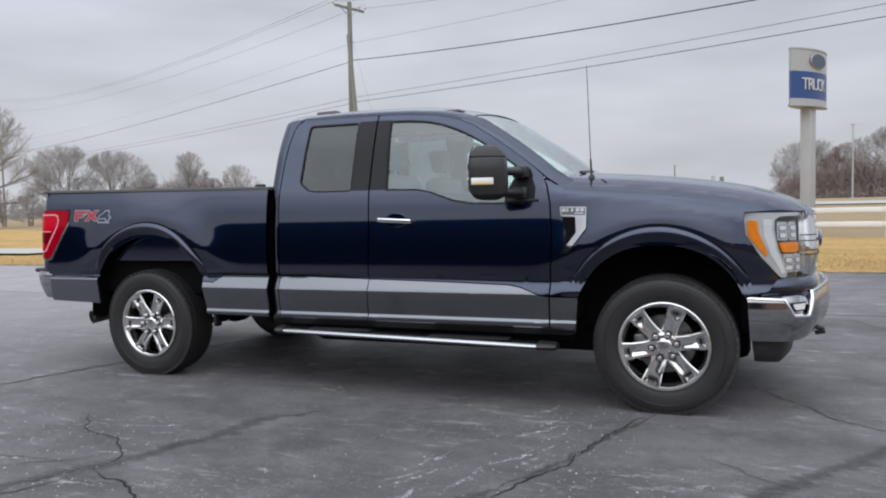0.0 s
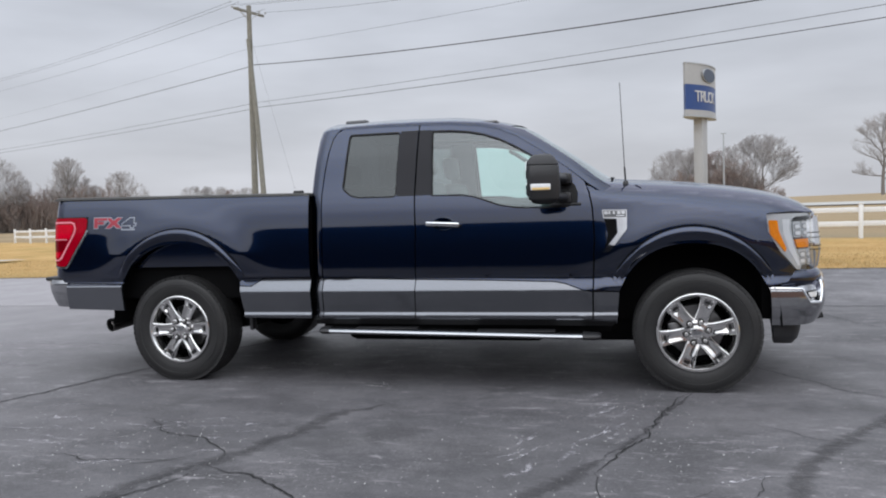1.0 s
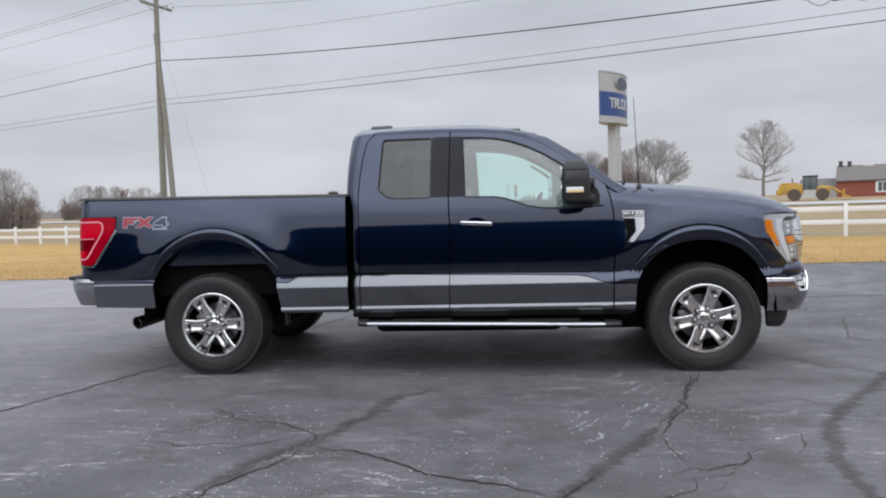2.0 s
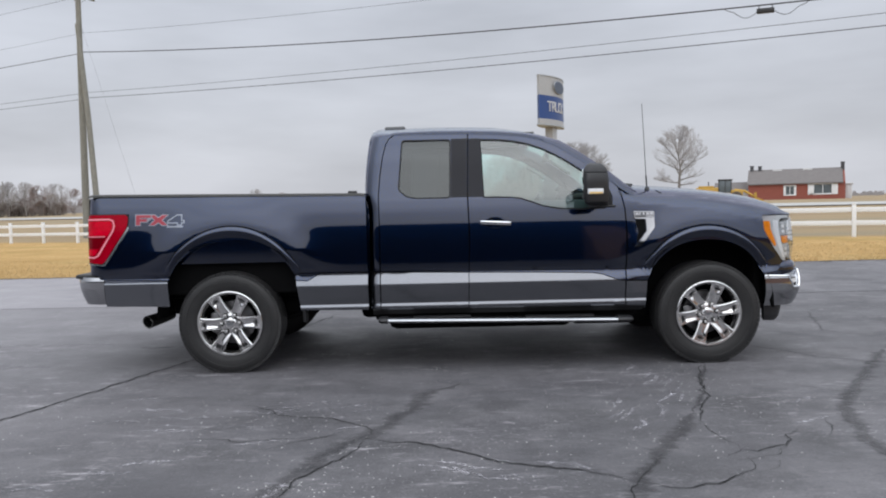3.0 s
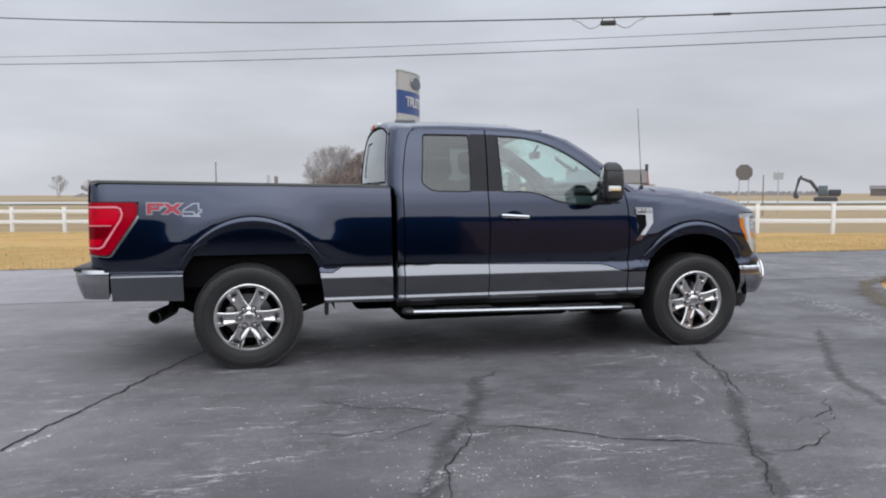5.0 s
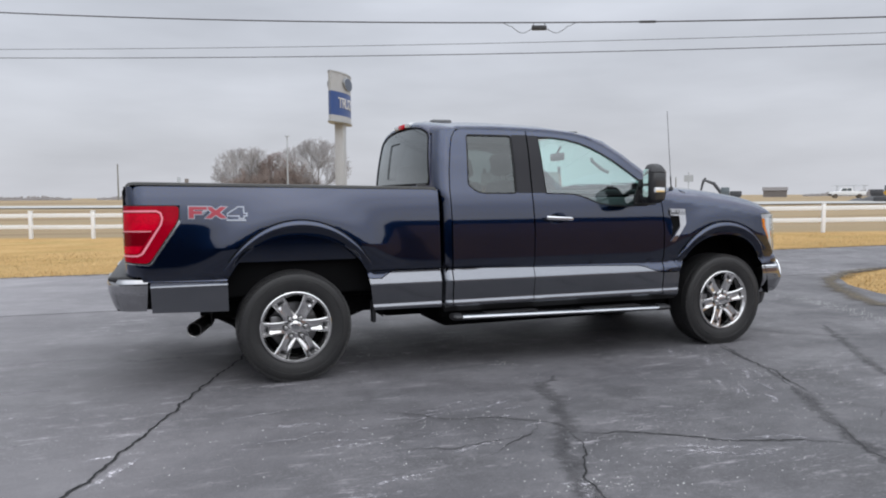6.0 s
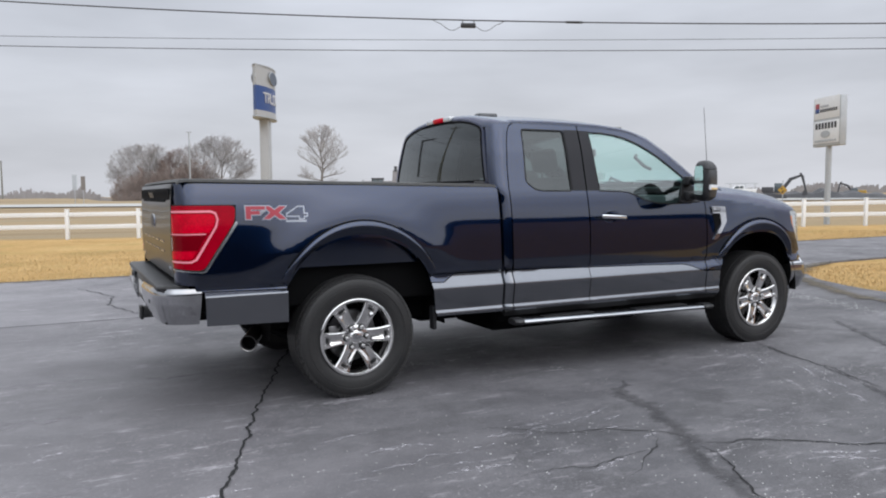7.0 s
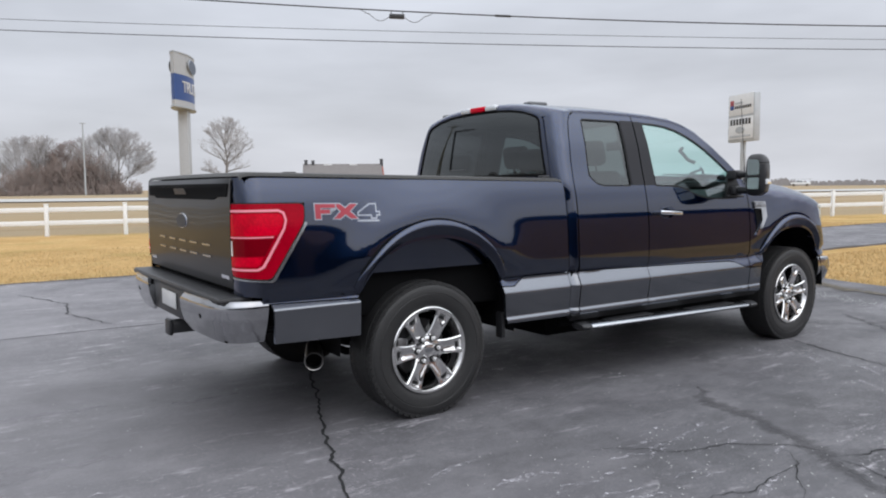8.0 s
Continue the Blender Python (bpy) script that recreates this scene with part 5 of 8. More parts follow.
def rounded(pts, r, k=5):
    """The polygon pts with its corners rounded by about r."""
    out, n = [], len(pts)
    for i in range(n):
        p, a, b = Vector(pts[i]), Vector(pts[i - 1]), Vector(pts[(i + 1) % n])
        ra = min(r, (a - p).length * 0.45)
        rb = min(r, (b - p).length * 0.45)
        q0, q1 = p + (a - p).normalized() * ra, p + (b - p).normalized() * rb
        for j in range(k + 1):
            t = j / k
            q = q0 * (1 - t) ** 2 + p * 2 * t * (1 - t) + q1 * t * t
            out.append((q.x, q.y))
    return out


def grown(pts, d):
    """The polygon pts pushed outwards by d (inwards where negative)."""
    n, out = len(pts), []
    area = sum(pts[i - 1][0] * pts[i][1] - pts[i][0] * pts[i - 1][1] for i in range(n))
    sg = 1 if area > 0 else -1
    for i in range(n):
        a, p, b = Vector(pts[i - 1]), Vector(pts[i]), Vector(pts[(i + 1) % n])
        e0, e1 = (p - a).normalized(), (b - p).normalized()
        n0, n1 = Vector((e0.y, -e0.x)), Vector((e1.y, -e1.x))
        m = (n0 + n1)
        m = m / max(0.4, m.length_squared / 2) if m.length > 1e-6 else n0
        q = p + m * d * sg
        out.append((q.x, q.y))
    return out


truck = thing("pickup_truck", (0, 0, 0), 0, "dark navy blue extended-cab pickup with grey lower sides and chrome wheels", "pickup truck")
HUB_Z = 0.385
REAR_OUT, REAR_IN = (0.037, 0.38, 0.624, 0.757, 2.0), (0.035, 0.38, 0.555, 0.650, 2.3)
FRONT_OUT, FRONT_IN = (3.665, 0.38, 0.576, 0.684, 2.0), (3.668, 0.38, 0.492, 0.578, 2.3)

# bed sides: navy above, grey below, open at the wheel
TAIL = rounded([(-1.178, 0.888), (-0.945, 0.868), (-0.758, 1.150), (-0.752, 1.240), (-1.178, 1.243)], 0.03)


def bed_sides():
    ra = arch(*REAR_IN, 0.732)
    rear_foot, front_foot = ra[0], ra[-1]
    top = [(1.070, 1.352), (0.0, 1.370), (-0.90, 1.384), (-0.98, 1.380), (-1.10, 1.372), (-1.178, 1.368)]
    outline = [(-1.178, 1.248), (-0.746, 1.246), (-0.750, 1.146), (-0.942, 0.858), (-1.178, 0.878), (-1.178, 0.792), (-0.995, 0.780), (-0.985, 0.745), (-0.94, 0.744)] + [(rear_foot[0] - 0.001, 0.733)] + ra[1:-1] + [(front_foot[0], 0.712), (0.615, 0.708), (0.711, 0.765), (1.077, 0.763)] + top
    sides = panels("bed_side", outline, [], side_map, M_NAVY, truck)
    def low_map(u, z):
        return Vector((u, -half_width(u, float(np.interp(z, [0.52, 0.714, 0.74], [0.53, 0.664, 0.748]))), z))
    lower_r = [(-0.942, 0.738), (rear_foot[0] + 0.0, 0.727), (-0.452, 0.529), (-0.935, 0.541)]
    panels("lower_band", lower_r, [], low_map, M_GREY, sides, "grey painted lower band", step=(0.08, 0.015))
    lower_f = [(front_foot[0], 0.706), (0.617, 0.702), (0.713, 0.758), (1.077, 0.756), (1.079, 0.474), (0.56, 0.479)]
    panels("lower_band", lower_f, [], side_map, M_GREY, sides, "grey painted lower band", step=(0.08, 0.015))
    return sides


BED = bed_sides()


def flare(name, outer, inner, zlo, parents, panel_y):
    """The raised lip round a wheel opening."""
    o, i_ = arch(*outer, zlo, 56), arch(*inner, zlo - 0.05, 56)
    def make(bm):
        rows = []
        for k, (po, pi) in enumerate(zip(o, i_)):
            end = min(1.0, min(k, 56 - k) / 7)
            end = end * end * (3 - 2 * end)
            row = []
            for t, h in ((0.0, -0.012), (0.0, 0.004), (0.035, 0.014), (0.09, 0.021), (0.18, 0.026), (0.30, 0.029), (0.38, 0.028), (0.50, 0.022), (0.70, 0.009), (0.90, -0.005), (1.0, -0.012), (1.0, -0.05)):
                x, z = po[0] + (pi[0] - po[0]) * t, po[1] + (pi[1] - po[1]) * t
                hh = h if t in (0.0, 1.0) and h < 0 else 0.003 + (h - 0.003) * end
                row.append(bm.verts.new((x, -(half_width(x, z) + hh), z)))
            rows.append(row)
        for a, b in zip(rows, rows[1:]):
            for k in range(len(a) - 1):
                bm.faces.new((a[k], a[k + 1], b[k + 1], b[k]))
        bmesh.ops.recalc_face_normals(bm, faces=bm.faces[:])
    lips = pair(name, make, M_NAVY, parents)
    def seam(bm):
        tube(bm, [Vector((x, -(half_width(x, z) + 0.002), z)) for x, z in grown(o, 0.002)[3:-3]], 0.005, 6)
    pair("flare_seam", seam, M_DARK, lips)
    return lips


flare("wheel_arch_flare", REAR_OUT, REAR_IN, 0.79, BED, 0)


def wheel_wells():
    for cx, a, b, foot in ((0.035, 0.60, 0.68, 0.40), (3.668, 0.53, 0.61, 0.40)):
        pts = arch(cx, 0.38, a, b, 2.3, 0.42, 24)
        def make(bm):
            rows = [[bm.verts.new((x, y, z)) for x, z in pts] for y in (-0.955, -0.60)]
            for k in range(len(pts) - 1):
                bm.faces.new((rows[0][k], rows[0][k + 1], rows[1][k + 1], rows[1][k]))
            bm.faces.new(rows[1])
        pair("wheel_well", make, M_DARK, truck)
    # painted inner fender over the rear wheel, cut level above the tyre
    span = [(x, z) for x, z in arch(0.035, 0.38, 0.615, 0.70, 2.3, 0.42, 48) if z > 0.85]
    def inner(bm):
        prism(bm, [(span[0][0], 0.85)] + span + [(span[-1][0], 0.85)], -0.905, -0.897)
    pair("inner_fender", inner, M_NAVY, truck)


wheel_wells()

# cab: rear corner post, rear door, front door, fender
DOOR_TOP = [(1.30, 1.812), (1.60, 1.817), (1.868, 1.813), (2.10, 1.804), (2.30, 1.785), (2.42, 1.757), (2.55, 1.703), (2.72, 1.594), (2.88, 1.480), (2.975, 1.405)]


def door_top(x):
    return float(np.interp(x, [p[0] for p in DOOR_TOP], [p[1] for p in DOOR_TOP]))


REAR_SEAM = [(1.176, 0.515), (1.178, 1.13), (1.174, 1.34), (1.186, 1.50), (1.208, 1.65), (1.232, 1.745), (1.258, 1.790), (1.30, 1.812)]
WIN_R = rounded([(1.326, 1.385), (1.356, 1.768), (1.728, 1.768), (1.718, 1.318), (1.452, 1.320), (1.390, 1.332)], 0.022)
WIN_F = [(1.966, 1.764), (2.10, 1.760), (2.22, 1.747), (2.33, 1.722), (2.44, 1.682), (2.54, 1.632), (2.63, 1.578), (2.72, 1.518), (2.82, 1.447), (2.90, 1.385), (2.935, 1.340), (2.945, 1.285), (2.935, 1.232), (2.90, 1.214), (2.73, 1.212), (2.56, 1.217), (2.44, 1.238), (2.35, 1.272), (2.27, 1.300), (2.19, 1.312), (1.980, 1.317)]


def back_x(z):
    """The cab's back leans forward above the bed."""
    t = max(0.0, (z - 1.36) / 0.45)
    k = min(1.0, max(0.0, (z - 1.22) / 0.14))
    return 1.086 - 0.024 * k * k * (3 - 2 * k) + 0.008 * t + 0.040 * t * t


BOW = 0.036                                    # the cab's back bulges rearward in plan


def roof_side_z(x):
    return door_top(max(x, 1.30)) + 0.012 - (0.030 * ((1.30 - x) / 0.15) ** 2.2 if x < 1.30 else 0.0)


def corner_map(u, z):
    r, x0 = 0.10, back_x(z) + 0.10
    if u >= x0:
        return side_map(u, z)
    w, a = half_width(x0, z), min((x0 - u) / r, math.pi / 2)
    return Vector((x0 - r * math.sin(a), -(w - r * (1 - math.cos(a))) + max(0.0, (x0 - u) - r * math.pi / 2), z))


def cab_sides():
    # corner post behind the rear door, rounded into the cab's back
    lows = [(0.762, 0), (1.00, 0), (1.20, 0), (1.36, 0), (1.45, 0), (1.55, 0), (1.65, 0), (1.72, 0)]
    post = [(1.168, 0.762)] + [(x - 0.008, z) for x, z in REAR_SEAM[1:-1]] + [(x, roof_side_z(x) - 0.003) for x in (1.285, 1.25, 1.22, 1.20, 1.185)] + [(back_x(1.785) - 0.056, 1.785)]
    post += [(back_x(z) - 0.056, z) for z, _ in lows[::-1]]
    corner = panels("cab_corner", post, [], corner_map, M_NAVY, truck, step=(0.015, 0.04))
    panels("lower_band", [(1.046, 0.756), (1.168, 0.756), (1.168, 0.474), (1.046, 0.474)], [], corner_map, M_GREY, corner, "grey painted lower band", step=(0.015, 0.015))
    # rear door
    band_top = 0.757
    out = [(1.178, band_top + 0.004), (1.850, 0.747)] + [(1.858, 1.03), (1.850, 1.31), (1.864, 1.811)] + [(1.60, 1.815)] + REAR_SEAM[:0:-1]
    door_r = panels("rear_door", out, [grown(WIN_R, 0.006)], side_map, M_NAVY, truck, "navy rear half door", step=(0.05, 0.03))
    panels("lower_band", [(1.177, band_top - 0.003), (1.850, 0.740), (1.843, 0.472), (1.176, 0.473)], [], side_map, M_GREY, door_r, "grey painted lower band", step=(0.08, 0.015))
    panels("window_seal", grown(WIN_R, 0.007), [grown(WIN_R, -0.003)], side_map, M_TRIM, door_r, step=(0.3, 0.05), rim=0.012, lift=0.001)
    panels("window", WIN_R, [], side_map, M_GLASS_DARK, door_r, "dark privacy glass", step=(0.08, 0.04), rim=0, lift=-0.008)
    panels("pillar_cover", [(1.727, 1.319), (1.8495, 1.319), (1.8615, 1.776), (1.737, 1.776)], [], side_map, M_PILLAR, door_r, "satin black pillar cover", step=(0.1, 0.05), lift=0.003, rim=0.006)
    # front door
    front = [(3.046, 0.66), (3.052, 0.80), (3.060, 1.01), (3.050, 1.20), (3.030, 1.30), (3.005, 1.372), (2.972, 1.403)]
    top = [(2.88, 1.478), (2.72, 1.592), (2.55, 1.701), (2.42, 1.755), (2.30, 1.783), (2.10, 1.802), (1.874, 1.811)]
    out = [(1.856, 0.747), (2.40, 0.736), (2.80, 0.724), (2.87, 0.712), (2.99, 0.668)] + front + top + [(1.860, 1.31), (1.868, 1.03)]
    door_f = panels("front_door", out, [grown(WIN_F, 0.006)], side_map, M_NAVY, truck, "navy front door", step=(0.05, 0.03))
    panels("lower_band", [(1.856, 0.740), (2.40, 0.729), (2.80, 0.717), (2.87, 0.705), (2.99, 0.661), (3.045, 0.653), (3.042, 0.468), (1.850, 0.472)], [], side_map, M_GREY, door_f, "grey painted lower band", step=(0.08, 0.015))
    panels("window_seal", grown(WIN_F, 0.007), [grown(WIN_F, -0.004)], side_map, M_TRIM, door_f, step=(0.3, 0.05), rim=0.012, lift=0.001)
    panels("window", WIN_F, [], side_map, M_GLASS, door_f, "green-tinted side glass", step=(0.08, 0.04), rim=0, lift=-0.008)
    panels("pillar_cover", [(1.8615, 1.319), (1.972, 1.319), (1.958, 1.774), (1.8735, 1.774)], [], side_map, M_PILLAR, door_f, "satin black pillar cover", step=(0.1, 0.05), lift=0.003, rim=0.006)
    sail = [(2.775, 1.222), (2.96, 1.222), (2.965, 1.30), (2.945, 1.352), (2.90, 1.385), (2.86, 1.412), (2.80, 1.30)]
    panels("mirror_sail", sail, [], side_map, M_TRIM, door_f, "black mirror mounting panel", step=(0.1, 0.05), lift=0.004)
    panels("door_jamb", [(2.985, 0.50), (3.11, 0.50), (3.11, 1.29), (3.055, 1.36), (2.985, 1.36)], [], side_map, M_DARK, truck, step=(0.1, 0.04), lift=-0.022, rim=0.01)
    panels("door_jamb", [(1.125, 0.50), (1.205, 0.50), (1.205, 1.45), (1.25, 1.70), (1.21, 1.68), (1.15, 1.45), (1.125, 1.30)], [], side_map, M_DARK, truck, step=(0.1, 0.04), lift=-0.024, rim=0.01)
    panels("door_jamb", [(1.82, 0.50), (1.90, 0.50), (1.90, 1.78), (1.82, 1.78)], [], side_map, M_DARK, truck, step=(0.1, 0.04), lift=-0.024, rim=0.01)
    # rocker below the doors
    panels("rocker", [(1.11, 0.466), (3.20, 0.460), (3.17, 0.425), (1.11, 0.43)], [], side_map, M_TRIM, truck, step=(0.2, 0.012), rim=0.06)
    return corner, door_r, door_f


CORNER, DOOR_R, DOOR_F = cab_sides()


def handles():
    def make(bm):
        t = bmesh.new()
        box(t, (1.945, -1.020, 1.110), (2.180, -0.998, 1.140), 0.009, seg=3)
        box(t, (1.952, -1.005, 1.113), (1.975, -0.965, 1.137), 0.006)
        box(t, (2.150, -1.005, 1.113), (2.173, -0.965, 1.137), 0.006)
        for v in t.verts:
            v.co.z -= 0.055 * (v.co.x - 1.945)
            v.co.y += 0.5 * (v.co.x - 2.06) ** 2
        merge(bm, t)
    pair("door_handle", make, M_CHROME, DOOR_F, "chrome pull handle")
    def cup(bm):
        lathe(bm, [(0.0, 0.004), (0.052, 0.0), (0.060, -0.004), (0.064, 0.0)], 28, Matrix.Translation((2.06, -0.966, 1.12)) @ Matrix.Diagonal((1.25, 1, 0.72, 1)))
    pair("handle_cup", cup, M_NAVY, DOOR_F)


handles()


def fenders():
    fa = arch(*FRONT_IN, 0.655)
    out = [(3.056, 0.664), (fa[0][0], 0.657)] + fa[1:-1] + [(fa[-1][0], 0.672), (4.135, 0.678), (4.235, 0.705), (4.283, 0.772), (4.19, 0.885), (4.116, 1.015), (4.108, 1.118), (4.116, 1.132), (4.30, 1.138), (4.37, 1.130), (4.42, 1.128)]
    out += [(x, seam_z(x) - 0.003) for x in (4.42, 4.35, 4.25, 4.15, 4.05, 3.95, 3.85, 3.7, 3.6, 3.45, 3.3, 3.15)] + [(3.05, 1.335), (3.02, 1.345), (3.040, 1.302), (3.060, 1.20), (3.070, 1.01), (3.062, 0.80)]
    f = panels("front_fender", out, [], side_map, M_NAVY, truck, step=(0.05, 0.025))
    panels("lower_band", [(3.055, 0.652), (fa[0][0] - 0.002, 0.650), (3.198, 0.444), (3.052, 0.468)], [], side_map, M_GREY, f, "grey painted lower band", step=(0.05, 0.015))
    flare("wheel_arch_flare", FRONT_OUT, FRONT_IN, 0.735, f, 0)
    # chrome side vent: a plate over a slanting bar, with a dark slot
    vent = [(3.116, 1.182), (3.272, 1.178), (3.272, 1.055), (3.162, 0.912), (3.120, 0.908), (3.214, 1.030), (3.208, 1.122), (3.124, 1.126)]
    panels("side_vent", rounded(vent, 0.008, 3), [], side_map, M_BUMPER, f, "chrome fender vent", step=(0.05, 0.03), lift=0.012, rim=0.014)
    panels("vent_slot", [(3.130, 1.122), (3.205, 1.118), (3.208, 1.030), (3.134, 0.936), (3.150, 1.03)], [], side_map, M_DARK, f, step=(0.1, 0.05), lift=0.003, rim=0.003)
    panels("badge_plate", [(3.123, 1.176), (3.266, 1.172), (3.266, 1.131), (3.128, 1.134)], [], side_map, M_LAMPBACK, f, step=(0.1, 0.05), lift=0.0145, rim=0.003)
    for k, w in enumerate((0.022, 0.012, 0.014, 0.022, 0.022)):
        x = 3.130 + 0.027 * k
        panels("badge_bar", [(x, 1.170), (x + w, 1.170), (x + w, 1.150), (x, 1.150)], [], side_map, M_BUMPER, f, step=(0.1, 0.05), lift=0.0175, rim=0.003)
    panels("badge_bar", [(3.205, 1.145), (3.258, 1.144), (3.258, 1.136), (3.205, 1.137)], [], side_map, M_CHROME_DULL, f, step=(0.1, 0.05), lift=0.0165, rim=0.003)
    return f


fenders()


# roof, pillars and glass
def roof_edge(x):
    """Half-width and height of the roof's rim at x."""
    z = door_top(min(max(x, 1.30), 2.975)) + 0.012
    return half_width(min(x, 3.0), min(z, 1.855)), z


def back_edge_z(y):
    """Where the cab's back meets the roof."""
    return 1.785 + 0.097 * (1 - min(1.0, abs(y) / 0.690) ** 3.5)


def back_map(y, z):
    return Vector((back_x(z) - BOW * max(0.0, 1 - (y / 0.84) ** 2) * min(1.0, max(0.0, (z - 1.0) / 0.3)), y, z))


def roof():
    half = [0.0, 0.12, 0.24, 0.36, 0.48, 0.58, 0.67, 0.75, 0.82, 0.87, 0.89, 0.91, 0.93, 0.95, 0.97, 1.0]
    ts = [-t for t in half[:0:-1]] + half
    bm = bmesh.new()

    def top(x, t):
        w, z = roof_edge(max(x, 1.30))
        crown = 0.096 * (1 - max(0.0, (x - 2.1) / 0.6) * 0.4)
        a = abs(t)
        return w, z + crown * (1 - a ** 2.6) - (0.004 if 0.80 < a < 0.86 and x > 1.35 else 0.0)

    def lip(t):
        """The roof's rear edge: along the cab's back, then round the corner post."""
        a = abs(t)
        if a <= 0.87:
            y = t / 0.87 * 0.690
            return back_map(y, back_edge_z(y))
        q = (a - 0.87) / 0.13
        u = back_x(1.785) - 0.056 + (1.26 - back_x(1.785) + 0.056) * q
        p = corner_map(u, max(1.785, roof_side_z(u) - 0.002))
        return Vector((p.x, math.copysign(p.y, t), p.z))
    rows = []
    for f in (0.0, 0.03, 0.08, 0.16, 0.27, 0.42, 0.60, 0.80):
        row = []
        for t in ts:
            p = lip(t)
            w, _ = top(1.42, t)
            q = Vector((1.42 - BOW * (1 - t * t) * 0.37, t * w, 0))
            d = (q - p) * f
            v = Vector((p.x + d.x, p.y + d.y, 0))
            wv, _ = top(v.x, t)
            zt = top(v.x, min(1.0, abs(v.y) / wv))[1]
            g = 1 - min(1.0, math.hypot(d.x, d.y) / 0.10)
            v.z = p.z + (zt - p.z) * math.sqrt(1 - g * g)
            row.append(bm.verts.new(v))
        rows.append(row)
    for x in (1.42, 1.58, 1.75, 1.92, 2.08, 2.22, 2.32, 2.40, 2.46):
        row = []
        for t in ts:
            w, z = top(x, t)
            row.append(bm.verts.new((x + 0.075 * (1 - t * t) * max(0.0, (x - 2.2) / 0.26) ** 2 - BOW * (1 - t * t) * max(0.0, (1.58 - x) / 0.43), t * w, z)))
        rows.append(row)
    for a, b in zip(rows, rows[1:]):
        for k in range(len(ts) - 1):
            bm.faces.new((a[k], a[k + 1], b[k + 1], b[k]))
    bmesh.ops.recalc_face_normals(bm, faces=bm.faces[:])
    if sum(f.normal.z for f in bm.faces) < 0:
        bmesh.ops.reverse_faces(bm, faces=bm.faces[:])
    r = part("roof", bm, M_NAVY, truck)
    # side rail between the doors' tops and the roof, running down as the windscreen post
    def rail(bm):
        rows = []
        path = [(x, roof_side_z(x) - 0.012) for x in (1.225, 1.25, 1.275)] + [(x, z) for x, z in DOOR_TOP] + [(3.03, 1.358), (3.09, 1.318), (3.18, 1.255)]
        for x, z in path:
            w = half_width(min(x, 3.0), min(z, 1.855)) - 0.25 * max(0.0, x - 3.0)
            post = min(1.0, max(0.0, (x - 2.35) / 0.2))
            q = 0.05 + 0.95 * min(1.0, max(0.0, (x - 1.224) / 0.09)) ** 0.6
            row = [bm.verts.new((x, -(w - 0.02 * q), z - 0.015 * q)), bm.verts.new((x, -(w - 0.001), z + 0.002)), bm.verts.new((x, -(w - 0.008 * q), z + 0.014 * q)),
                   bm.verts.new((x + 0.02 * post, -(w - 0.035 * q), z + 0.030 * q)), bm.verts.new((x + 0.045 * post, -(w - 0.075 * q), z + 0.040 * q + 0.006 * post)), bm.verts.new((x, -(w - 0.085 * q), z + 0.01 * q))]
            rows.append(row)
        for a, b in zip(rows, rows[1:]):
            for k in range(5):
                bm.faces.new((a[k], a[k + 1], b[k + 1], b[k]))
        bmesh.ops.recalc_face_normals(bm, faces=bm.faces[:])
    pair("roof_rail", rail, M_NAVY, truck)
    # windscreen
    bm = bmesh.new()
    rows = []
    n = 12
    for i in range(n + 1):
        t = i / n
        x0 = 2.44 + (3.115 - 2.44) * t
        w, zr = roof_edge(min(x0, 2.975))
        wr = roof_edge(2.46)[0]
        zr -= 0.66 * max(0.0, x0 - 2.975)
        w -= 0.070
        row = []
        for k in range(21):
            q = -1 + k / 10
            bow = 1 - q * q
            row.append(bm.verts.new((x0 + 0.02 + 0.13 * bow * (0.4 + 0.6 * t), q * w, zr + 0.028 * min(1.0, 3 * t) + max(0.0, 1 - 3 * t) * (0.074 * (1 - abs(q * w / wr) ** 2.6) - 0.006) + min(1.0, 3 * t) * 0.022 * bow * (1 - t))))
        rows.append(row)
    for a, b in zip(rows, rows[1:]):
        for k in range(20):
            bm.faces.new((a[k], b[k], b[k + 1], a[k + 1]))
    bmesh.ops.recalc_face_normals(bm, faces=bm.faces[:])
    part("windscreen", bm, M_GLASS, truck, "green-tinted windscreen")
    # back wall of the cab with the rear window let in
    rim_ = [(half_width(1.16, z) - 0.092, z) for z in (0.70, 1.0, 1.2, 1.36, 1.45, 1.55, 1.65, 1.72, 1.765)] + [(y, back_edge_z(y) - 0.001) for y in (0.690, 0.665, 0.64, 0.60, 0.52, 0.42, 0.28, 0.14, 0.0)]
    outer = rim_ + [(-y, z) for y, z in rim_[-2::-1]]
    win = rounded([(-0.77, 1.395), (0.77, 1.395), (0.668, 1.755)] + [(y, back_edge_z(y) - 0.026) for y in (0.645, 0.60, 0.50, 0.35, 0.15, 0.0, -0.15, -0.35, -0.50, -0.60, -0.645)] + [(-0.668, 1.755)], 0.012)
    back = new("cab_back", sheet_mesh("cab_back", sheet(outer, [grown(win, 0.012)], back_map, step=(0.08, 0.05)), M_NAVY))
    back.parent = truck
    def add(name, o, h, m, lift, label=""):
        ob = new(name, sheet_mesh(name, sheet(o, h, back_map, step=(0.1, 0.06), lift=lift, rim=0.004), m))
        ob.parent = back
        if label:
            tagged(ob, label)
    add("window_seal", grown(win, 0.013), [grown(win, -0.003)], M_DARK, 0.002)
    add("rear_window", win, [], M_GLASS_BACK, -0.004, "dark sliding rear window")
    add("slider_edge", [(0.296, 1.445), (0.304, 1.445), (0.274, 1.748), (0.266, 1.748)], [], M_DARK, 0.003, "black edge of the sliding pane")
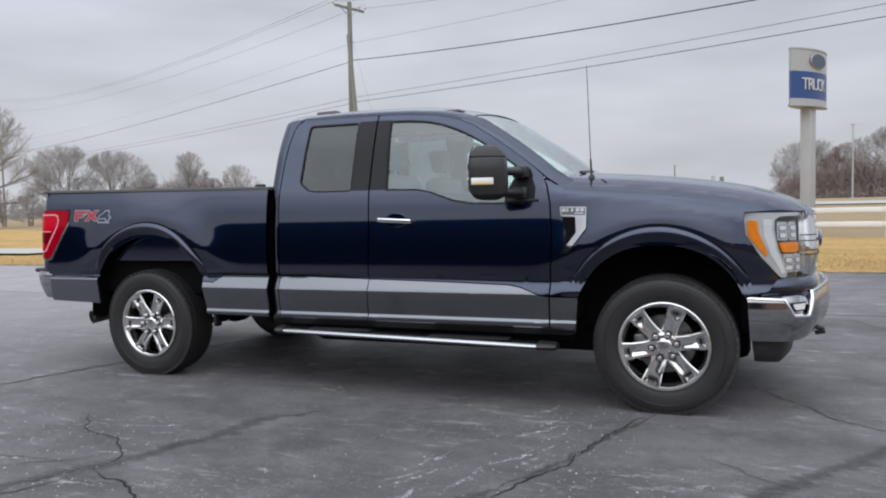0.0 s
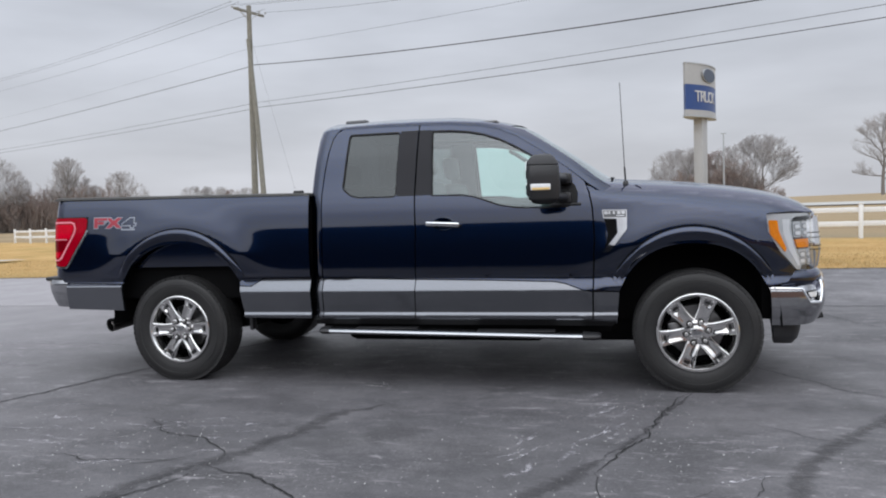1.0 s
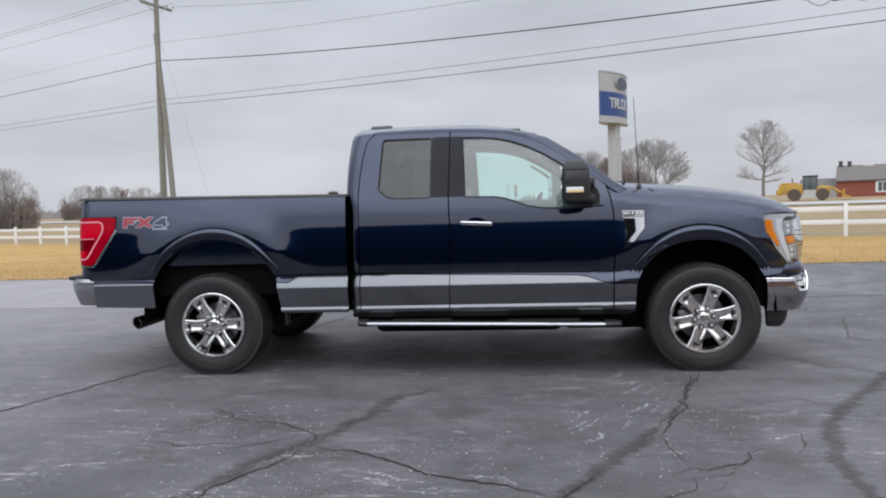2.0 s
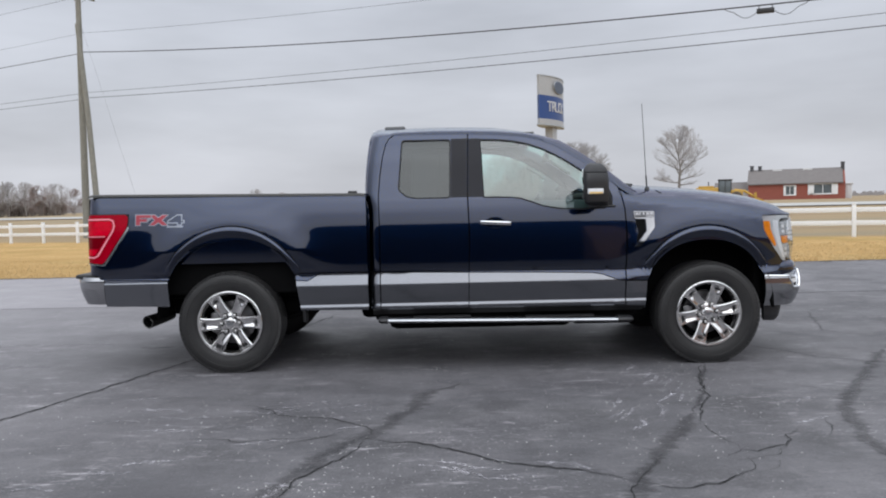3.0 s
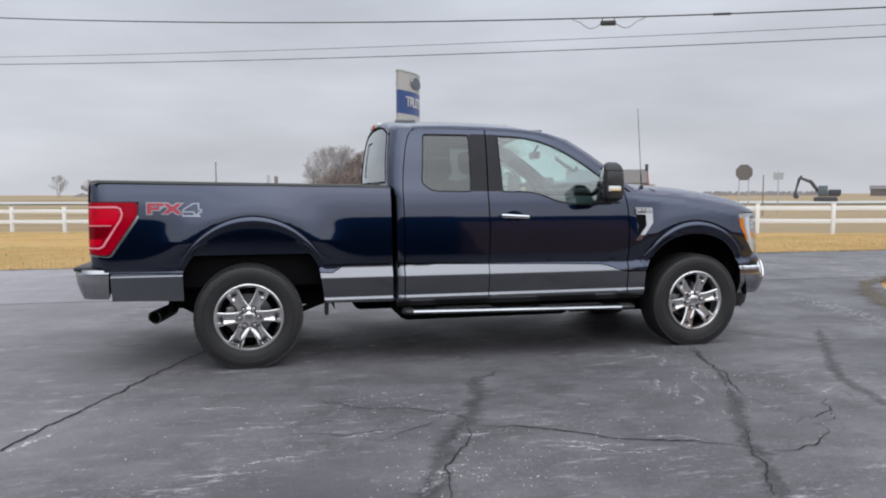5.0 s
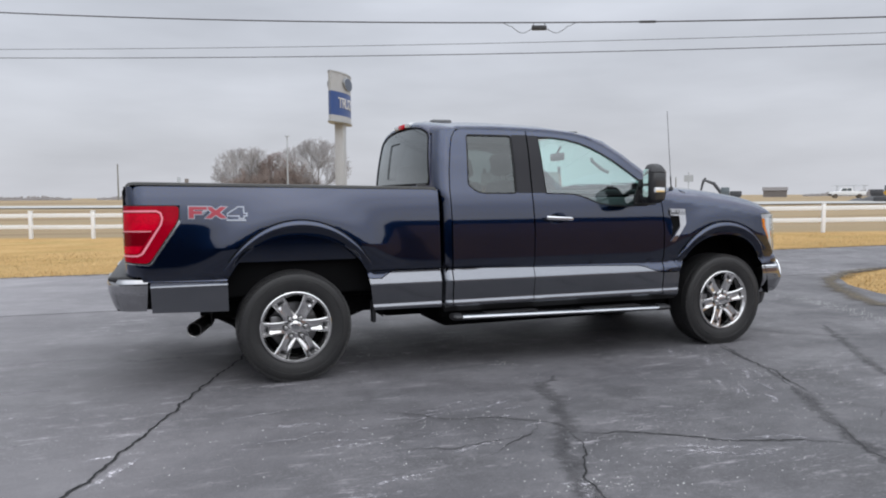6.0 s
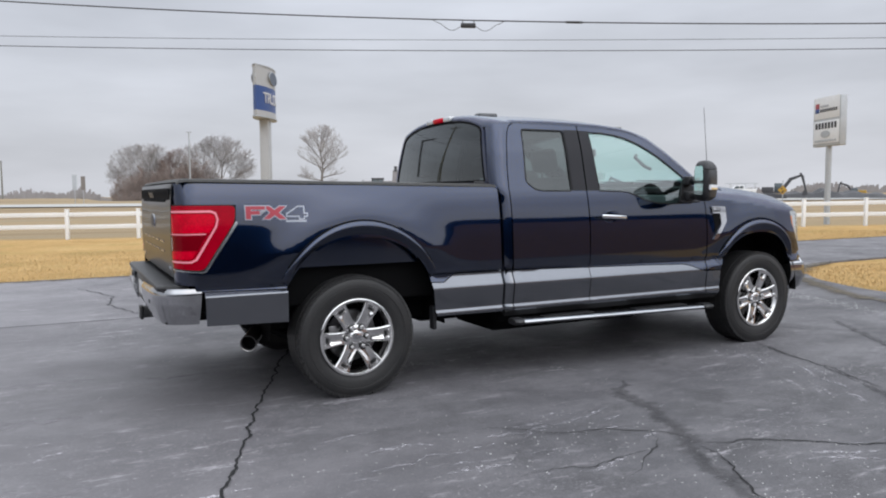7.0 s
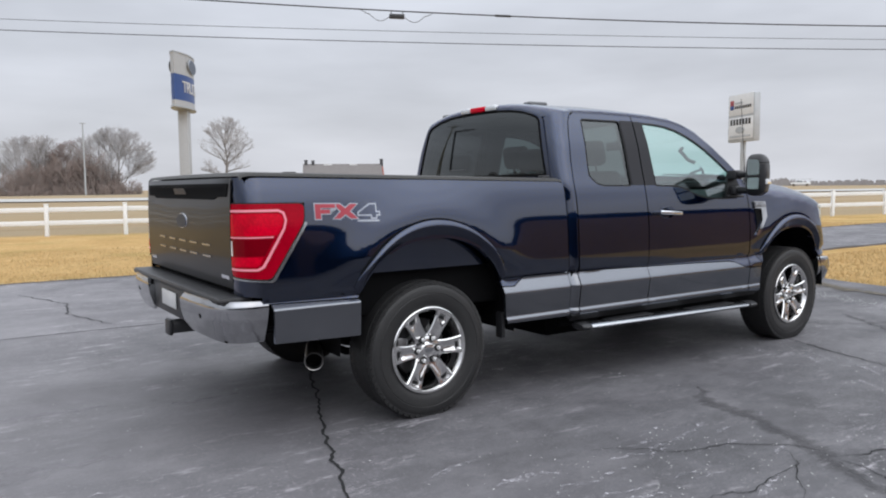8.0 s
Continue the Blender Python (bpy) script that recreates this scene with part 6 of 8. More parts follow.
    add("slider_edge", [(0.268, 1.741), (0.02, 1.746), (0.02, 1.750), (0.268, 1.748)], [], M_DARK, 0.003)
    add("slider_edge", [(0.296, 1.445), (0.10, 1.445), (0.10, 1.448), (0.296, 1.448)], [], M_PAD, 0.0025)
    # high brake lamp with white cargo lamps, on the roof's rear edge
    for n_, y0, y1, m_ in (("brake_lamp", -0.09, 0.09, M_RED_BRIGHT), ("cargo_lamp", 0.093, 0.21, M_SILVER), ("cargo_lamp", -0.21, -0.093, M_SILVER)):
        bm = bmesh.new()
        box(bm, (1.072, y0, 1.868), (1.15, y1, 1.908), 0.012)
        part(n_, bm, m_, r)
    # two low pads on the roof
    for y in (-0.42, 0.60):
        bm = bmesh.new()
        box(bm, (-0.085, -0.04, -0.03), (0.085, 0.04, 0.017), 0.015, seg=4)
        ob = part("roof_pad", bm, M_PAD, r, "grey plastic roof pad")
        ob.matrix_basis = pose(1.28, y, 1.900 - 0.05 * (abs(y) - 0.42), 0, -1, 0)


roof()


def hood():
    bm = bmesh.new()
    xs = [3.06, 3.10, 3.16, 3.3, 3.5, 3.7, 3.9, 4.05, 4.18, 4.28, 4.36, 4.42, 4.46, 4.49, 4.51, 4.525]
    rows = []
    for x in xs:
        row = []
        for k in range(41):
            t = -1 + k / 20
            a = abs(t)
            front = 0.11 * a ** 2.8            # the nose is rounded in plan
            xx = x - (front * ((x - 3.06) / 1.465) ** 3 if x > 3.1 else 0)
            zs = seam_z(min(xx, 4.45))
            w = half_width(min(xx, 4.43), zs - 0.004) - 0.002
            rise = -0.004 + 0.046 * (1 - math.exp(-(1 - a) / 0.08)) + 0.020 * (1 - a * a)
            ridge = 0.012 * math.exp(-((a - 0.62) / 0.07) ** 2) - 0.006 * math.exp(-((a - 0.3) / 0.2) ** 2)
            nose = 0.0
            if x > 4.32:
                nose = 0.060 * ((x - 4.32) / 0.205) ** 3.2
            row.append(bm.verts.new((xx, t * w, zs + (rise + ridge) * (1 if x < 4.2 else max(0.5, 1 - (x - 4.2) * 1.0)) - nose)))
        rows.append(row)
    for a, b in zip(rows, rows[1:]):
        for k in range(40):
            bm.faces.new((a[k], b[k], b[k + 1], a[k + 1]))
    bmesh.ops.recalc_face_normals(bm, faces=bm.faces[:])
    skin = BVHTree.FromBMesh(bm)
    h = part("hood", bm, M_NAVY, truck)
    bm = bmesh.new()
    box(bm, (2.93, -0.84, 1.30), (3.09, 0.84, 1.345), 0.01)
    part("cowl", bm, M_BLACK, truck)
    for y in (-0.55, 0.15):
        bm = bmesh.new()
        tube(bm, [(3.18, y - 0.1, 1.390), (3.19, y + 0.2, 1.403), (3.15, y + 0.52, 1.413)], [0.010, 0.008, 0.005], 6)
        part("wiper", bm, M_BLACK, truck)
    bm = bmesh.new()
    lathe(bm, [(0.0, 0.0), (0.020, 0.0), (0.018, 0.02), (0.010, 0.03), (0.0, 0.03)], 16, pose(3.27, -0.78, 1.340, 90))
    tube(bm, [(3.27, -0.78, 1.345), (3.264, -0.776, 1.46)], 0.006, 8)
    tube(bm, [(3.264, -0.776, 1.46), (3.242, -0.745, 2.02)], [0.003, 0.0022], 6)
    part("antenna", bm, M_BLACK, truck)
    # shut lines where the bonnet meets the wings
    for s_ in (-1, 1):
        for ends in (((3.33, 0.80, 1.352), (3.43, 0.90, 1.312)), ((4.215, 0.81, 1.222), (4.275, 0.86, 1.178))):
            bm = bmesh.new()
            a, b = (Vector((x, s_ * y, z)) for x, y, z in ends)
            hits = [skin.ray_cast(a.lerp(b, k / 8) + Vector((0, 0, 0.3)), Vector((0, 0, -1)))[0] for k in range(9)]
            hits = [p for p in hits if p is not None]
            if len(hits) > 2:
                tube(bm, hits, 0.0035, 6)
            part("shut_line", bm, M_DARK, h)


hood()

# ---- truck: front end ----
FACE = plan_curve([(4.05, -0.950), (4.20, -0.925), (4.32, -0.868), (4.405, -0.775), (4.445, -0.63), (4.475, -0.40), (4.495, -0.20), (4.50, 0.0)])
face = curve_map(FACE, lean_in((0.65, 0.0), (0.80, 0.0), (0.95, 0.004), (1.12, 0.016)))
GRILLE = plan_curve([(4.395, -0.690), (4.442, -0.680), (4.478, -0.645), (4.505, -0.56), (4.525, -0.40), (4.54, -0.20), (4.545, 0.0)])
grid = curve_map(GRILLE, lean_in((0.76, 0.02), (0.90, 0.0), (1.09, 0.02)))
COVER = plan_curve([(4.06, -0.952), (4.20, -0.930), (4.33, -0.880), (4.42, -0.800), (4.485, -0.66), (4.52, -0.45), (4.54, -0.2), (4.545, 0.0)])
BUMP = plan_curve([(4.128, -0.955), (4.30, -0.945), (4.405, -0.892), (4.478, -0.77), (4.535, -0.55), (4.590, -0.28), (4.610, 0.0)])


def front_end():
    end = FACE[0][-1]
    lamp = rounded([(0.062, 1.128), (0.540, 1.122), (0.540, 1.085), (0.470, 1.080), (0.455, 0.762), (0.252, 0.772), (0.150, 0.886), (0.070, 1.010)], 0.018)
    lamps = panels("headlight", lamp, [], face, M_LAMPBACK, truck, "headlight in a silver C-shaped surround", step=(0.03, 0.03), lift=-0.040)
    c_shape = [(0.064, 1.126), (0.535, 1.120), (0.530, 1.106), (0.275, 1.104), (0.236, 1.088), (0.230, 1.030), (0.250, 0.935), (0.306, 0.800), (0.300, 0.772), (0.262, 0.774), (0.150, 0.890), (0.072, 1.012)]
    panels("running_light", rounded(c_shape, 0.010, 3), [], face, M_SILVER, lamps, "silver C-shaped running light", step=(0.03, 0.03), lift=-0.012, rim=0.03)
    panels("light_guide", rounded([(0.168, 1.090), (0.222, 1.088), (0.215, 1.030), (0.238, 0.930), (0.292, 0.800), (0.272, 0.792), (0.208, 0.895), (0.170, 1.005)], 0.008, 3), [], face, M_LAMPWHITE, lamps, "white light guide", step=(0.03, 0.03), lift=-0.0095, rim=0.003)
    panels("lamp_arm", rounded([(0.255, 1.100), (0.500, 1.102), (0.480, 1.084), (0.275, 1.082)], 0.006, 3), [], face, M_TRIM, lamps, step=(0.03, 0.03), lift=-0.010, rim=0.015)
    panels("side_marker", rounded([(0.078, 1.086), (0.135, 1.084), (0.140, 1.020), (0.190, 0.905), (0.180, 0.884), (0.085, 1.000)], 0.012, 3), [], face, M_AMBER, lamps, "amber side marker", step=(0.03, 0.03), lift=-0.007, rim=0.01)
    panels("turn_lamp", rounded([(0.262, 0.962), (0.425, 0.962), (0.425, 0.908), (0.285, 0.908)], 0.012, 3), [], face, M_AMBER, lamps, "amber turn lamp", step=(0.03, 0.03), lift=-0.020, rim=0.02)
    for z0, z1, u0 in ((0.974, 1.074, 0.252), (0.798, 0.898, 0.288)):
        for k in range(2):
            u = u0 + 0.078 * k
            panels("lamp_cell", rounded([(u, z0), (u + 0.070, z0), (u + 0.070, z1), (u, z1)], 0.014, 3), [], face, M_SILVER, lamps, step=(0.03, 0.03), lift=-0.018, rim=0.025)
            for zc in (z0 + 0.010, z0 + 0.050):
                panels("lamp_socket", rounded([(u + 0.008, zc), (u + 0.060, zc), (u + 0.060, zc + 0.034), (u + 0.008, zc + 0.032)], 0.008, 3), [], face, M_LAMPBACK, lamps, step=(0.03, 0.03), lift=-0.0165, rim=0.003)
                panels("lamp_lens", rounded([(u + 0.013, zc + 0.004), (u + 0.054, zc + 0.004), (u + 0.054, zc + 0.029), (u + 0.013, zc + 0.029)], 0.009, 3), [], face, M_LAMPWHITE, lamps, step=(0.03, 0.03), lift=-0.013, rim=0.006)
    panels("lens", lamp, [], face, M_LENS, lamps, "clear lens", step=(0.04, 0.04), lift=0.001, rim=0)
    # navy chin under the lamps and the grille
    chin = curve_map(COVER, lean_in((0.62, 0.035), (0.66, 0.012), (0.70, 0.0), (0.74, 0.004), (0.78, 0.045)))
    ce = COVER[0][-1]
    panels("bumper_cover", [(0.085, 0.640), (0.155, 0.700), (0.235, 0.760), (0.26, 0.770), (0.47, 0.766), (ce + 0.001, 0.772), (ce + 0.001, 0.64), (0.4, 0.60), (0.20, 0.60)], [], chin, M_NAVY, truck, step=(0.04, 0.02), lift=0.002, rim=0.05)
    panels("nose_strip", [(0.535, 1.126), (end, 1.118), (end, 1.085), (0.535, 1.092)], [], face, M_NAVY, truck, step=(0.05, 0.03), lift=0.004)
    # grille: chrome surround and broad bars on a dark net
    ge = GRILLE[0][-1]
    bm = bmesh.new()
    box(bm, (4.25, -0.62, 0.70), (4.40, 0.62, 1.10), 0.01)
    grille = part("grille", bm, M_DARK, truck, "chrome-barred grille")
    panels("grille_net", [(0.02, 0.775), (ge + 0.001, 0.775), (ge + 0.001, 1.09), (0.02, 1.09)], [], grid, M_DARK, grille, step=(0.05, 0.05), lift=-0.035, rim=0.005)
    for z0, z1 in ((1.052, 1.098), (0.972, 1.022), (0.905, 0.955), (0.840, 0.880), (0.776, 0.806)):
        panels("grille_bar", [(0.125, z0), (ge + 0.001, z0), (ge + 0.001, z1), (0.125, z1)], [], grid, M_CHROME, grille, step=(0.03, 0.01), lift=0.0, rim=0.04)
    panels("grille_surround", [(0.0, 1.090), (0.05, 1.102), (0.140, 1.102), (0.140, 0.772), (0.0, 0.768)], [], grid, M_CHROME, grille, "broad chrome grille end", step=(0.02, 0.03), lift=0.004, rim=0.05)
    for z in (0.990, 0.958, 0.906, 0.882):
        panels("grille_groove", [(0.004, z), (0.136, z), (0.136, z + 0.006), (0.004, z + 0.006)], [], grid, M_TRIM, grille, step=(0.03, 0.03), lift=0.0055, rim=0.002)
    bm = bmesh.new()
    lathe(bm, [(0, 0.0), (0.9, 0.0), (1.0, 0.012), (0.9, 0.03), (0.82, 0.026), (0, 0.030)], 36, pose(4.562, 0, 0.94, 0, 0, -90) @ Matrix.Diagonal((0.14, -1, 0.058, 1)))
    part("front_emblem", bm, M_BADGEBLUE, grille)
    # chrome bumper with a deep notch for the fog lamp
    lean = lean_in((0.40, 0.075), (0.47, 0.030), (0.54, 0.004), (0.60, 0.0), (0.65, 0.004), (0.69, 0.018))
    bmp = curve_map(BUMP, lean)
    be = BUMP[0][-1]
    top = [(0.0, 0.664), (0.190, 0.658), (0.238, 0.572), (0.350, 0.566), (0.420, 0.690), (be + 0.001, 0.700)]
    bumper = panels("front_bumper", top + [(be + 0.001, 0.470), (0.70, 0.455), (0.25, 0.428), (0.015, 0.425)], [], bmp, M_BUMPER, truck, "chrome front bumper", step=(0.03, 0.012), rim=0.09)
    def bead(bm):
        line = []
        for (u0, z0), (u1, z1) in zip(top, top[1:]):
            n_ = max(2, int(math.hypot(u1 - u0, z1 - z0) / 0.03))
            line += [bmp(u0 + (u1 - u0) * k / n_, z0 + (z1 - z0) * k / n_) for k in range(n_)]
        line.append(bmp(be, 0.700))
        tube(bm, [p + Vector((-0.004, 0.006, 0)) for p in line], 0.011, 8)
    pair("bumper_edge", bead, M_CHROME, bumper)
    panels("fog_lamp", [(0.185, 0.680), (0.43, 0.690), (0.36, 0.560), (0.232, 0.560)], [], bmp, M_CHROME_DULL, bumper, "fog lamp in bumper recess", step=(0.05, 0.03), lift=-0.040, rim=0.01)
    panels("fog_bezel", rounded([(0.225, 0.642), (0.375, 0.646), (0.345, 0.592), (0.250, 0.592)], 0.010, 3), [], bmp, M_TRIM, bumper, step=(0.05, 0.03), lift=-0.028, rim=0.012)
    panels("fog_lens", rounded([(0.245, 0.634), (0.350, 0.637), (0.332, 0.602), (0.262, 0.602)], 0.010, 3), [], bmp, M_LAMPWHITE, bumper, step=(0.05, 0.03), lift=-0.022, rim=0.012)
    low = plan_curve([(4.15, -0.87), (4.25, -0.85), (4.34, -0.77), (4.39, -0.55), (4.41, -0.2), (4.415, 0.0)])
    lowf = curve_map(low, lean_in((0.27, 0.07), (0.33, 0.02), (0.47, 0.0)))
    panels("air_dam", [(0.0, 0.455), (low[0][-1] + 0.001, 0.475), (low[0][-1] + 0.001, 0.33), (0.25, 0.285), (0.02, 0.30)], [], lowf, M_BLACK, truck, "black plastic air dam", step=(0.05, 0.04), rim=0.04)
    def hook(bm):
        tube(bm, [(4.30, -0.42, 0.44), (4.50, -0.42, 0.44), (4.545, -0.42, 0.43), (4.55, -0.42, 0.415), (4.50, -0.42, 0.405)], 0.013, 8)
    pair("tow_hook", hook, M_BLACK, truck)
    def inner(bm):
        box(bm, (4.10, -0.80, 0.45), (4.22, -0.02, 1.10), 0.01)
    pair("radiator_wall", inner, M_DARK, truck)


front_end()


# ---- truck: rear end ----
def rear_end():
    tails = panels("tail_light", TAIL, [], side_map, M_RED, truck, "red tail light with a pale C-shaped line", step=(0.02, 0.03), rim=0.05, lift=0.006)
    edge = grown(TAIL, 0.007)
    panels("surround", edge, [grown(TAIL, 0.001)], side_map, M_TRIM, tails, step=(0.03, 0.05), lift=0.002, rim=0.01)
    bezel = [(-1.165, 0.882), (-0.955, 0.862), (-0.938, 0.869), (-0.764, 1.128), (-0.752, 1.150)]
    panels("bezel", bezel + [(x + 0.011, z - 0.010) for x, z in bezel[::-1]], [], side_map, M_CHROME_DULL, tails, "satin bezel under the lens", step=(0.03, 0.03), lift=0.008, rim=0.006)
    outer = [(-1.172, 1.214), (-0.892, 1.214), (-0.862, 1.201), (-0.850, 1.160), (-0.862, 1.116), (-0.978, 0.928), (-1.008, 0.913), (-1.172, 0.915)]
    inner = [(-1.172, 1.202), (-0.893, 1.202), (-0.871, 1.192), (-0.861, 1.159), (-0.873, 1.120), (-0.989, 0.936), (-1.012, 0.924), (-1.172, 0.926)]
    panels("light_line", outer + inner[::-1], [], side_map, M_RED_LINE, tails, "pale pink light line", step=(0.02, 0.03), lift=0.009, rim=0.004)
    panels("inner_lens", [(-1.172, 1.068), (-0.925, 1.068), (-0.975, 0.988), (-1.172, 0.985)], [], side_map, M_RED_DEEP, tails, "deep red lower lens", step=(0.02, 0.03), lift=0.0085, rim=0.003)
    panels("upper_lens", [(-1.172, 1.193), (-0.896, 1.193), (-0.879, 1.185), (-0.870, 1.158), (-0.882, 1.122), (-0.906, 1.084), (-1.172, 1.084)], [], side_map, M_RED_BRIGHT, tails, "bright red upper lens", step=(0.02, 0.03), lift=0.0085, rim=0.003)
    panels("foot_lens", [(-1.172, 0.980), (-0.982, 0.982), (-1.000, 0.946), (-1.016, 0.935), (-1.172, 0.936)], [], side_map, M_RED_BRIGHT, tails, step=(0.02, 0.03), lift=0.0085, rim=0.003)
    panels("reverse_lamp", [(-1.176, 1.060), (-1.148, 1.060), (-1.148, 0.985), (-1.176, 0.985)], [], side_map, M_LAMPWHITE, tails, "small white reversing lamp", step=(0.02, 0.03), lift=0.0095, rim=0.003)
    panels("lens_rib", [(-1.172, 1.081), (-0.925, 1.081), (-0.928, 1.074), (-1.172, 1.074)], [], side_map, M_RED_LINE, tails, step=(0.02, 0.03), lift=0.010, rim=0.003)
    # tailgate
    xg = -1.093
    def gate_map(y, z):
        t = max(0.0, (z - 1.27) / 0.11)
        low = max(0.0, (1.0 - z) / 0.3)
        return Vector((xg - 0.013 * (1 - ((z - 1.08) / 0.27) ** 2) * (1 - 0.3 * (y / 0.85) ** 2) + 0.0003 * math.sin(9 * y + 14 * z) + 0.02 * low * low - 0.018 * math.exp(-((z - 1.335) / 0.03) ** 2) * max(0.0, 1 - (abs(y) / 0.83) ** 8) + 0.012 * max(0, t - 0.8) ** 2, y, z))
    gate_out = rounded([(-0.845, 0.815), (0.845, 0.815), (0.848, 1.372), (-0.848, 1.372)], 0.02)
    gate = new("tailgate", sheet_mesh("tailgate", sheet(gate_out, [], gate_map, step=(0.06, 0.012), rim=0.05), M_GATE))
    gate.parent = truck
    tagged(gate, "dark gloss tailgate with stamped lettering")
    def add(name, o, h, m, lift, label="", st=(0.08, 0.03), rim=0.004):
        ob = new(name, sheet_mesh(name, sheet(o, h, gate_map, step=st, lift=lift, rim=rim), m))
        ob.parent = gate
        if label:
            tagged(ob, label)
    add("handle_recess", rounded([(-0.60, 1.262), (0.60, 1.262), (0.66, 1.278), (0.80, 1.278), (0.82, 1.345), (-0.82, 1.345), (-0.80, 1.278), (-0.66, 1.278)], 0.012, 3), [], M_DARK, 0.003, "black handle recess")
    add("tailgate_handle", rounded([(-0.12, 1.290), (0.12, 1.290), (0.11, 1.325), (-0.11, 1.325)], 0.01, 3), [], M_BLACK, 0.010)
    # stamped letters as plain bars
    for k, y in enumerate((-0.46, -0.22, 0.0, 0.22, 0.46)):
        for z in (0.955, 1.015):
            add("stamped_bar", [(y - 0.07, z), (y + 0.07, z), (y + 0.07, z + 0.010), (y - 0.07, z + 0.010)], [], M_CHROME_DULL, 0.004)
    bm = bmesh.new()
    lathe(bm, [(0, 0.0), (0.92, 0.0), (1.0, -0.004), (0.92, -0.010), (0, -0.011)], 36, pose(xg - 0.006, 0.0, 1.135, 0, 0, -90) @ Matrix.Diagonal((0.115, 1, 0.047, 1)))
    emblem = part("rear_emblem", bm, M_CHROME_DULL, gate)
    bm = bmesh.new()
    lathe(bm, [(0, 0.0), (0.86, 0.0), (0.88, -0.002), (0, -0.0025)], 36, pose(xg - 0.0175, 0.0, 1.135, 0, 0, -90) @ Matrix.Diagonal((0.112, 1, 0.045, 1)))
    part("emblem_face", bm, M_CAP, emblem, "grey oval face")
    bm = bmesh.new()
    lathe(bm, [(0, -0.010), (1.0, -0.010), (0.97, -0.013), (0, -0.0135)], 36, pose(xg - 0.006, 0.0, 1.135, 0, 0, -90) @ Matrix.Diagonal((0.100, 1, 0.039, 1)))
    part("emblem_field", bm, M_BADGEBLUE, gate)
    add("corner_badge", [(-0.80, 0.862), (-0.68, 0.862), (-0.68, 0.880), (-0.80, 0.880)], [], M_CHROME, 0.004)
    add("corner_badge", [(0.68, 0.862), (0.80, 0.862), (0.80, 0.880), (0.68, 0.880)], [], M_CHROME, 0.004)
    # soft cover over the bed, with rails
    bm = bmesh.new()
    rows = []
    for x in [-1.075, -1.06, -1.03, -0.8, -0.3, 0.2, 0.7, 1.03, 1.06, 1.068]:
        zr = float(np.interp(x, [-1.0, 1.07], [1.386, 1.353]))
        dip = 0.022 if x in (-1.075, 1.068) else 0.006 if x in (-1.06, 1.06) else 0
        rows.append([bm.verts.new((x, y, zr + 0.015 - dip + 0.004 * (1 - (y / 0.93) ** 2) - (0.020 if abs(y) > 0.925 else 0.006 if abs(y) > 0.915 else 0))) for y in (-0.927, -0.92, -0.90, -0.6, -0.2, 0.2, 0.6, 0.90, 0.92, 0.927)])
    for a, b in zip(rows, rows[1:]):
        for k in range(9):
            bm.faces.new((a[k], b[k], b[k + 1], a[k + 1]))
    bmesh.ops.recalc_face_normals(bm, faces=bm.faces[:])
    part("bed_cover", bm, M_VINYL, truck, "black soft vinyl bed cover")
    for y in (-0.86, 0.86):
        bm = bmesh.new()
        box(bm, (0.93, y - 0.02, 1.360), (1.0, y + 0.02, 1.388), 0.008)
        part("cover_clamp", bm, M_BLACK, truck)
    bm = bmesh.new()
    box(bm, (-1.05, -0.84, 0.60), (1.06, 0.84, 1.34), 0.02)
    part("bed_box", bm, M_DARK, truck)
    # bumper: chrome shell with a step pad and a plate recess
    REAR = plan_curve([(-0.955, -0.965), (-1.06, -0.962), (-1.15, -0.925), (-1.205, -0.83), (-1.225, -0.60), (-1.230, -0.42), (-1.232, 0.0)])
    rb = curve_map(REAR, lean_in((0.54, 0.055), (0.60, 0.028), (0.67, 0.006), (0.73, 0.0), (0.77, 0.012)))
    re_ = REAR[0][-1]
    notch = REAR[0][-1] - 0.36
    bumper = panels("rear_bumper", [(0.0, 0.758), (0.10, 0.764), (0.30, 0.770), (re_ - 0.42, 0.768), (re_ - 0.36, 0.730), (re_ - 0.34, 0.600), (re_ - 0.42, 0.560), (0.30, 0.553), (0.012, 0.548)], [], rb, M_BUMPER, truck, "chrome rear bumper", step=(0.03, 0.012), rim=0.05)
    panels("sensor", rounded([(0.46, 0.66), (0.485, 0.66), (0.485, 0.685), (0.46, 0.685)], 0.01, 4), [], rb, M_TRIM, bumper, step=(0.05, 0.05), lift=0.002, rim=0.004)
    bm = bmesh.new()
    box(bm, (-1.20, -0.92, 0.752), (-1.02, 0.92, 0.786), 0.015)
    part("step_pad", bm, M_BLACK, truck)
    bm = bmesh.new()
    box(bm, (-1.19, -0.40, 0.585), (-1.13, 0.40, 0.752), 0.01)
    part("plate_recess", bm, M_BLACK, truck)
    bm = bmesh.new()
    box(bm, (-1.200, -0.150, 0.635), (-1.194, 0.150, 0.725), 0.002)
    part("plate", bm, M_SIGNWHITE, truck, "white plate")
    bm = bmesh.new()
    box(bm, (-1.20, -0.04, 0.475), (-0.9, 0.04, 0.55), 0.012)
    box(bm, (-1.215, -0.05, 0.465), (-1.19, 0.05, 0.56), 0.01)
    part("hitch_receiver", bm, M_BLACK, truck)
    # decal: red F and X, silver 4, with a silver edge
    def decal(name, polys, m, lift):
        for q in polys:
            panels(name, q, [], side_map, m, BED, step=(0.05, 0.03), lift=lift, rim=0.001)
    def at(q):
        return [(-0.690 + x * 0.106, 1.160 + z * 0.076 - 0.0015 * x) for x, z in q]
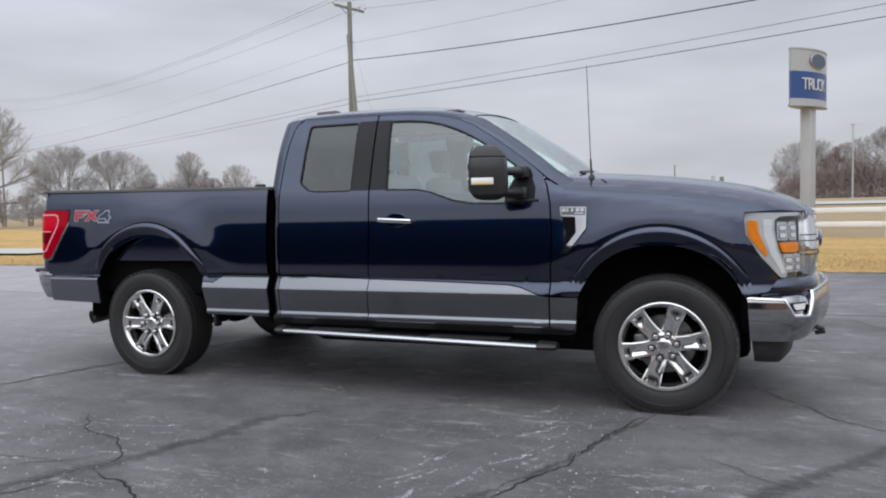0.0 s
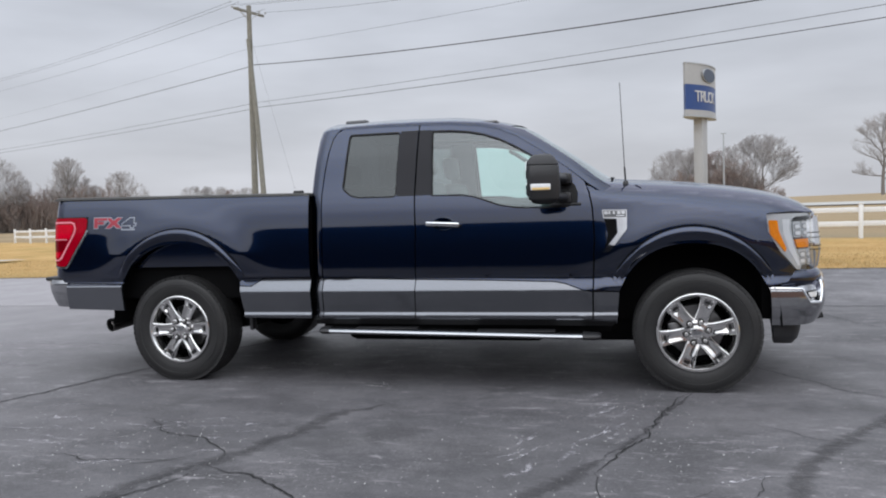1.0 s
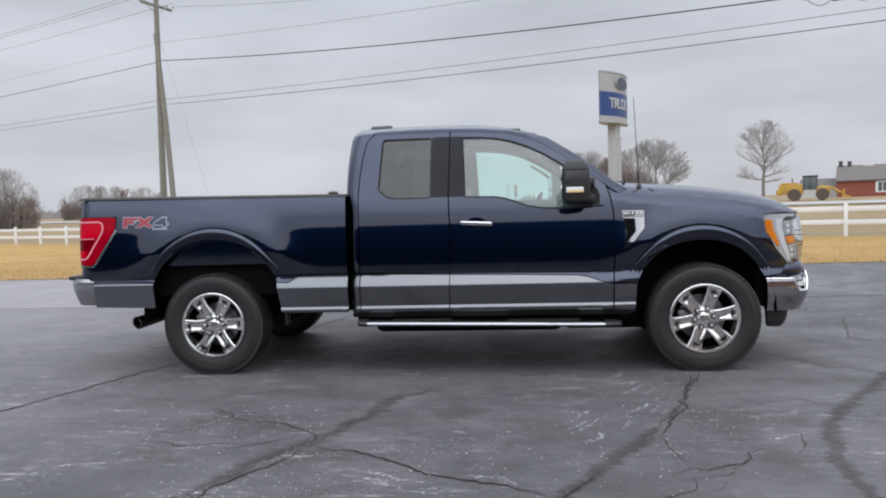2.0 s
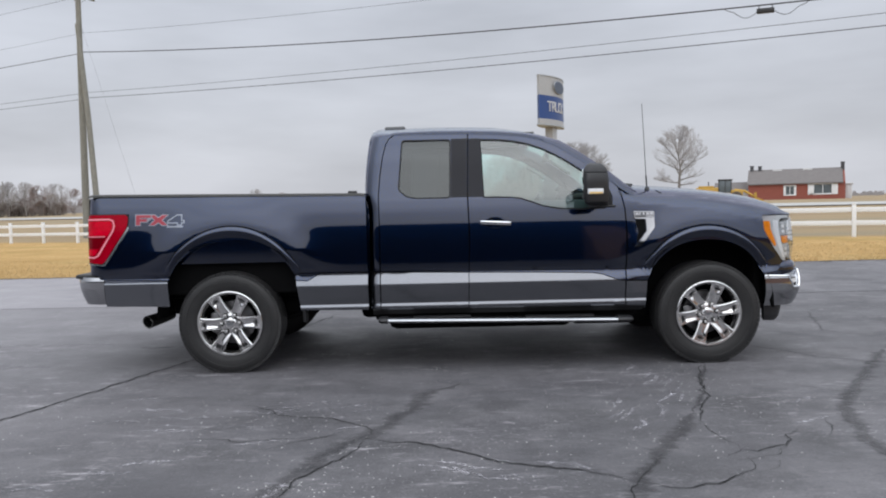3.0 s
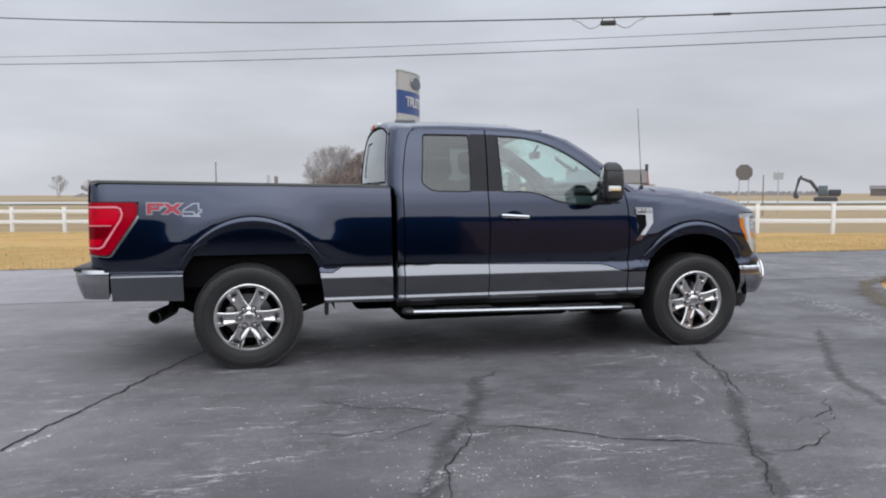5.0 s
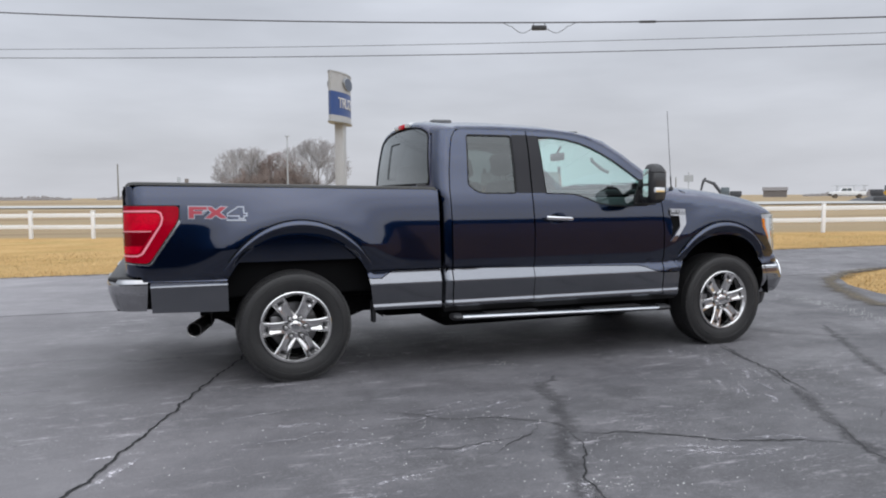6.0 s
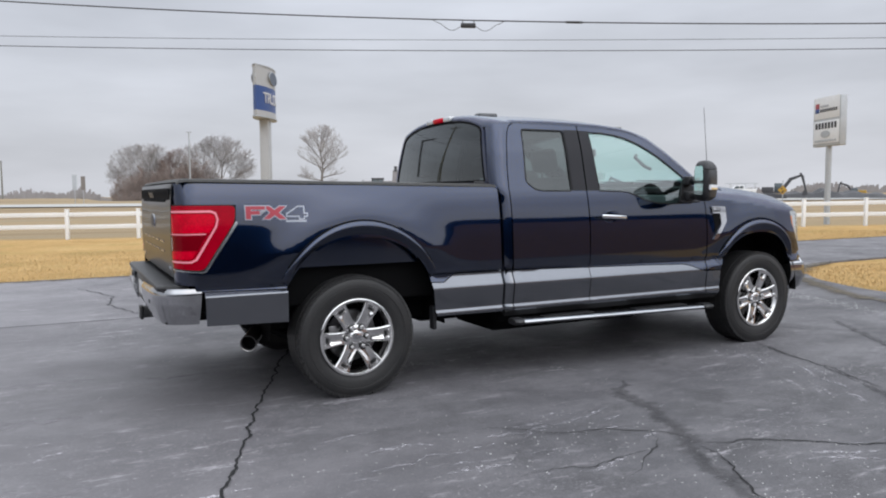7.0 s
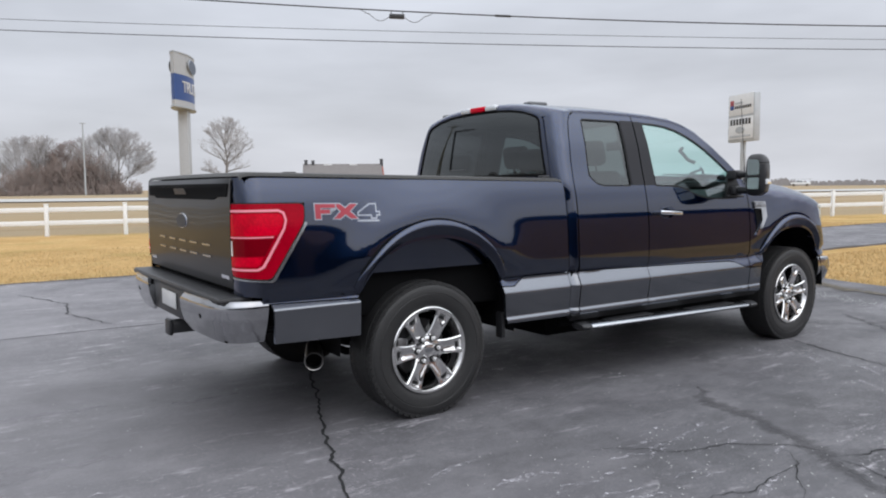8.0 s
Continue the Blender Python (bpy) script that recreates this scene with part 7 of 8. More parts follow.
    F = [(0, 0), (0.28, 0), (0.28, 0.36), (0.78, 0.36), (0.78, 0.62), (0.28, 0.62), (0.28, 0.74), (1.08, 0.74), (1.08, 1.0), (0, 1.0)]
    X = [(0.98, 0), (1.32, 0), (1.62, 0.30), (1.92, 0), (2.28, 0), (1.86, 0.50), (2.28, 1.0), (1.92, 1.0), (1.62, 0.70), (1.34, 1.0), (1.14, 1.0), (1.14, 0.82), (1.38, 0.50)]
    Q = [(2.32, 0.22), (3.04, 0.22), (3.04, 0.0), (3.32, 0.0), (3.32, 0.22), (3.50, 0.22), (3.50, 0.44), (3.32, 0.44), (3.32, 1.0), (2.98, 1.0), (2.32, 0.40)]
    decal("decal_edge", [grown(at(q), 0.0065) for q in (F, X)], M_DECALGREY, 0.0012)
    decal("decal_letter", [at(F), at(X)], M_DECALRED, 0.0022)
    decal("decal_edge", [grown(at(Q), 0.005)], M_DECALGREY, 0.0012)
    decal("decal_letter", [grown(at(Q), -0.0035)], M_NAVY, 0.0022)
    decal("decal_bar", [at([(2.25, -0.24), (3.45, -0.24), (3.45, -0.10), (2.25, -0.10)])], M_DECALGREY, 0.0015)


rear_end()

# ---- truck: wheels, steps, mirrors, cabin ----
def build_wheel():
    w = thing("wheel", (0, 0, 0))
    # tyre: bulged sidewall, shoulder and tread, about the y axis; outer face at minus y
    prof = [(0.236, -0.100), (0.250, -0.112), (0.275, -0.122), (0.300, -0.127), (0.325, -0.128), (0.328, -0.1255), (0.331, -0.128), (0.352, -0.126), (0.372, -0.119), (0.386, -0.108), (0.394, -0.094), (0.397, -0.06),
            (0.398, 0.0), (0.397, 0.06), (0.394, 0.094), (0.386, 0.108), (0.352, 0.126), (0.30, 0.127), (0.236, 0.10)]
    bm = bmesh.new()
    lathe(bm, prof, 96)
    # tread grooves and blocks
    tyre = part("tyre", bm, M_TYRE, w)
    bm = bmesh.new()
    for k in range(60):
        a = 2 * math.pi * k / 60
        for j, y in enumerate((-0.098, -0.052, 0.0, 0.052, 0.098)):
            m = pose(0, 0, 0, 0, math.degrees(a + (j % 2) * 0.05), 0)
            deep = 0.3965 if abs(y) < 0.09 else 0.392
            box(bm, (-0.0185, y - 0.021, deep - 0.012), (0.0185, y + 0.021, deep + 0.002), 0.0, m @ pose(0, 0, 0, 0, 0, 12 if j % 2 else -12))
    for k in range(72):
        a = 2 * math.pi * k / 72
        m = pose(0, 0, 0, 0, math.degrees(a), 0)
        for sgn in (-1, 1):
            box(bm, (-0.0135, sgn * 0.112 - 0.006, 0.372), (0.0135, sgn * 0.112 + 0.006, 0.3845), 0.0, m)
    part("tread", bm, M_TYRE, tyre, smooth=False)
    # rim: barrel and bright lip
    bm = bmesh.new()
    lathe(bm, [(0.246, -0.102), (0.253, -0.114), (0.252, -0.122), (0.247, -0.1255), (0.236, -0.1245), (0.222, -0.106), (0.219, -0.085), (0.212, -0.05), (0.205, 0.06), (0.235, 0.10), (0.205, 0.08), (0.200, -0.04)], 72)
    rim = part("rim", bm, M_WHEEL, w, "chrome six-spoke rim")
    bm = bmesh.new()
    lathe(bm, [(0.0, -0.01), (0.165, -0.01), (0.172, 0.0), (0.165, 0.02), (0.0, 0.02)], 40)
    part("brake_disc", bm, M_DISC, w)
    bm = bmesh.new()
    lathe(bm, [(0.0, 0.03), (0.215, 0.03), (0.215, 0.05), (0.0, 0.05)], 32)
    part("backing_plate", bm, M_DARK, w)
    bm = bmesh.new()
    box(bm, (-0.17, -0.045, -0.075), (-0.09, 0.03, 0.085), 0.02)
    part("brake_caliper", bm, M_DISC, w)
    # one spoke: wide and forked, hollowed along the middle, rising towards the lip
    for k in range(6):
        bm = bmesh.new()
        rows = []
        for r, hw, y, mid in ((0.045, 0.044, -0.090, 0.0), (0.075, 0.044, -0.096, 0.0), (0.094, 0.043, -0.101, 0.002), (0.112, 0.042, -0.105, 0.005), (0.150, 0.0435, -0.110, 0.006), (0.180, 0.047, -0.114, 0.005), (0.186, 0.048, -0.1145, 0.014), (0.214, 0.052, -0.117, 0.013), (0.221, 0.054, -0.119, 0.002), (0.243, 0.060, -0.120, 0.0)):
            row = [bm.verts.new(p) for p in ((-hw, y + 0.045, r), (-hw, y + 0.006, r), (-hw + 0.006, y, r), (-hw * 0.55, y + 0.001, r), (-hw * 0.42, y + mid, r), (hw * 0.42, y + mid, r), (hw * 0.55, y + 0.001, r), (hw - 0.006, y, r), (hw, y + 0.006, r), (hw, y + 0.045, r))]
            rows.append(row)
        for a, b in zip(rows, rows[1:]):
            for q in range(9):
                bm.faces.new((a[q], a[q + 1], b[q + 1], b[q]))
        bmesh.ops.recalc_face_normals(bm, faces=bm.faces[:])
        if sum(f.normal.y for f in bm.faces) > 0:
            bmesh.ops.reverse_faces(bm, faces=bm.faces[:])
        bm.transform(pose(0, 0, 0, 0, 30 + 60 * k, 0))
        part("spoke", bm, M_WHEEL, rim)
        bm = bmesh.new()
        box(bm, (-0.0185, -0.1040, 0.1900), (0.0185, -0.096, 0.2120), 0.002, pose(0, 0, 0, 0, 30 + 60 * k, 0))
        part("spoke_pocket", bm, M_TRIM, rim)
        bm = bmesh.new()
        lathe(bm, [(0.0, -0.034), (0.008, -0.033), (0.0135, -0.025), (0.015, -0.006), (0.015, 0.02)], 12)
        bm.transform(pose(0, 0, 0, 0, 30 + 60 * k, 0) @ Matrix.Translation((0, -0.097, 0.070)))
        part("lug_nut", bm, M_WHEEL, rim)
        bm = bmesh.new()
        lathe(bm, [(0.0, -0.0065), (0.021, -0.0065), (0.022, 0.0), (0.0, 0.0)], 16)
        bm.transform(pose(0, 0, 0, 0, 30 + 60 * k, 0) @ Matrix.Translation((0, -0.0945, 0.070)))
        part("lug_pocket", bm, M_TRIM, rim)
    bm = bmesh.new()
    lathe(bm, [(0.0, -0.108), (0.036, -0.108), (0.041, -0.105), (0.047, -0.097), (0.084, -0.094), (0.092, -0.087), (0.097, -0.065), (0.095, 0.0)], 40)
    part("hub", bm, M_WHEEL, rim)
    bm = bmesh.new()
    lathe(bm, [(0, -0.1085), (1.0, -0.1085), (1.0, -0.110), (0, -0.111)], 28, Matrix.Diagonal((0.030, 1, 0.014, 1)))
    part("hub_badge", bm, M_CHROME_DULL, rim)
    return w


wheel = build_wheel()
wheel.parent = truck
for n_, (x, side, turn) in enumerate(((0.0, -1, -2), (3.693, -1, -11), (0.0, 1, 20), (3.693, 1, 40))):
    m_ = pose(x, side * 0.845, HUB_Z, 0, turn, 0) if side < 0 else pose(x, side * 0.845, HUB_Z, 0, turn, 180)
    if n_ == 0:
        wheel.matrix_basis = m_
    else:
        copy_thing(wheel, m_)


def underside():
    bm = bmesh.new()
    for y in (-0.45, 0.45):
        box(bm, (-0.62, y - 0.05, 0.42), (4.3, y + 0.05, 0.56), 0.01)
        box(bm, (-1.02, y - 0.05, 0.50), (-0.60, y + 0.05, 0.58), 0.01)
    for x in (-0.55, 0.6, 1.6, 2.6, 4.2):
        box(bm, (x - 0.04, -0.45, 0.44), (x + 0.04, 0.45, 0.52), 0.01)
    part("frame_rail", bm, M_DARK, truck)
    bm = bmesh.new()
    box(bm, (1.11, -0.90, 0.50), (3.2, 0.90, 0.60), 0.02)
    part("floor_pan", bm, M_DARK, truck)
    # skid plate, gearbox and tank boxes hang low to block light under the truck
    bm = bmesh.new()
    box(bm, (2.7, -0.55, 0.25), (4.15, 0.55, 0.52), 0.05)
    part("skid_plate", bm, M_DARK, truck)
    bm = bmesh.new()
    box(bm, (1.2, -0.62, 0.25), (2.7, 0.0, 0.52), 0.06)
    part("gearbox", bm, M_DARK, truck)
    bm = bmesh.new()
    box(bm, (-0.90, -0.70, 0.55), (1.1, 0.70, 0.66), 0.04)
    part("spare_tray", bm, M_DARK, truck)
    bm = bmesh.new()
    tube(bm, [(0, -0.74, 0.39), (0, 0.74, 0.39)], 0.045, 12)
    lathe(bm, [(0, -0.16), (0.10, -0.14), (0.15, -0.05), (0.15, 0.05), (0.10, 0.14), (0, 0.16)], 20, pose(0, 0.08, 0.39))
    part("rear_axle", bm, M_DARK, truck)
    bm = bmesh.new()
    tube(bm, [(3.69, -0.74, 0.39), (3.69, 0.74, 0.39)], 0.035, 12)
    part("front_axle", bm, M_DARK, truck)
    bm = bmesh.new()
    tube(bm, [(-0.75, -0.42, 0.55), (-0.35, -0.60, 0.36), (0.0, -0.60, 0.33), (0.4, -0.60, 0.38), (0.75, -0.55, 0.5)], 0.025, 6)
    part("leaf_spring", bm, M_DARK, truck)
    bm = bmesh.new()
    box(bm, (0.9, 0.05, 0.25), (2.7, 0.60, 0.50), 0.05)
    tube(bm, [(0.5, -0.3, 0.46), (1.6, -0.25, 0.42), (2.8, -0.2, 0.44)], 0.04, 10)
    part("fuel_tank", bm, M_DARK, truck)
    # tail pipe, cut square, turned out behind the wheel
    bm = bmesh.new()
    path = [(0.55, -0.10, 0.50), (0.05, -0.08, 0.56), (-0.24, -0.12, 0.53), (-0.44, -0.36, 0.463), (-0.675, -0.862, 0.394)]
    tube(bm, path[:-1], [0.036, 0.036, 0.038, 0.040], 20, caps=False)
    d = (Vector(path[-2]) - Vector(path[-1])).normalized()
    tip = Matrix.Translation(path[-1]) @ (-d).to_track_quat("Y", "Z").to_matrix().to_4x4()
    lathe(bm, [(0.039, -0.262), (0.046, -0.235), (0.051, -0.02), (0.052, 0.0), (0.050, 0.003), (0.045, 0.0), (0.044, -0.10)], 32, tip)
    part("tail_pipe", bm, M_PIPE, truck, "weathered steel tail pipe")
    bm = bmesh.new()
    lathe(bm, [(0.0, -0.09), (0.0435, -0.09), (0.0435, -0.03)], 28, tip)
    part("pipe_bore", bm, M_DARK, truck)
    def sill(bm):
        box(bm, (1.12, -0.86, 0.375), (3.16, -0.80, 0.50), 0.01)
    pair("sill_cover", sill, M_DARK, truck)
    def flap(bm):
        box(bm, (0.560, -0.93, 0.375), (0.590, -0.86, 0.54), 0.012)
    pair("splash_guard", flap, M_BLACK, truck)
    def flap2(bm):
        box(bm, (3.135, -0.90, 0.42), (3.165, -0.72, 0.60), 0.01)
    pair("front_splash_guard", flap2, M_BLACK, truck)
    # running boards: flat oval bar with bright top and black ends
    def bar(bm):
        rows = []
        for x in (1.22, 1.24, 2.0, 2.95, 2.985):
            z = 0.392 - 0.015 * (x - 1.16)
            r = 1.0 if 1.23 < x < 2.96 else 0.9
            rows.append([bm.verts.new((x, -0.985 + 0.068 * r * math.cos(a), z + 0.024 * r * math.sin(a))) for a in [2 * math.pi * k / 20 for k in range(20)]])
        for a, b in zip(rows, rows[1:]):
            for k in range(20):
                bm.faces.new((a[k], a[(k + 1) % 20], b[(k + 1) % 20], b[k]))
        bmesh.ops.recalc_face_normals(bm, faces=bm.faces[:])
    steps = pair("running_board", bar, M_CHROME_DULL, truck, "bright oval running board")
    for ends in ((1.155, 1.19, 1.225), (2.98, 3.03, 3.095)):
        def caps(bm):
            x0, x1, x2 = ends
            z0, z2 = 0.392 - 0.015 * (x0 - 1.16), 0.392 - 0.015 * (x2 - 1.16)
            rows = []
            for x, r, dy in ((x0, 0.75 if x0 < 2 else 1.03, 0), ((x0 + x1) / 2, 1.04, 0), (x2 - 0.02, 1.04 if x0 < 2 else 0.95, 0.0), (x2, 1.03 if x0 < 2 else 0.7, 0)):
                z = z0 + (z2 - z0) * (x - x0) / (x2 - x0)
                rows.append([bm.verts.new((x, -0.985 + 0.068 * r * math.cos(a), z + 0.026 * r * math.sin(a))) for a in [2 * math.pi * k / 20 for k in range(20)]])
            for a, b in zip(rows, rows[1:]):
                for k in range(20):
                    bm.faces.new((a[k], a[(k + 1) % 20], b[(k + 1) % 20], b[k]))
            bm.faces.new(rows[0])
            bm.faces.new(rows[-1])
            bmesh.ops.recalc_face_normals(bm, faces=bm.faces[:])
        pair("end_cap", caps, M_BLACK, steps)
    for x0, x1 in ((1.42, 1.86), (2.28, 2.80)):
        def pads(bm):
            z = 0.392 - 0.015 * ((x0 + x1) / 2 - 1.16)
            box(bm, (x0, -1.03, z + 0.0225), (x1, -0.945, z + 0.029), 0.003)
        pair("tread_pad", pads, M_BLACK, steps)
    for x in (1.5, 2.2, 2.85):
        def brackets(bm):
            z = 0.392 - 0.015 * (x - 1.16)
            box(bm, (x - 0.03, -0.96, z - 0.015), (x + 0.03, -0.55, z + 0.015), 0.005)
            box(bm, (x - 0.03, -0.62, z - 0.015), (x + 0.03, -0.55, 0.52), 0.005)
        pair("board_bracket", brackets, M_DARK, steps)


underside()


def mirrors():
    def shell(bm, rings):
        """Upright shell, deep at the front, open to the rear: rings from the bottom up."""
        t = bmesh.new()
        rows = []
        for z, x0, x1, y0, y1 in rings:
            x0, x1 = 2.785 + (x0 - 2.785) * 0.80, 2.785 + (x1 - 2.785) * 0.80
            cx, cy, hx, hy = (x0 + x1) / 2, (y0 + y1) / 2, (x1 - x0) / 2, (y1 - y0) / 2
            row = []
            for k in range(28):
                a = 2 * math.pi * k / 28
                c, s_ = math.cos(a), math.sin(a)
                x, y = cx + hx * math.copysign(abs(c) ** 0.55, c), cy + hy * math.copysign(abs(s_) ** 0.55, s_)
                if x < cx:
                    x += 0.30 * (y - cy) * (cx - x) / hx
                if y < cy:
                    y += 0.085 * max(0.0, (x - 2.70) / 0.19) * (cy - y) / hy
                row.append(t.verts.new((x, y, z)))
            rows.append(row)
        for a, b in zip(rows, rows[1:]):
            for k in range(28):
                t.faces.new((a[k], a[(k + 1) % 28], b[(k + 1) % 28], b[k]))
        t.faces.new(rows[0][::-1])
        t.faces.new(rows[-1])
        bmesh.ops.recalc_face_normals(t, faces=t.faces[:])
        merge(bm, t)
    def head(bm):
        shell(bm, ((1.232, 2.73, 2.82, -1.26, -1.18), (1.240, 2.70, 2.85, -1.295, -1.15), (1.264, 2.677, 2.885, -1.326, -1.137), (1.31, 2.667, 2.895, -1.336, -1.130), (1.40, 2.665, 2.893, -1.338, -1.130), (1.466, 2.668, 2.886, -1.336, -1.132), (1.471, 2.672, 2.882, -1.332, -1.136)))
    heads = pair("side_mirror", head, M_BLACK, truck, "large black towing mirror")
    def cap(bm):
        shell(bm, ((1.473, 2.673, 2.881, -1.331, -1.137), (1.477, 2.669, 2.885, -1.335, -1.133), (1.500, 2.676, 2.873, -1.328, -1.139), (1.524, 2.692, 2.850, -1.310, -1.150), (1.538, 2.712, 2.826, -1.288, -1.168), (1.543, 2.74, 2.80, -1.26, -1.19)))
    pair("mirror_cap", cap, M_CAP, heads, "satin dark grey mirror cap")
    def face_glass(bm):
        prism(bm, rounded([(-1.295, 1.388), (-1.172, 1.388), (-1.176, 1.500), (-1.288, 1.500)], 0.02), 0, 0.004, Matrix(((0.30, -1, 0, 2.691 + 0.30 * 1.234), (1, 0, 0, 0), (0, 0, 1, 0), (0, 0, 0, 1))))
    pair("mirror_pane", face_glass, M_MIRROR, heads, "mirror glass")
    def low_glass(bm):
        prism(bm, rounded([(-1.290, 1.282), (-1.175, 1.282), (-1.172, 1.368), (-1.295, 1.368)], 0.02), 0, 0.004, Matrix(((0.30, -1, 0, 2.691 + 0.30 * 1.234), (1, 0, 0, 0), (0, 0, 1, 0), (0, 0, 0, 1))))
    pair("spotter_pane", low_glass, M_MIRROR, heads, "wide-angle mirror glass")
    def blink(bm):
        box(bm, (0.0, -0.008, -0.021), (0.125, 0.012, 0.019), 0.006, pose(2.702, -1.334, 1.338, 0, 0, 20))
    pair("mirror_lamp", blink, M_LAMPWHITE, heads, "pale mirror lamp with amber tint")
    def blink2(bm):
        box(bm, (0.006, -0.0095, -0.019), (0.118, 0.0, -0.004), 0.002, pose(2.702, -1.334, 1.338, 0, 0, 20))
    pair("mirror_turn_lamp", blink2, M_AMBERPALE, heads)
    def arms(bm):
        for z in (1.272, 1.395):
            tube(bm, [(2.845, -1.17, z), (2.865, -1.05, z), (2.895, -0.935, z - 0.005)], [0.024, 0.026, 0.030], 10)
            box(bm, (2.838, -0.990, z - 0.036), (2.926, -0.912, z + 0.034), 0.012, seg=2)
        box(bm, (2.78, -0.968, 1.218), (2.985, -0.930, 1.234), 0.006)
    pair("mirror_arm", arms, M_BLACK, heads)


mirrors()


def cabin():
    bm = bmesh.new()
    box(bm, (2.62, -0.86, 0.95), (3.02, 0.86, 1.24), 0.06, seg=3)
    box(bm, (2.56, -0.20, 0.9), (2.72, 0.20, 1.27), 0.03)
    part("dashboard", bm, M_DASH, truck)
    bm = bmesh.new()
    t = bmesh.new()
    ring = []
    for k in range(32):
        a = 2 * math.pi * k / 32
        ring.append(Vector((0, 0.185 * math.cos(a), 0.185 * math.sin(a))))
    tube(t, ring + [ring[0]], 0.016, 8, caps=False)
    box(t, (-0.02, -0.17, -0.02), (0.02, 0.17, 0.02), 0.008)
    box(t, (-0.03, -0.06, -0.17), (0.03, 0.06, 0.05), 0.02)
    t.transform(pose(2.50, 0.40, 1.17, 0, 25, 0))
    merge(bm, t)
    part("steering_wheel", bm, M_TRIM, truck)
    def seat(bm):
        box(bm, (1.95, -0.70, 0.72), (2.42, -0.16, 0.90), 0.06, seg=3)
        box(bm, (-0.075, -0.26, 0.0), (0.075, 0.26, 0.56), 0.06, pose(1.96, -0.43, 0.88, 0, -14, 0), seg=3)
        box(bm, (-0.05, -0.14, 0.60), (0.05, 0.14, 0.79), 0.045, pose(1.96, -0.43, 0.88, 0, -12, 0), seg=3)
        for y in (-0.05, 0.05):
            tube(bm, [(1.845, -0.43 + y, 1.40), (1.82, -0.43 + y, 1.52)], 0.008, 6)
    pair("front_seat", seat, M_SEAT, truck)
    bm = bmesh.new()
    box(bm, (1.30, -0.75, 0.75), (1.62, 0.75, 0.92), 0.05)
    box(bm, (1.18, -0.75, 0.90), (1.30, 0.75, 1.40), 0.05)
    for y in (-0.45, 0.45):
        box(bm, (1.19, y - 0.13, 1.42), (1.27, y + 0.13, 1.58), 0.035)
    part("rear_bench", bm, M_SEAT, truck)
    bm = bmesh.new()
    box(bm, (1.19, -0.68, 1.815), (2.40, 0.68, 1.83), 0.005)
    part("headliner", bm, M_LINER, truck)
    bm = bmesh.new()
    box(bm, (2.57, -0.12, 1.62), (2.60, 0.12, 1.69), 0.012)
    tube(bm, [(2.58, 0, 1.68), (2.62, 0, 1.75)], 0.012, 8)
    part("rear_view_mirror", bm, M_TRIM, truck)
    def trim(bm):
        box(bm, (1.20, -0.90, 0.60), (3.0, -0.87, 1.28), 0.01)
        rows = []
        for z in (1.28, 1.45, 1.62, 1.79):
            y = -(half_width(1.85, z) - 0.03)
            rows.append([bm.verts.new((x, y + dy, z)) for x, dy in ((1.755, 0), (1.945, 0), (1.945, 0.04), (1.755, 0.04))])
        for a, b in zip(rows, rows[1:]):
            for k in range(4):
                bm.faces.new((a[k], a[(k + 1) % 4], b[(k + 1) % 4], b[k]))
        bmesh.ops.recalc_face_normals(bm, faces=bm.faces[:])
    pair("door_trim", trim, M_DASH, truck)
    def grab(bm):
        tube(bm, [(2.50, -0.742, 1.60), (2.53, -0.70, 1.585), (2.63, -0.70, 1.515), (2.66, -0.745, 1.49)], 0.014, 8)
    pair("grab_handle", grab, M_LINER, truck)


cabin()

# ---- cracks, stains, grit and grass ----
M_CRACK = material("crack_shadow", (0.010, 0.010, 0.011), 0.95, vary=0.4, scale=20)
M_SEALER = asphalt_material("tar_stain", 0.066, 0.6)


def feather(m, scale=16, lo=0.58, hi=1.15, top=0.62, mid=0.55, full=1.0):
    """Lets a stain thin out towards its edge, unevenly."""
    n, l = m.node_tree.nodes, m.node_tree.links
    at, t, co, ad, rg, tr, mx = n.new("ShaderNodeAttribute"), n.new("ShaderNodeTexNoise"), n.new("ShaderNodeTexCoord"), n.new("ShaderNodeMath"), n.new("ShaderNodeMapRange"), n.new("ShaderNodeBsdfTransparent"), n.new("ShaderNodeMixShader")
    at.attribute_name = "middle"
    t.inputs["Scale"].default_value, t.inputs["Detail"].default_value, t.inputs["Roughness"].default_value = scale, 6, 0.75
    l.new(co.outputs["Object"], t.inputs["Vector"])
    ad.operation = "MULTIPLY_ADD"
    ad.inputs[1].default_value, ad.inputs[2].default_value = mid, 0.0
    pl = n.new("ShaderNodeMapRange")
    pl.interpolation_type = "SMOOTHSTEP"
    pl.inputs["From Max"].default_value = full
    l.new(at.outputs["Fac"], pl.inputs[0])
    l.new(pl.outputs[0], ad.inputs[0])
    l.new(t.outputs[0], ad.inputs[2])
    rg.inputs["From Min"].default_value, rg.inputs["From Max"].default_value, rg.inputs["To Max"].default_value = lo, hi, top
    l.new(ad.outputs[0], rg.inputs[0])
    l.new(rg.outputs[0], mx.inputs[0])
    l.new(tr.outputs[0], mx.inputs[1])
    l.new(n["Principled BSDF"].outputs[0], mx.inputs[2])
    l.new(mx.outputs[0], n["Material Output"].inputs[0])


feather(M_SEALER)


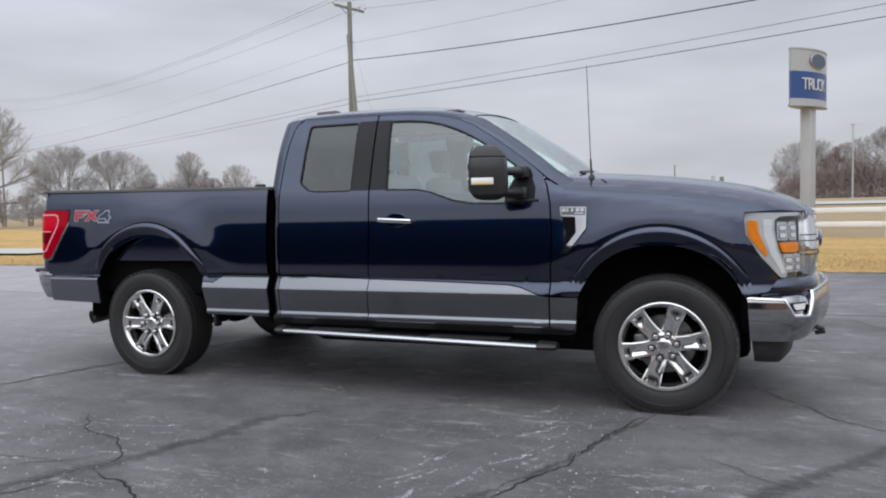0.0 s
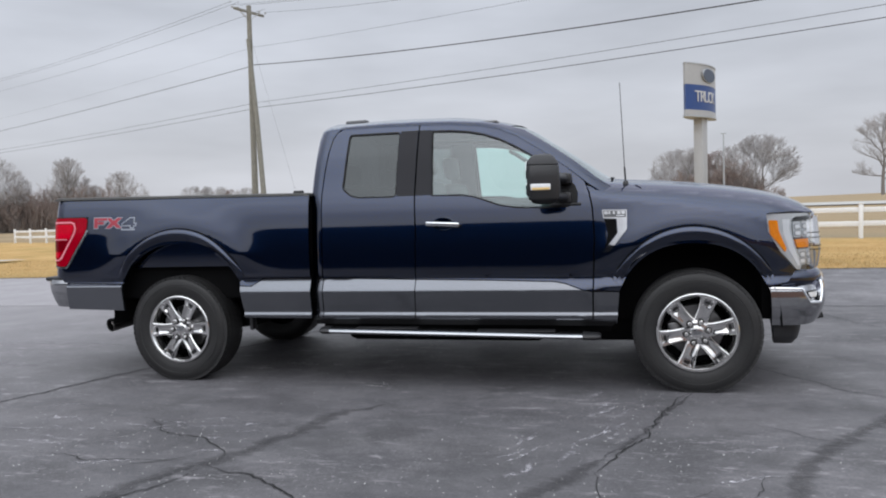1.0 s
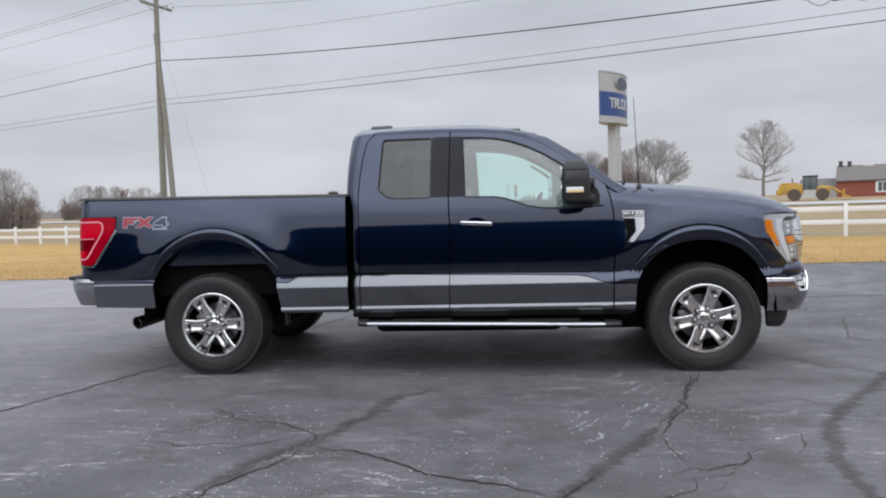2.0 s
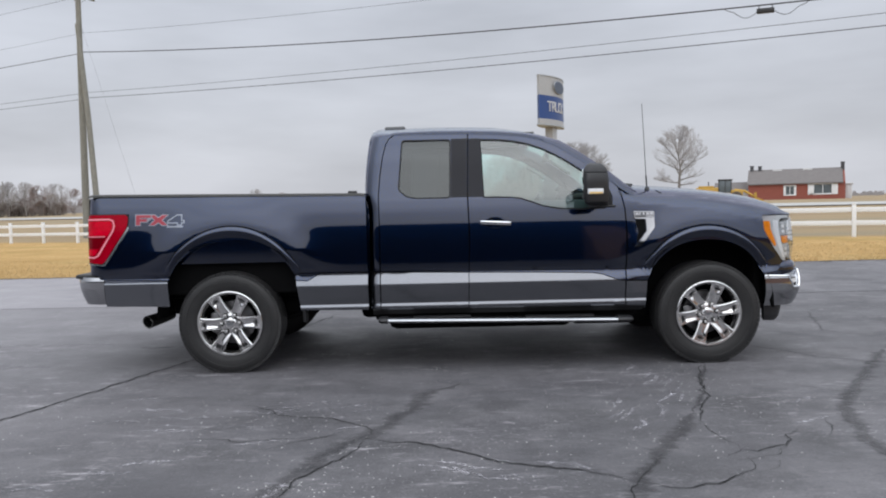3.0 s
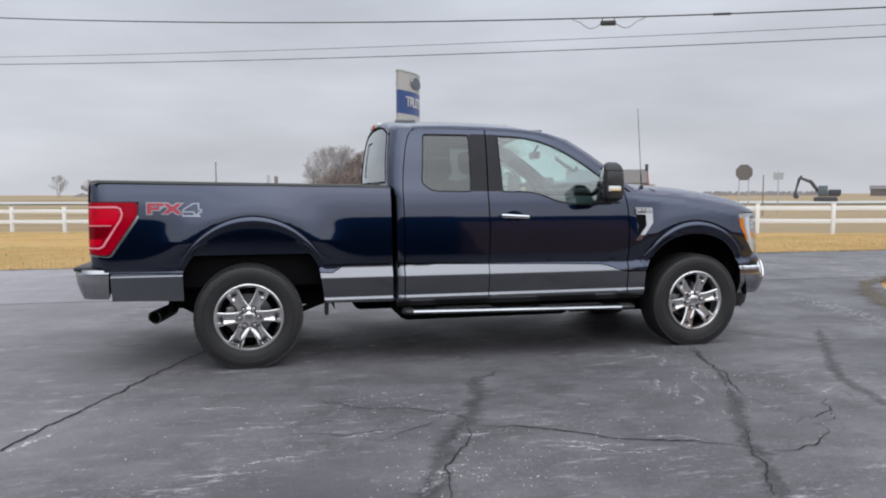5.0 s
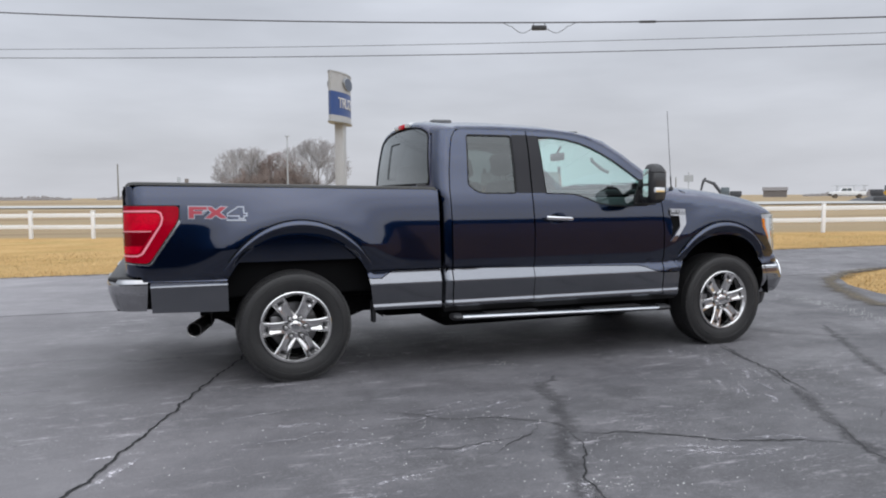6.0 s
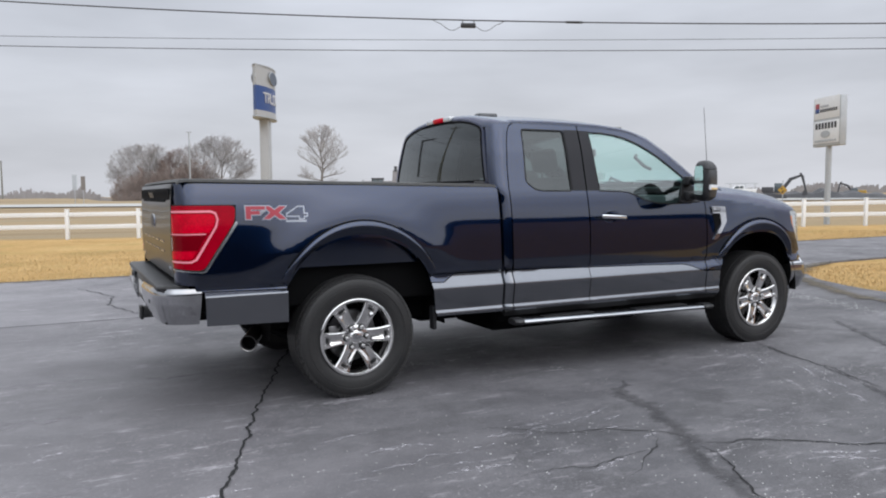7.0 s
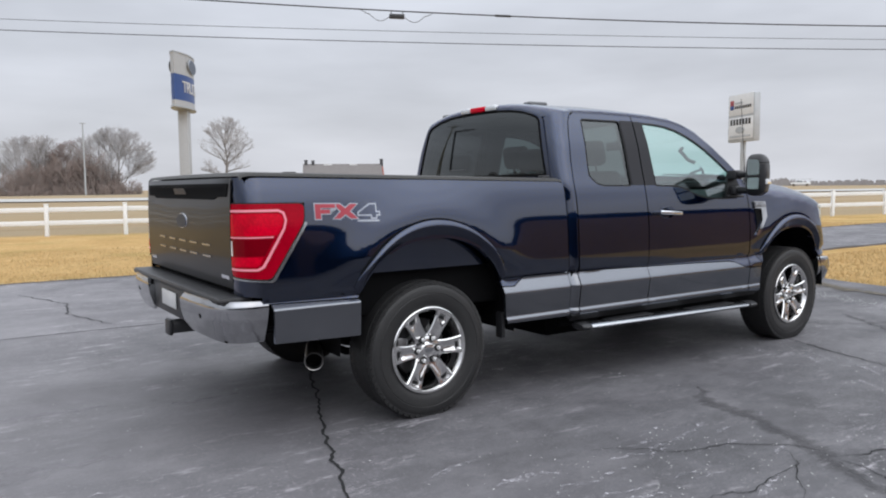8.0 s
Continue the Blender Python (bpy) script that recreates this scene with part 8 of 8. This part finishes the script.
def ribbon(name, pts, w, mat, label, jag=0.03, seed=0, lift=0.004, rag=0.4, fine=0.035, taper=True):
    """A flat ragged band on the pavement that wanders about pts."""
    rng = random.Random(seed)
    line = []
    for a, b in zip(pts, pts[1:]):
        n_ = max(2, int(math.dist(a, b) / fine))
        line += [Vector((a[0] + (b[0] - a[0]) * k / n_, a[1] + (b[1] - a[1]) * k / n_)) for k in range(n_)]
    line.append(Vector(pts[-1]))
    bm = bmesh.new()
    rows = []
    for i, p in enumerate(line):
        d = (line[min(i + 1, len(line) - 1)] - line[max(i - 1, 0)]).normalized()
        nn = Vector((-d.y, d.x))
        off = jag * (noise.noise(Vector((p.x * 6, p.y * 6, seed))) + 0.7 * noise.noise(Vector((p.x * 19, p.y * 19, seed + 2))))
        end = min(1.0, 0.15 + min(i, len(line) - 1 - i) / 10) if taper else 1.0
        l_ = w * end * (1 + rag * rng.uniform(-1, 1)) * (0.75 + 0.6 * noise.noise(Vector((p.x * 3, p.y * 3, seed + 5))))
        r_ = w * end * (1 + rag * rng.uniform(-1, 1)) * (0.75 + 0.6 * noise.noise(Vector((p.x * 3, p.y * 3, seed + 9))))
        rows.append([bm.verts.new((*(p + nn * (off + q)), lift)) for q in (max(l_, 0.0015) / 2, 0.0, -max(r_, 0.0015) / 2)])
    for a, b in zip(rows, rows[1:]):
        bm.faces.new((a[0], a[1], b[1], b[0]))
        bm.faces.new((a[1], a[2], b[2], b[1]))
    bmesh.ops.recalc_face_normals(bm, faces=bm.faces[:])
    for f in bm.faces:
        if f.normal.z < 0:
            f.normal_flip()
    mid = [1.0 if i % 3 == 1 else 0.0 for i in range(len(bm.verts))]
    ob = part(name, bm, mat, PAVEMENT, label, smooth=False)
    ob.data.attributes.new("middle", "FLOAT", "POINT").data.foreach_set("value", mid)
    return ob


crack_seed = itertools.count(1)


def crack(w, *pts, jag=0.03, lift=0.0045):
    return ribbon("crack", pts, w, M_CRACK, "dark ragged crack in the asphalt", jag, next(crack_seed), lift)


def stain(w, *pts, rag=0.42):
    return ribbon("tar_stain", pts, w, M_SEALER, "dark tar stain on the asphalt", 0.03, 40 + next(crack_seed), 0.003, rag, 0.03)


# the long crack under the rear wheel
crack(0.021, (-1.75, -3.9), (-1.45, -3.1), (-1.20, -2.5), (-1.08, -2.15), (-0.97, -1.85), (-0.83, -1.45), (-0.64, -0.88), (-0.38, -0.25), (-0.2, 0.25), (0.1, 0.9), (0.4, 2.0), jag=0.028)
# the crack that runs along the row, and the cell of short ones at its end
crack(0.009, (0.32, -1.92), (0.44, -1.96), (0.70, -2.20), (0.97, -2.25), (1.14, -2.38), (1.24, -2.52), (1.23, -2.66))
crack(0.013, (1.22, -2.66), (1.33, -2.71), (1.58, -2.79), (1.82, -2.96), (1.91, -3.08), (2.29, -3.18), (2.51, -3.35))
crack(0.011, (2.51, -3.35), (2.63, -3.43), (2.74, -3.44), (2.87, -3.40), (3.02, -3.29), (3.12, -3.18), (3.13, -3.08))
crack(0.010, (3.05, -3.07), (3.15, -2.96), (3.22, -3.00), (3.36, -2.91), (3.46, -2.82), (3.47, -2.74), (3.60, -2.66))
crack(0.009, (3.83, -2.40), (3.79, -2.56), (3.72, -2.77))
crack(0.007, (3.17, -3.26), (3.24, -3.20), (3.27, -3.12))
crack(0.007, (3.12, -3.10), (3.30, -3.05), (3.44, -2.84))
# from the front wheel
crack(0.012, (3.66, -0.95), (3.51, -1.28), (3.41, -1.62), (3.33, -1.94), (3.21, -2.20), (3.10, -2.50))
crack(0.010, (3.10, -2.48), (3.11, -2.66), (3.13, -2.82), (3.17, -2.92))
crack(0.009, (2.73, -2.99), (2.60, -3.24), (2.48, -3.46), (2.43, -3.63), (2.2, -3.95))
crack(0.011, (4.12, -0.05), (4.25, -0.34), (4.42, -0.56), (4.58, -0.82), (4.90, -1.06), (5.36, -1.16), (5.9, -1.45))
crack(0.009, (3.90, -1.62), (4.03, -1.74), (4.18, -1.86), (4.36, -1.96))
crack(0.008, (0.16, -2.62), (0.36, -2.59), (0.55, -2.68), (0.76, -2.62), (1.05, -2.60))
crack(0.010, (1.21, -2.67), (1.19, -2.85), (1.07, -3.05), (0.95, -3.28), (0.88, -3.7))
crack(0.008, (1.12, -2.43), (1.00, -2.62), (0.80, -2.72), (0.62, -2.86))
crack(0.018, (-0.9, 3.2), (-1.2, 4.2), (-1.1, 5.0), (-1.5, 6.2), lift=0.009)
crack(0.008, (5.0, 3.0), (5.6, 1.4), (5.2, 0.3), (5.9, -0.6))
# tar stains along the older seams, and a few spots of oil
stain(0.25, (0.55, -4.3), (0.85, -3.45), (1.02, -2.95), (1.24, -2.55), (1.40, -2.20), (1.47, -1.95), (1.52, -1.72), (1.75, -1.48))
stain(0.19, (1.9, -4.6), (2.36, -3.79), (2.48, -3.48), (2.73, -2.99), (2.95, -2.62), (3.12, -2.30))
stain(0.075, (3.12, -2.30), (3.30, -1.95), (3.45, -1.50), (3.66, -0.95))
stain(0.20, (5.25, -0.60), (4.95, -1.00), (4.45, -1.67), (4.17, -2.05), (3.95, -2.46), (3.85, -2.85), (3.80, -3.25), (3.88, -3.8))


M_SCUFF = asphalt_material("chalk_scuff", 0.46, 0.6)
feather(M_SCUFF, 26, 0.62, 0.80, 0.85, 0.15, 0.7)
M_WORN = asphalt_material("worn_streak", 0.19, 0.8)
feather(M_WORN, 11, 0.60, 1.0, 0.7, 0.25, 0.8)


def scuff(x, y, length, w, turn, k):
    ca, sa = math.cos(radians(turn)) * length / 2, math.sin(radians(turn)) * length / 2
    return ribbon("chalk_scuff", [(x - ca, y - sa), (x + 0.03, y + 0.02), (x + ca, y + sa)], w, M_SCUFF, "pale chalky scuff on the asphalt", 0.03, 70 + k, 0.0024 + 0.00002 * k, 0.4, 0.03)


# chalky scuffs gather in drifts beside the cracks; a brighter few lie alone
drifts = random.Random(17)
n_ = 0
for x, y, sx, sy, count, turn in ((-0.3, -2.15, 0.45, 0.12, 9, -5), (0.9, -2.05, 0.30, 0.10, 7, 10), (0.45, -2.55, 0.30, 0.12, 6, 0), (2.0, -3.15, 0.30, 0.15, 9, -20), (2.75, -2.3, 0.18, 0.3, 7, 55), (3.15, -1.7, 0.12, 0.4, 8, 70), (4.2, -2.5, 0.4, 0.3, 5, 40), (0.2, -3.1, 0.5, 0.15, 6, 8), (-1.9, -1.5, 0.7, 0.3, 6, 8)):
    for k in range(count):
        scuff(drifts.gauss(x, sx), drifts.gauss(y, sy), drifts.uniform(0.12, 0.36), drifts.uniform(0.08, 0.22), turn + drifts.uniform(-20, 20), n_)
        n_ += 1
scuff(0.86, -3.42, 0.34, 0.22, 62, n_ + 1)
scuff(-1.10, -2.42, 0.40, 0.20, 58, n_ + 2)
scuff(1.12, -1.98, 0.26, 0.14, 25, n_ + 3)
scuff(0.76, -0.34, 0.18, 0.09, 5, n_ + 4)
scuff(1.02, -0.31, 0.14, 0.09, 0, n_ + 5)
scuff(1.58, -0.97, 0.22, 0.12, 0, n_ + 6)
WORN = [([(-4.2, 0.55), (-3.0, 0.40), (-2.05, 0.38), (-1.5, 0.36)], 0.22), ([(-1.30, 0.16), (-1.0, 0.14), (-0.75, 0.16)], 0.14), ([(-3.6, -0.75), (-2.6, -0.62), (-1.6, -0.6)], 0.30), ([(-3.4, -1.6), (-2.4, -1.75), (-1.6, -1.85)], 0.35)]
for k, (pts, w) in enumerate(WORN):
    ribbon("worn_streak", pts, w * 1.6, M_WORN, "pale worn streak along the asphalt", 0.05, 120 + k, 0.0018 + 0.0001 * k, 0.3, 0.05)


M_SOIL = material("dark_soil", (0.075, 0.062, 0.045), 0.95, vary=0.7, scale=6, second=(0.16, 0.125, 0.075))
feather(M_SOIL, 9, 0.55, 0.95, 0.85, 0.35, 0.9)
ribbon("soil_edge", [(11.0, 3.42), (9.7, 3.05), (8.7, 2.45), (8.0, 1.8), (7.45, 1.05), (7.05, 0.35), (6.8, -0.4), (6.75, -1.2), (7.0, -2.4), (7.6, -4.0)], 0.55, M_SOIL, "dark bare soil along the grass edge", 0.08, 140, 0.012, 0.4, 0.08)
ribbon("soil_edge", [(-40, GRASS_Y - 0.05), (-20, GRASS_Y - 0.05), (0, GRASS_Y - 0.05), (20, GRASS_Y - 0.05), (45, GRASS_Y - 0.05)], 0.40, M_SOIL, "dark bare soil along the grass edge", 0.08, 141, 0.012, 0.4, 0.12)


def grit():
    """Small pale stones and salt grains lying about on the pavement."""
    rng = random.Random(9)
    bm = bmesh.new()
    spots = []
    for k in range(1500):
        spots.append((rng.uniform(-6, 7), rng.uniform(-5, 3), rng.uniform(0.0015, 0.0045)))
    for cx, cy, sx, sy in ((-0.2, -2.2, 0.7, 0.25), (0.9, -2.4, 0.5, 0.3), (2.0, -3.0, 0.6, 0.3), (3.0, -2.3, 0.35, 0.5), (3.3, -1.5, 0.2, 0.4), (1.0, -3.3, 0.3, 0.3)):
        for k in range(130):
            spots.append((rng.gauss(cx, sx), rng.gauss(cy, sy), rng.uniform(0.0015, 0.005)))
    for k in range(380):
        t = rng.random()
        spots.append((6.62 - 0.60 * t + rng.gauss(0, 0.10), 1.1 - 1.9 * t + rng.gauss(0, 0.08), rng.uniform(0.002, 0.007)))
    for cx, cy, n_, s_ in ((1.0, -0.35, 24, 0.06), (0.80, -0.33, 12, 0.08), (0.65, -0.33, 8, 0.05), (1.62, -0.96, 14, 0.08), (0.92, -3.35, 40, 0.10), (2.0, -2.75, 12, 0.2), (3.3, -2.0, 14, 0.2)):
        for k in range(n_):
            spots.append((cx + rng.gauss(0, s_), cy + rng.gauss(0, s_ * 0.4), rng.uniform(0.0015, 0.006)))
    verts, faces = [], []
    for x, y, r in spots:
        b = len(verts)
        a0 = rng.uniform(0, 6)
        for k in range(4):
            a = a0 + math.pi / 2 * k
            q = r * rng.uniform(0.7, 1.4)
            verts.append((x + q * math.cos(a), y + q * math.sin(a), 0.0005))
        verts.append((x, y, r * rng.uniform(0.5, 0.9)))
        faces += [(b + k, b + (k + 1) % 4, b + 4) for k in range(4)]
    me = bpy.data.meshes.new("grit")
    me.from_pydata(verts, [], faces)
    me.materials.append(material("pale_grit", (0.55, 0.55, 0.54), 0.9, vary=0.4, scale=9))
    tagged(new("grit", me), "pale stone chips and salt grains scattered on the asphalt", "grit", kind="stuff")


grit()


def grass_blades():
    """Dry blades and tufts over the verge and the island."""
    rng = random.Random(4)
    verts, faces = [], []
    def blade(x, y, z, h):
        a, w = rng.uniform(0, math.pi), rng.uniform(0.006, 0.012)
        lx, ly = rng.gauss(0, 0.5) * h, rng.gauss(0, 0.5) * h
        b = len(verts)
        verts.extend(((x - w * math.cos(a), y - w * math.sin(a), z - 0.01), (x + w * math.cos(a), y + w * math.sin(a), z - 0.01), (x + lx, y + ly, z + h)))
        faces.append((b, b + 1, b + 2))
    for k in range(60000):
        x = rng.uniform(-18, 24)
        y = GRASS_Y - 0.02 + rng.random() ** 2 * 9
        blade(x, y, ground_z(x, y), rng.uniform(0.015, 0.05) * (1.0 + 0.6 * noise.noise(Vector((x * 0.8, y * 0.8, 2)))))
    n_ = 0
    while n_ < 26000:
        x, y = rng.uniform(7.5, 17), rng.uniform(-3, 3.0)
        lim = float(np.interp(-y, [-p[1] for p in ISLAND], [p[0] for p in ISLAND])) + 0.04
        if x < lim:
            continue
        blade(x, y, ground_z(x, y), rng.uniform(0.015, 0.05))
        n_ += 1
    me = bpy.data.meshes.new("grass_blades")
    me.from_pydata(verts, [], faces)
    me.materials.append(material("dry_blades", (0.50, 0.355, 0.175), 0.9, vary=0.9, scale=0.7, second=(0.40, 0.29, 0.13)))
    tagged(new("grass_blades", me), "short dry straw-coloured grass blades over the verge", "grass", kind="stuff")


grass_blades()
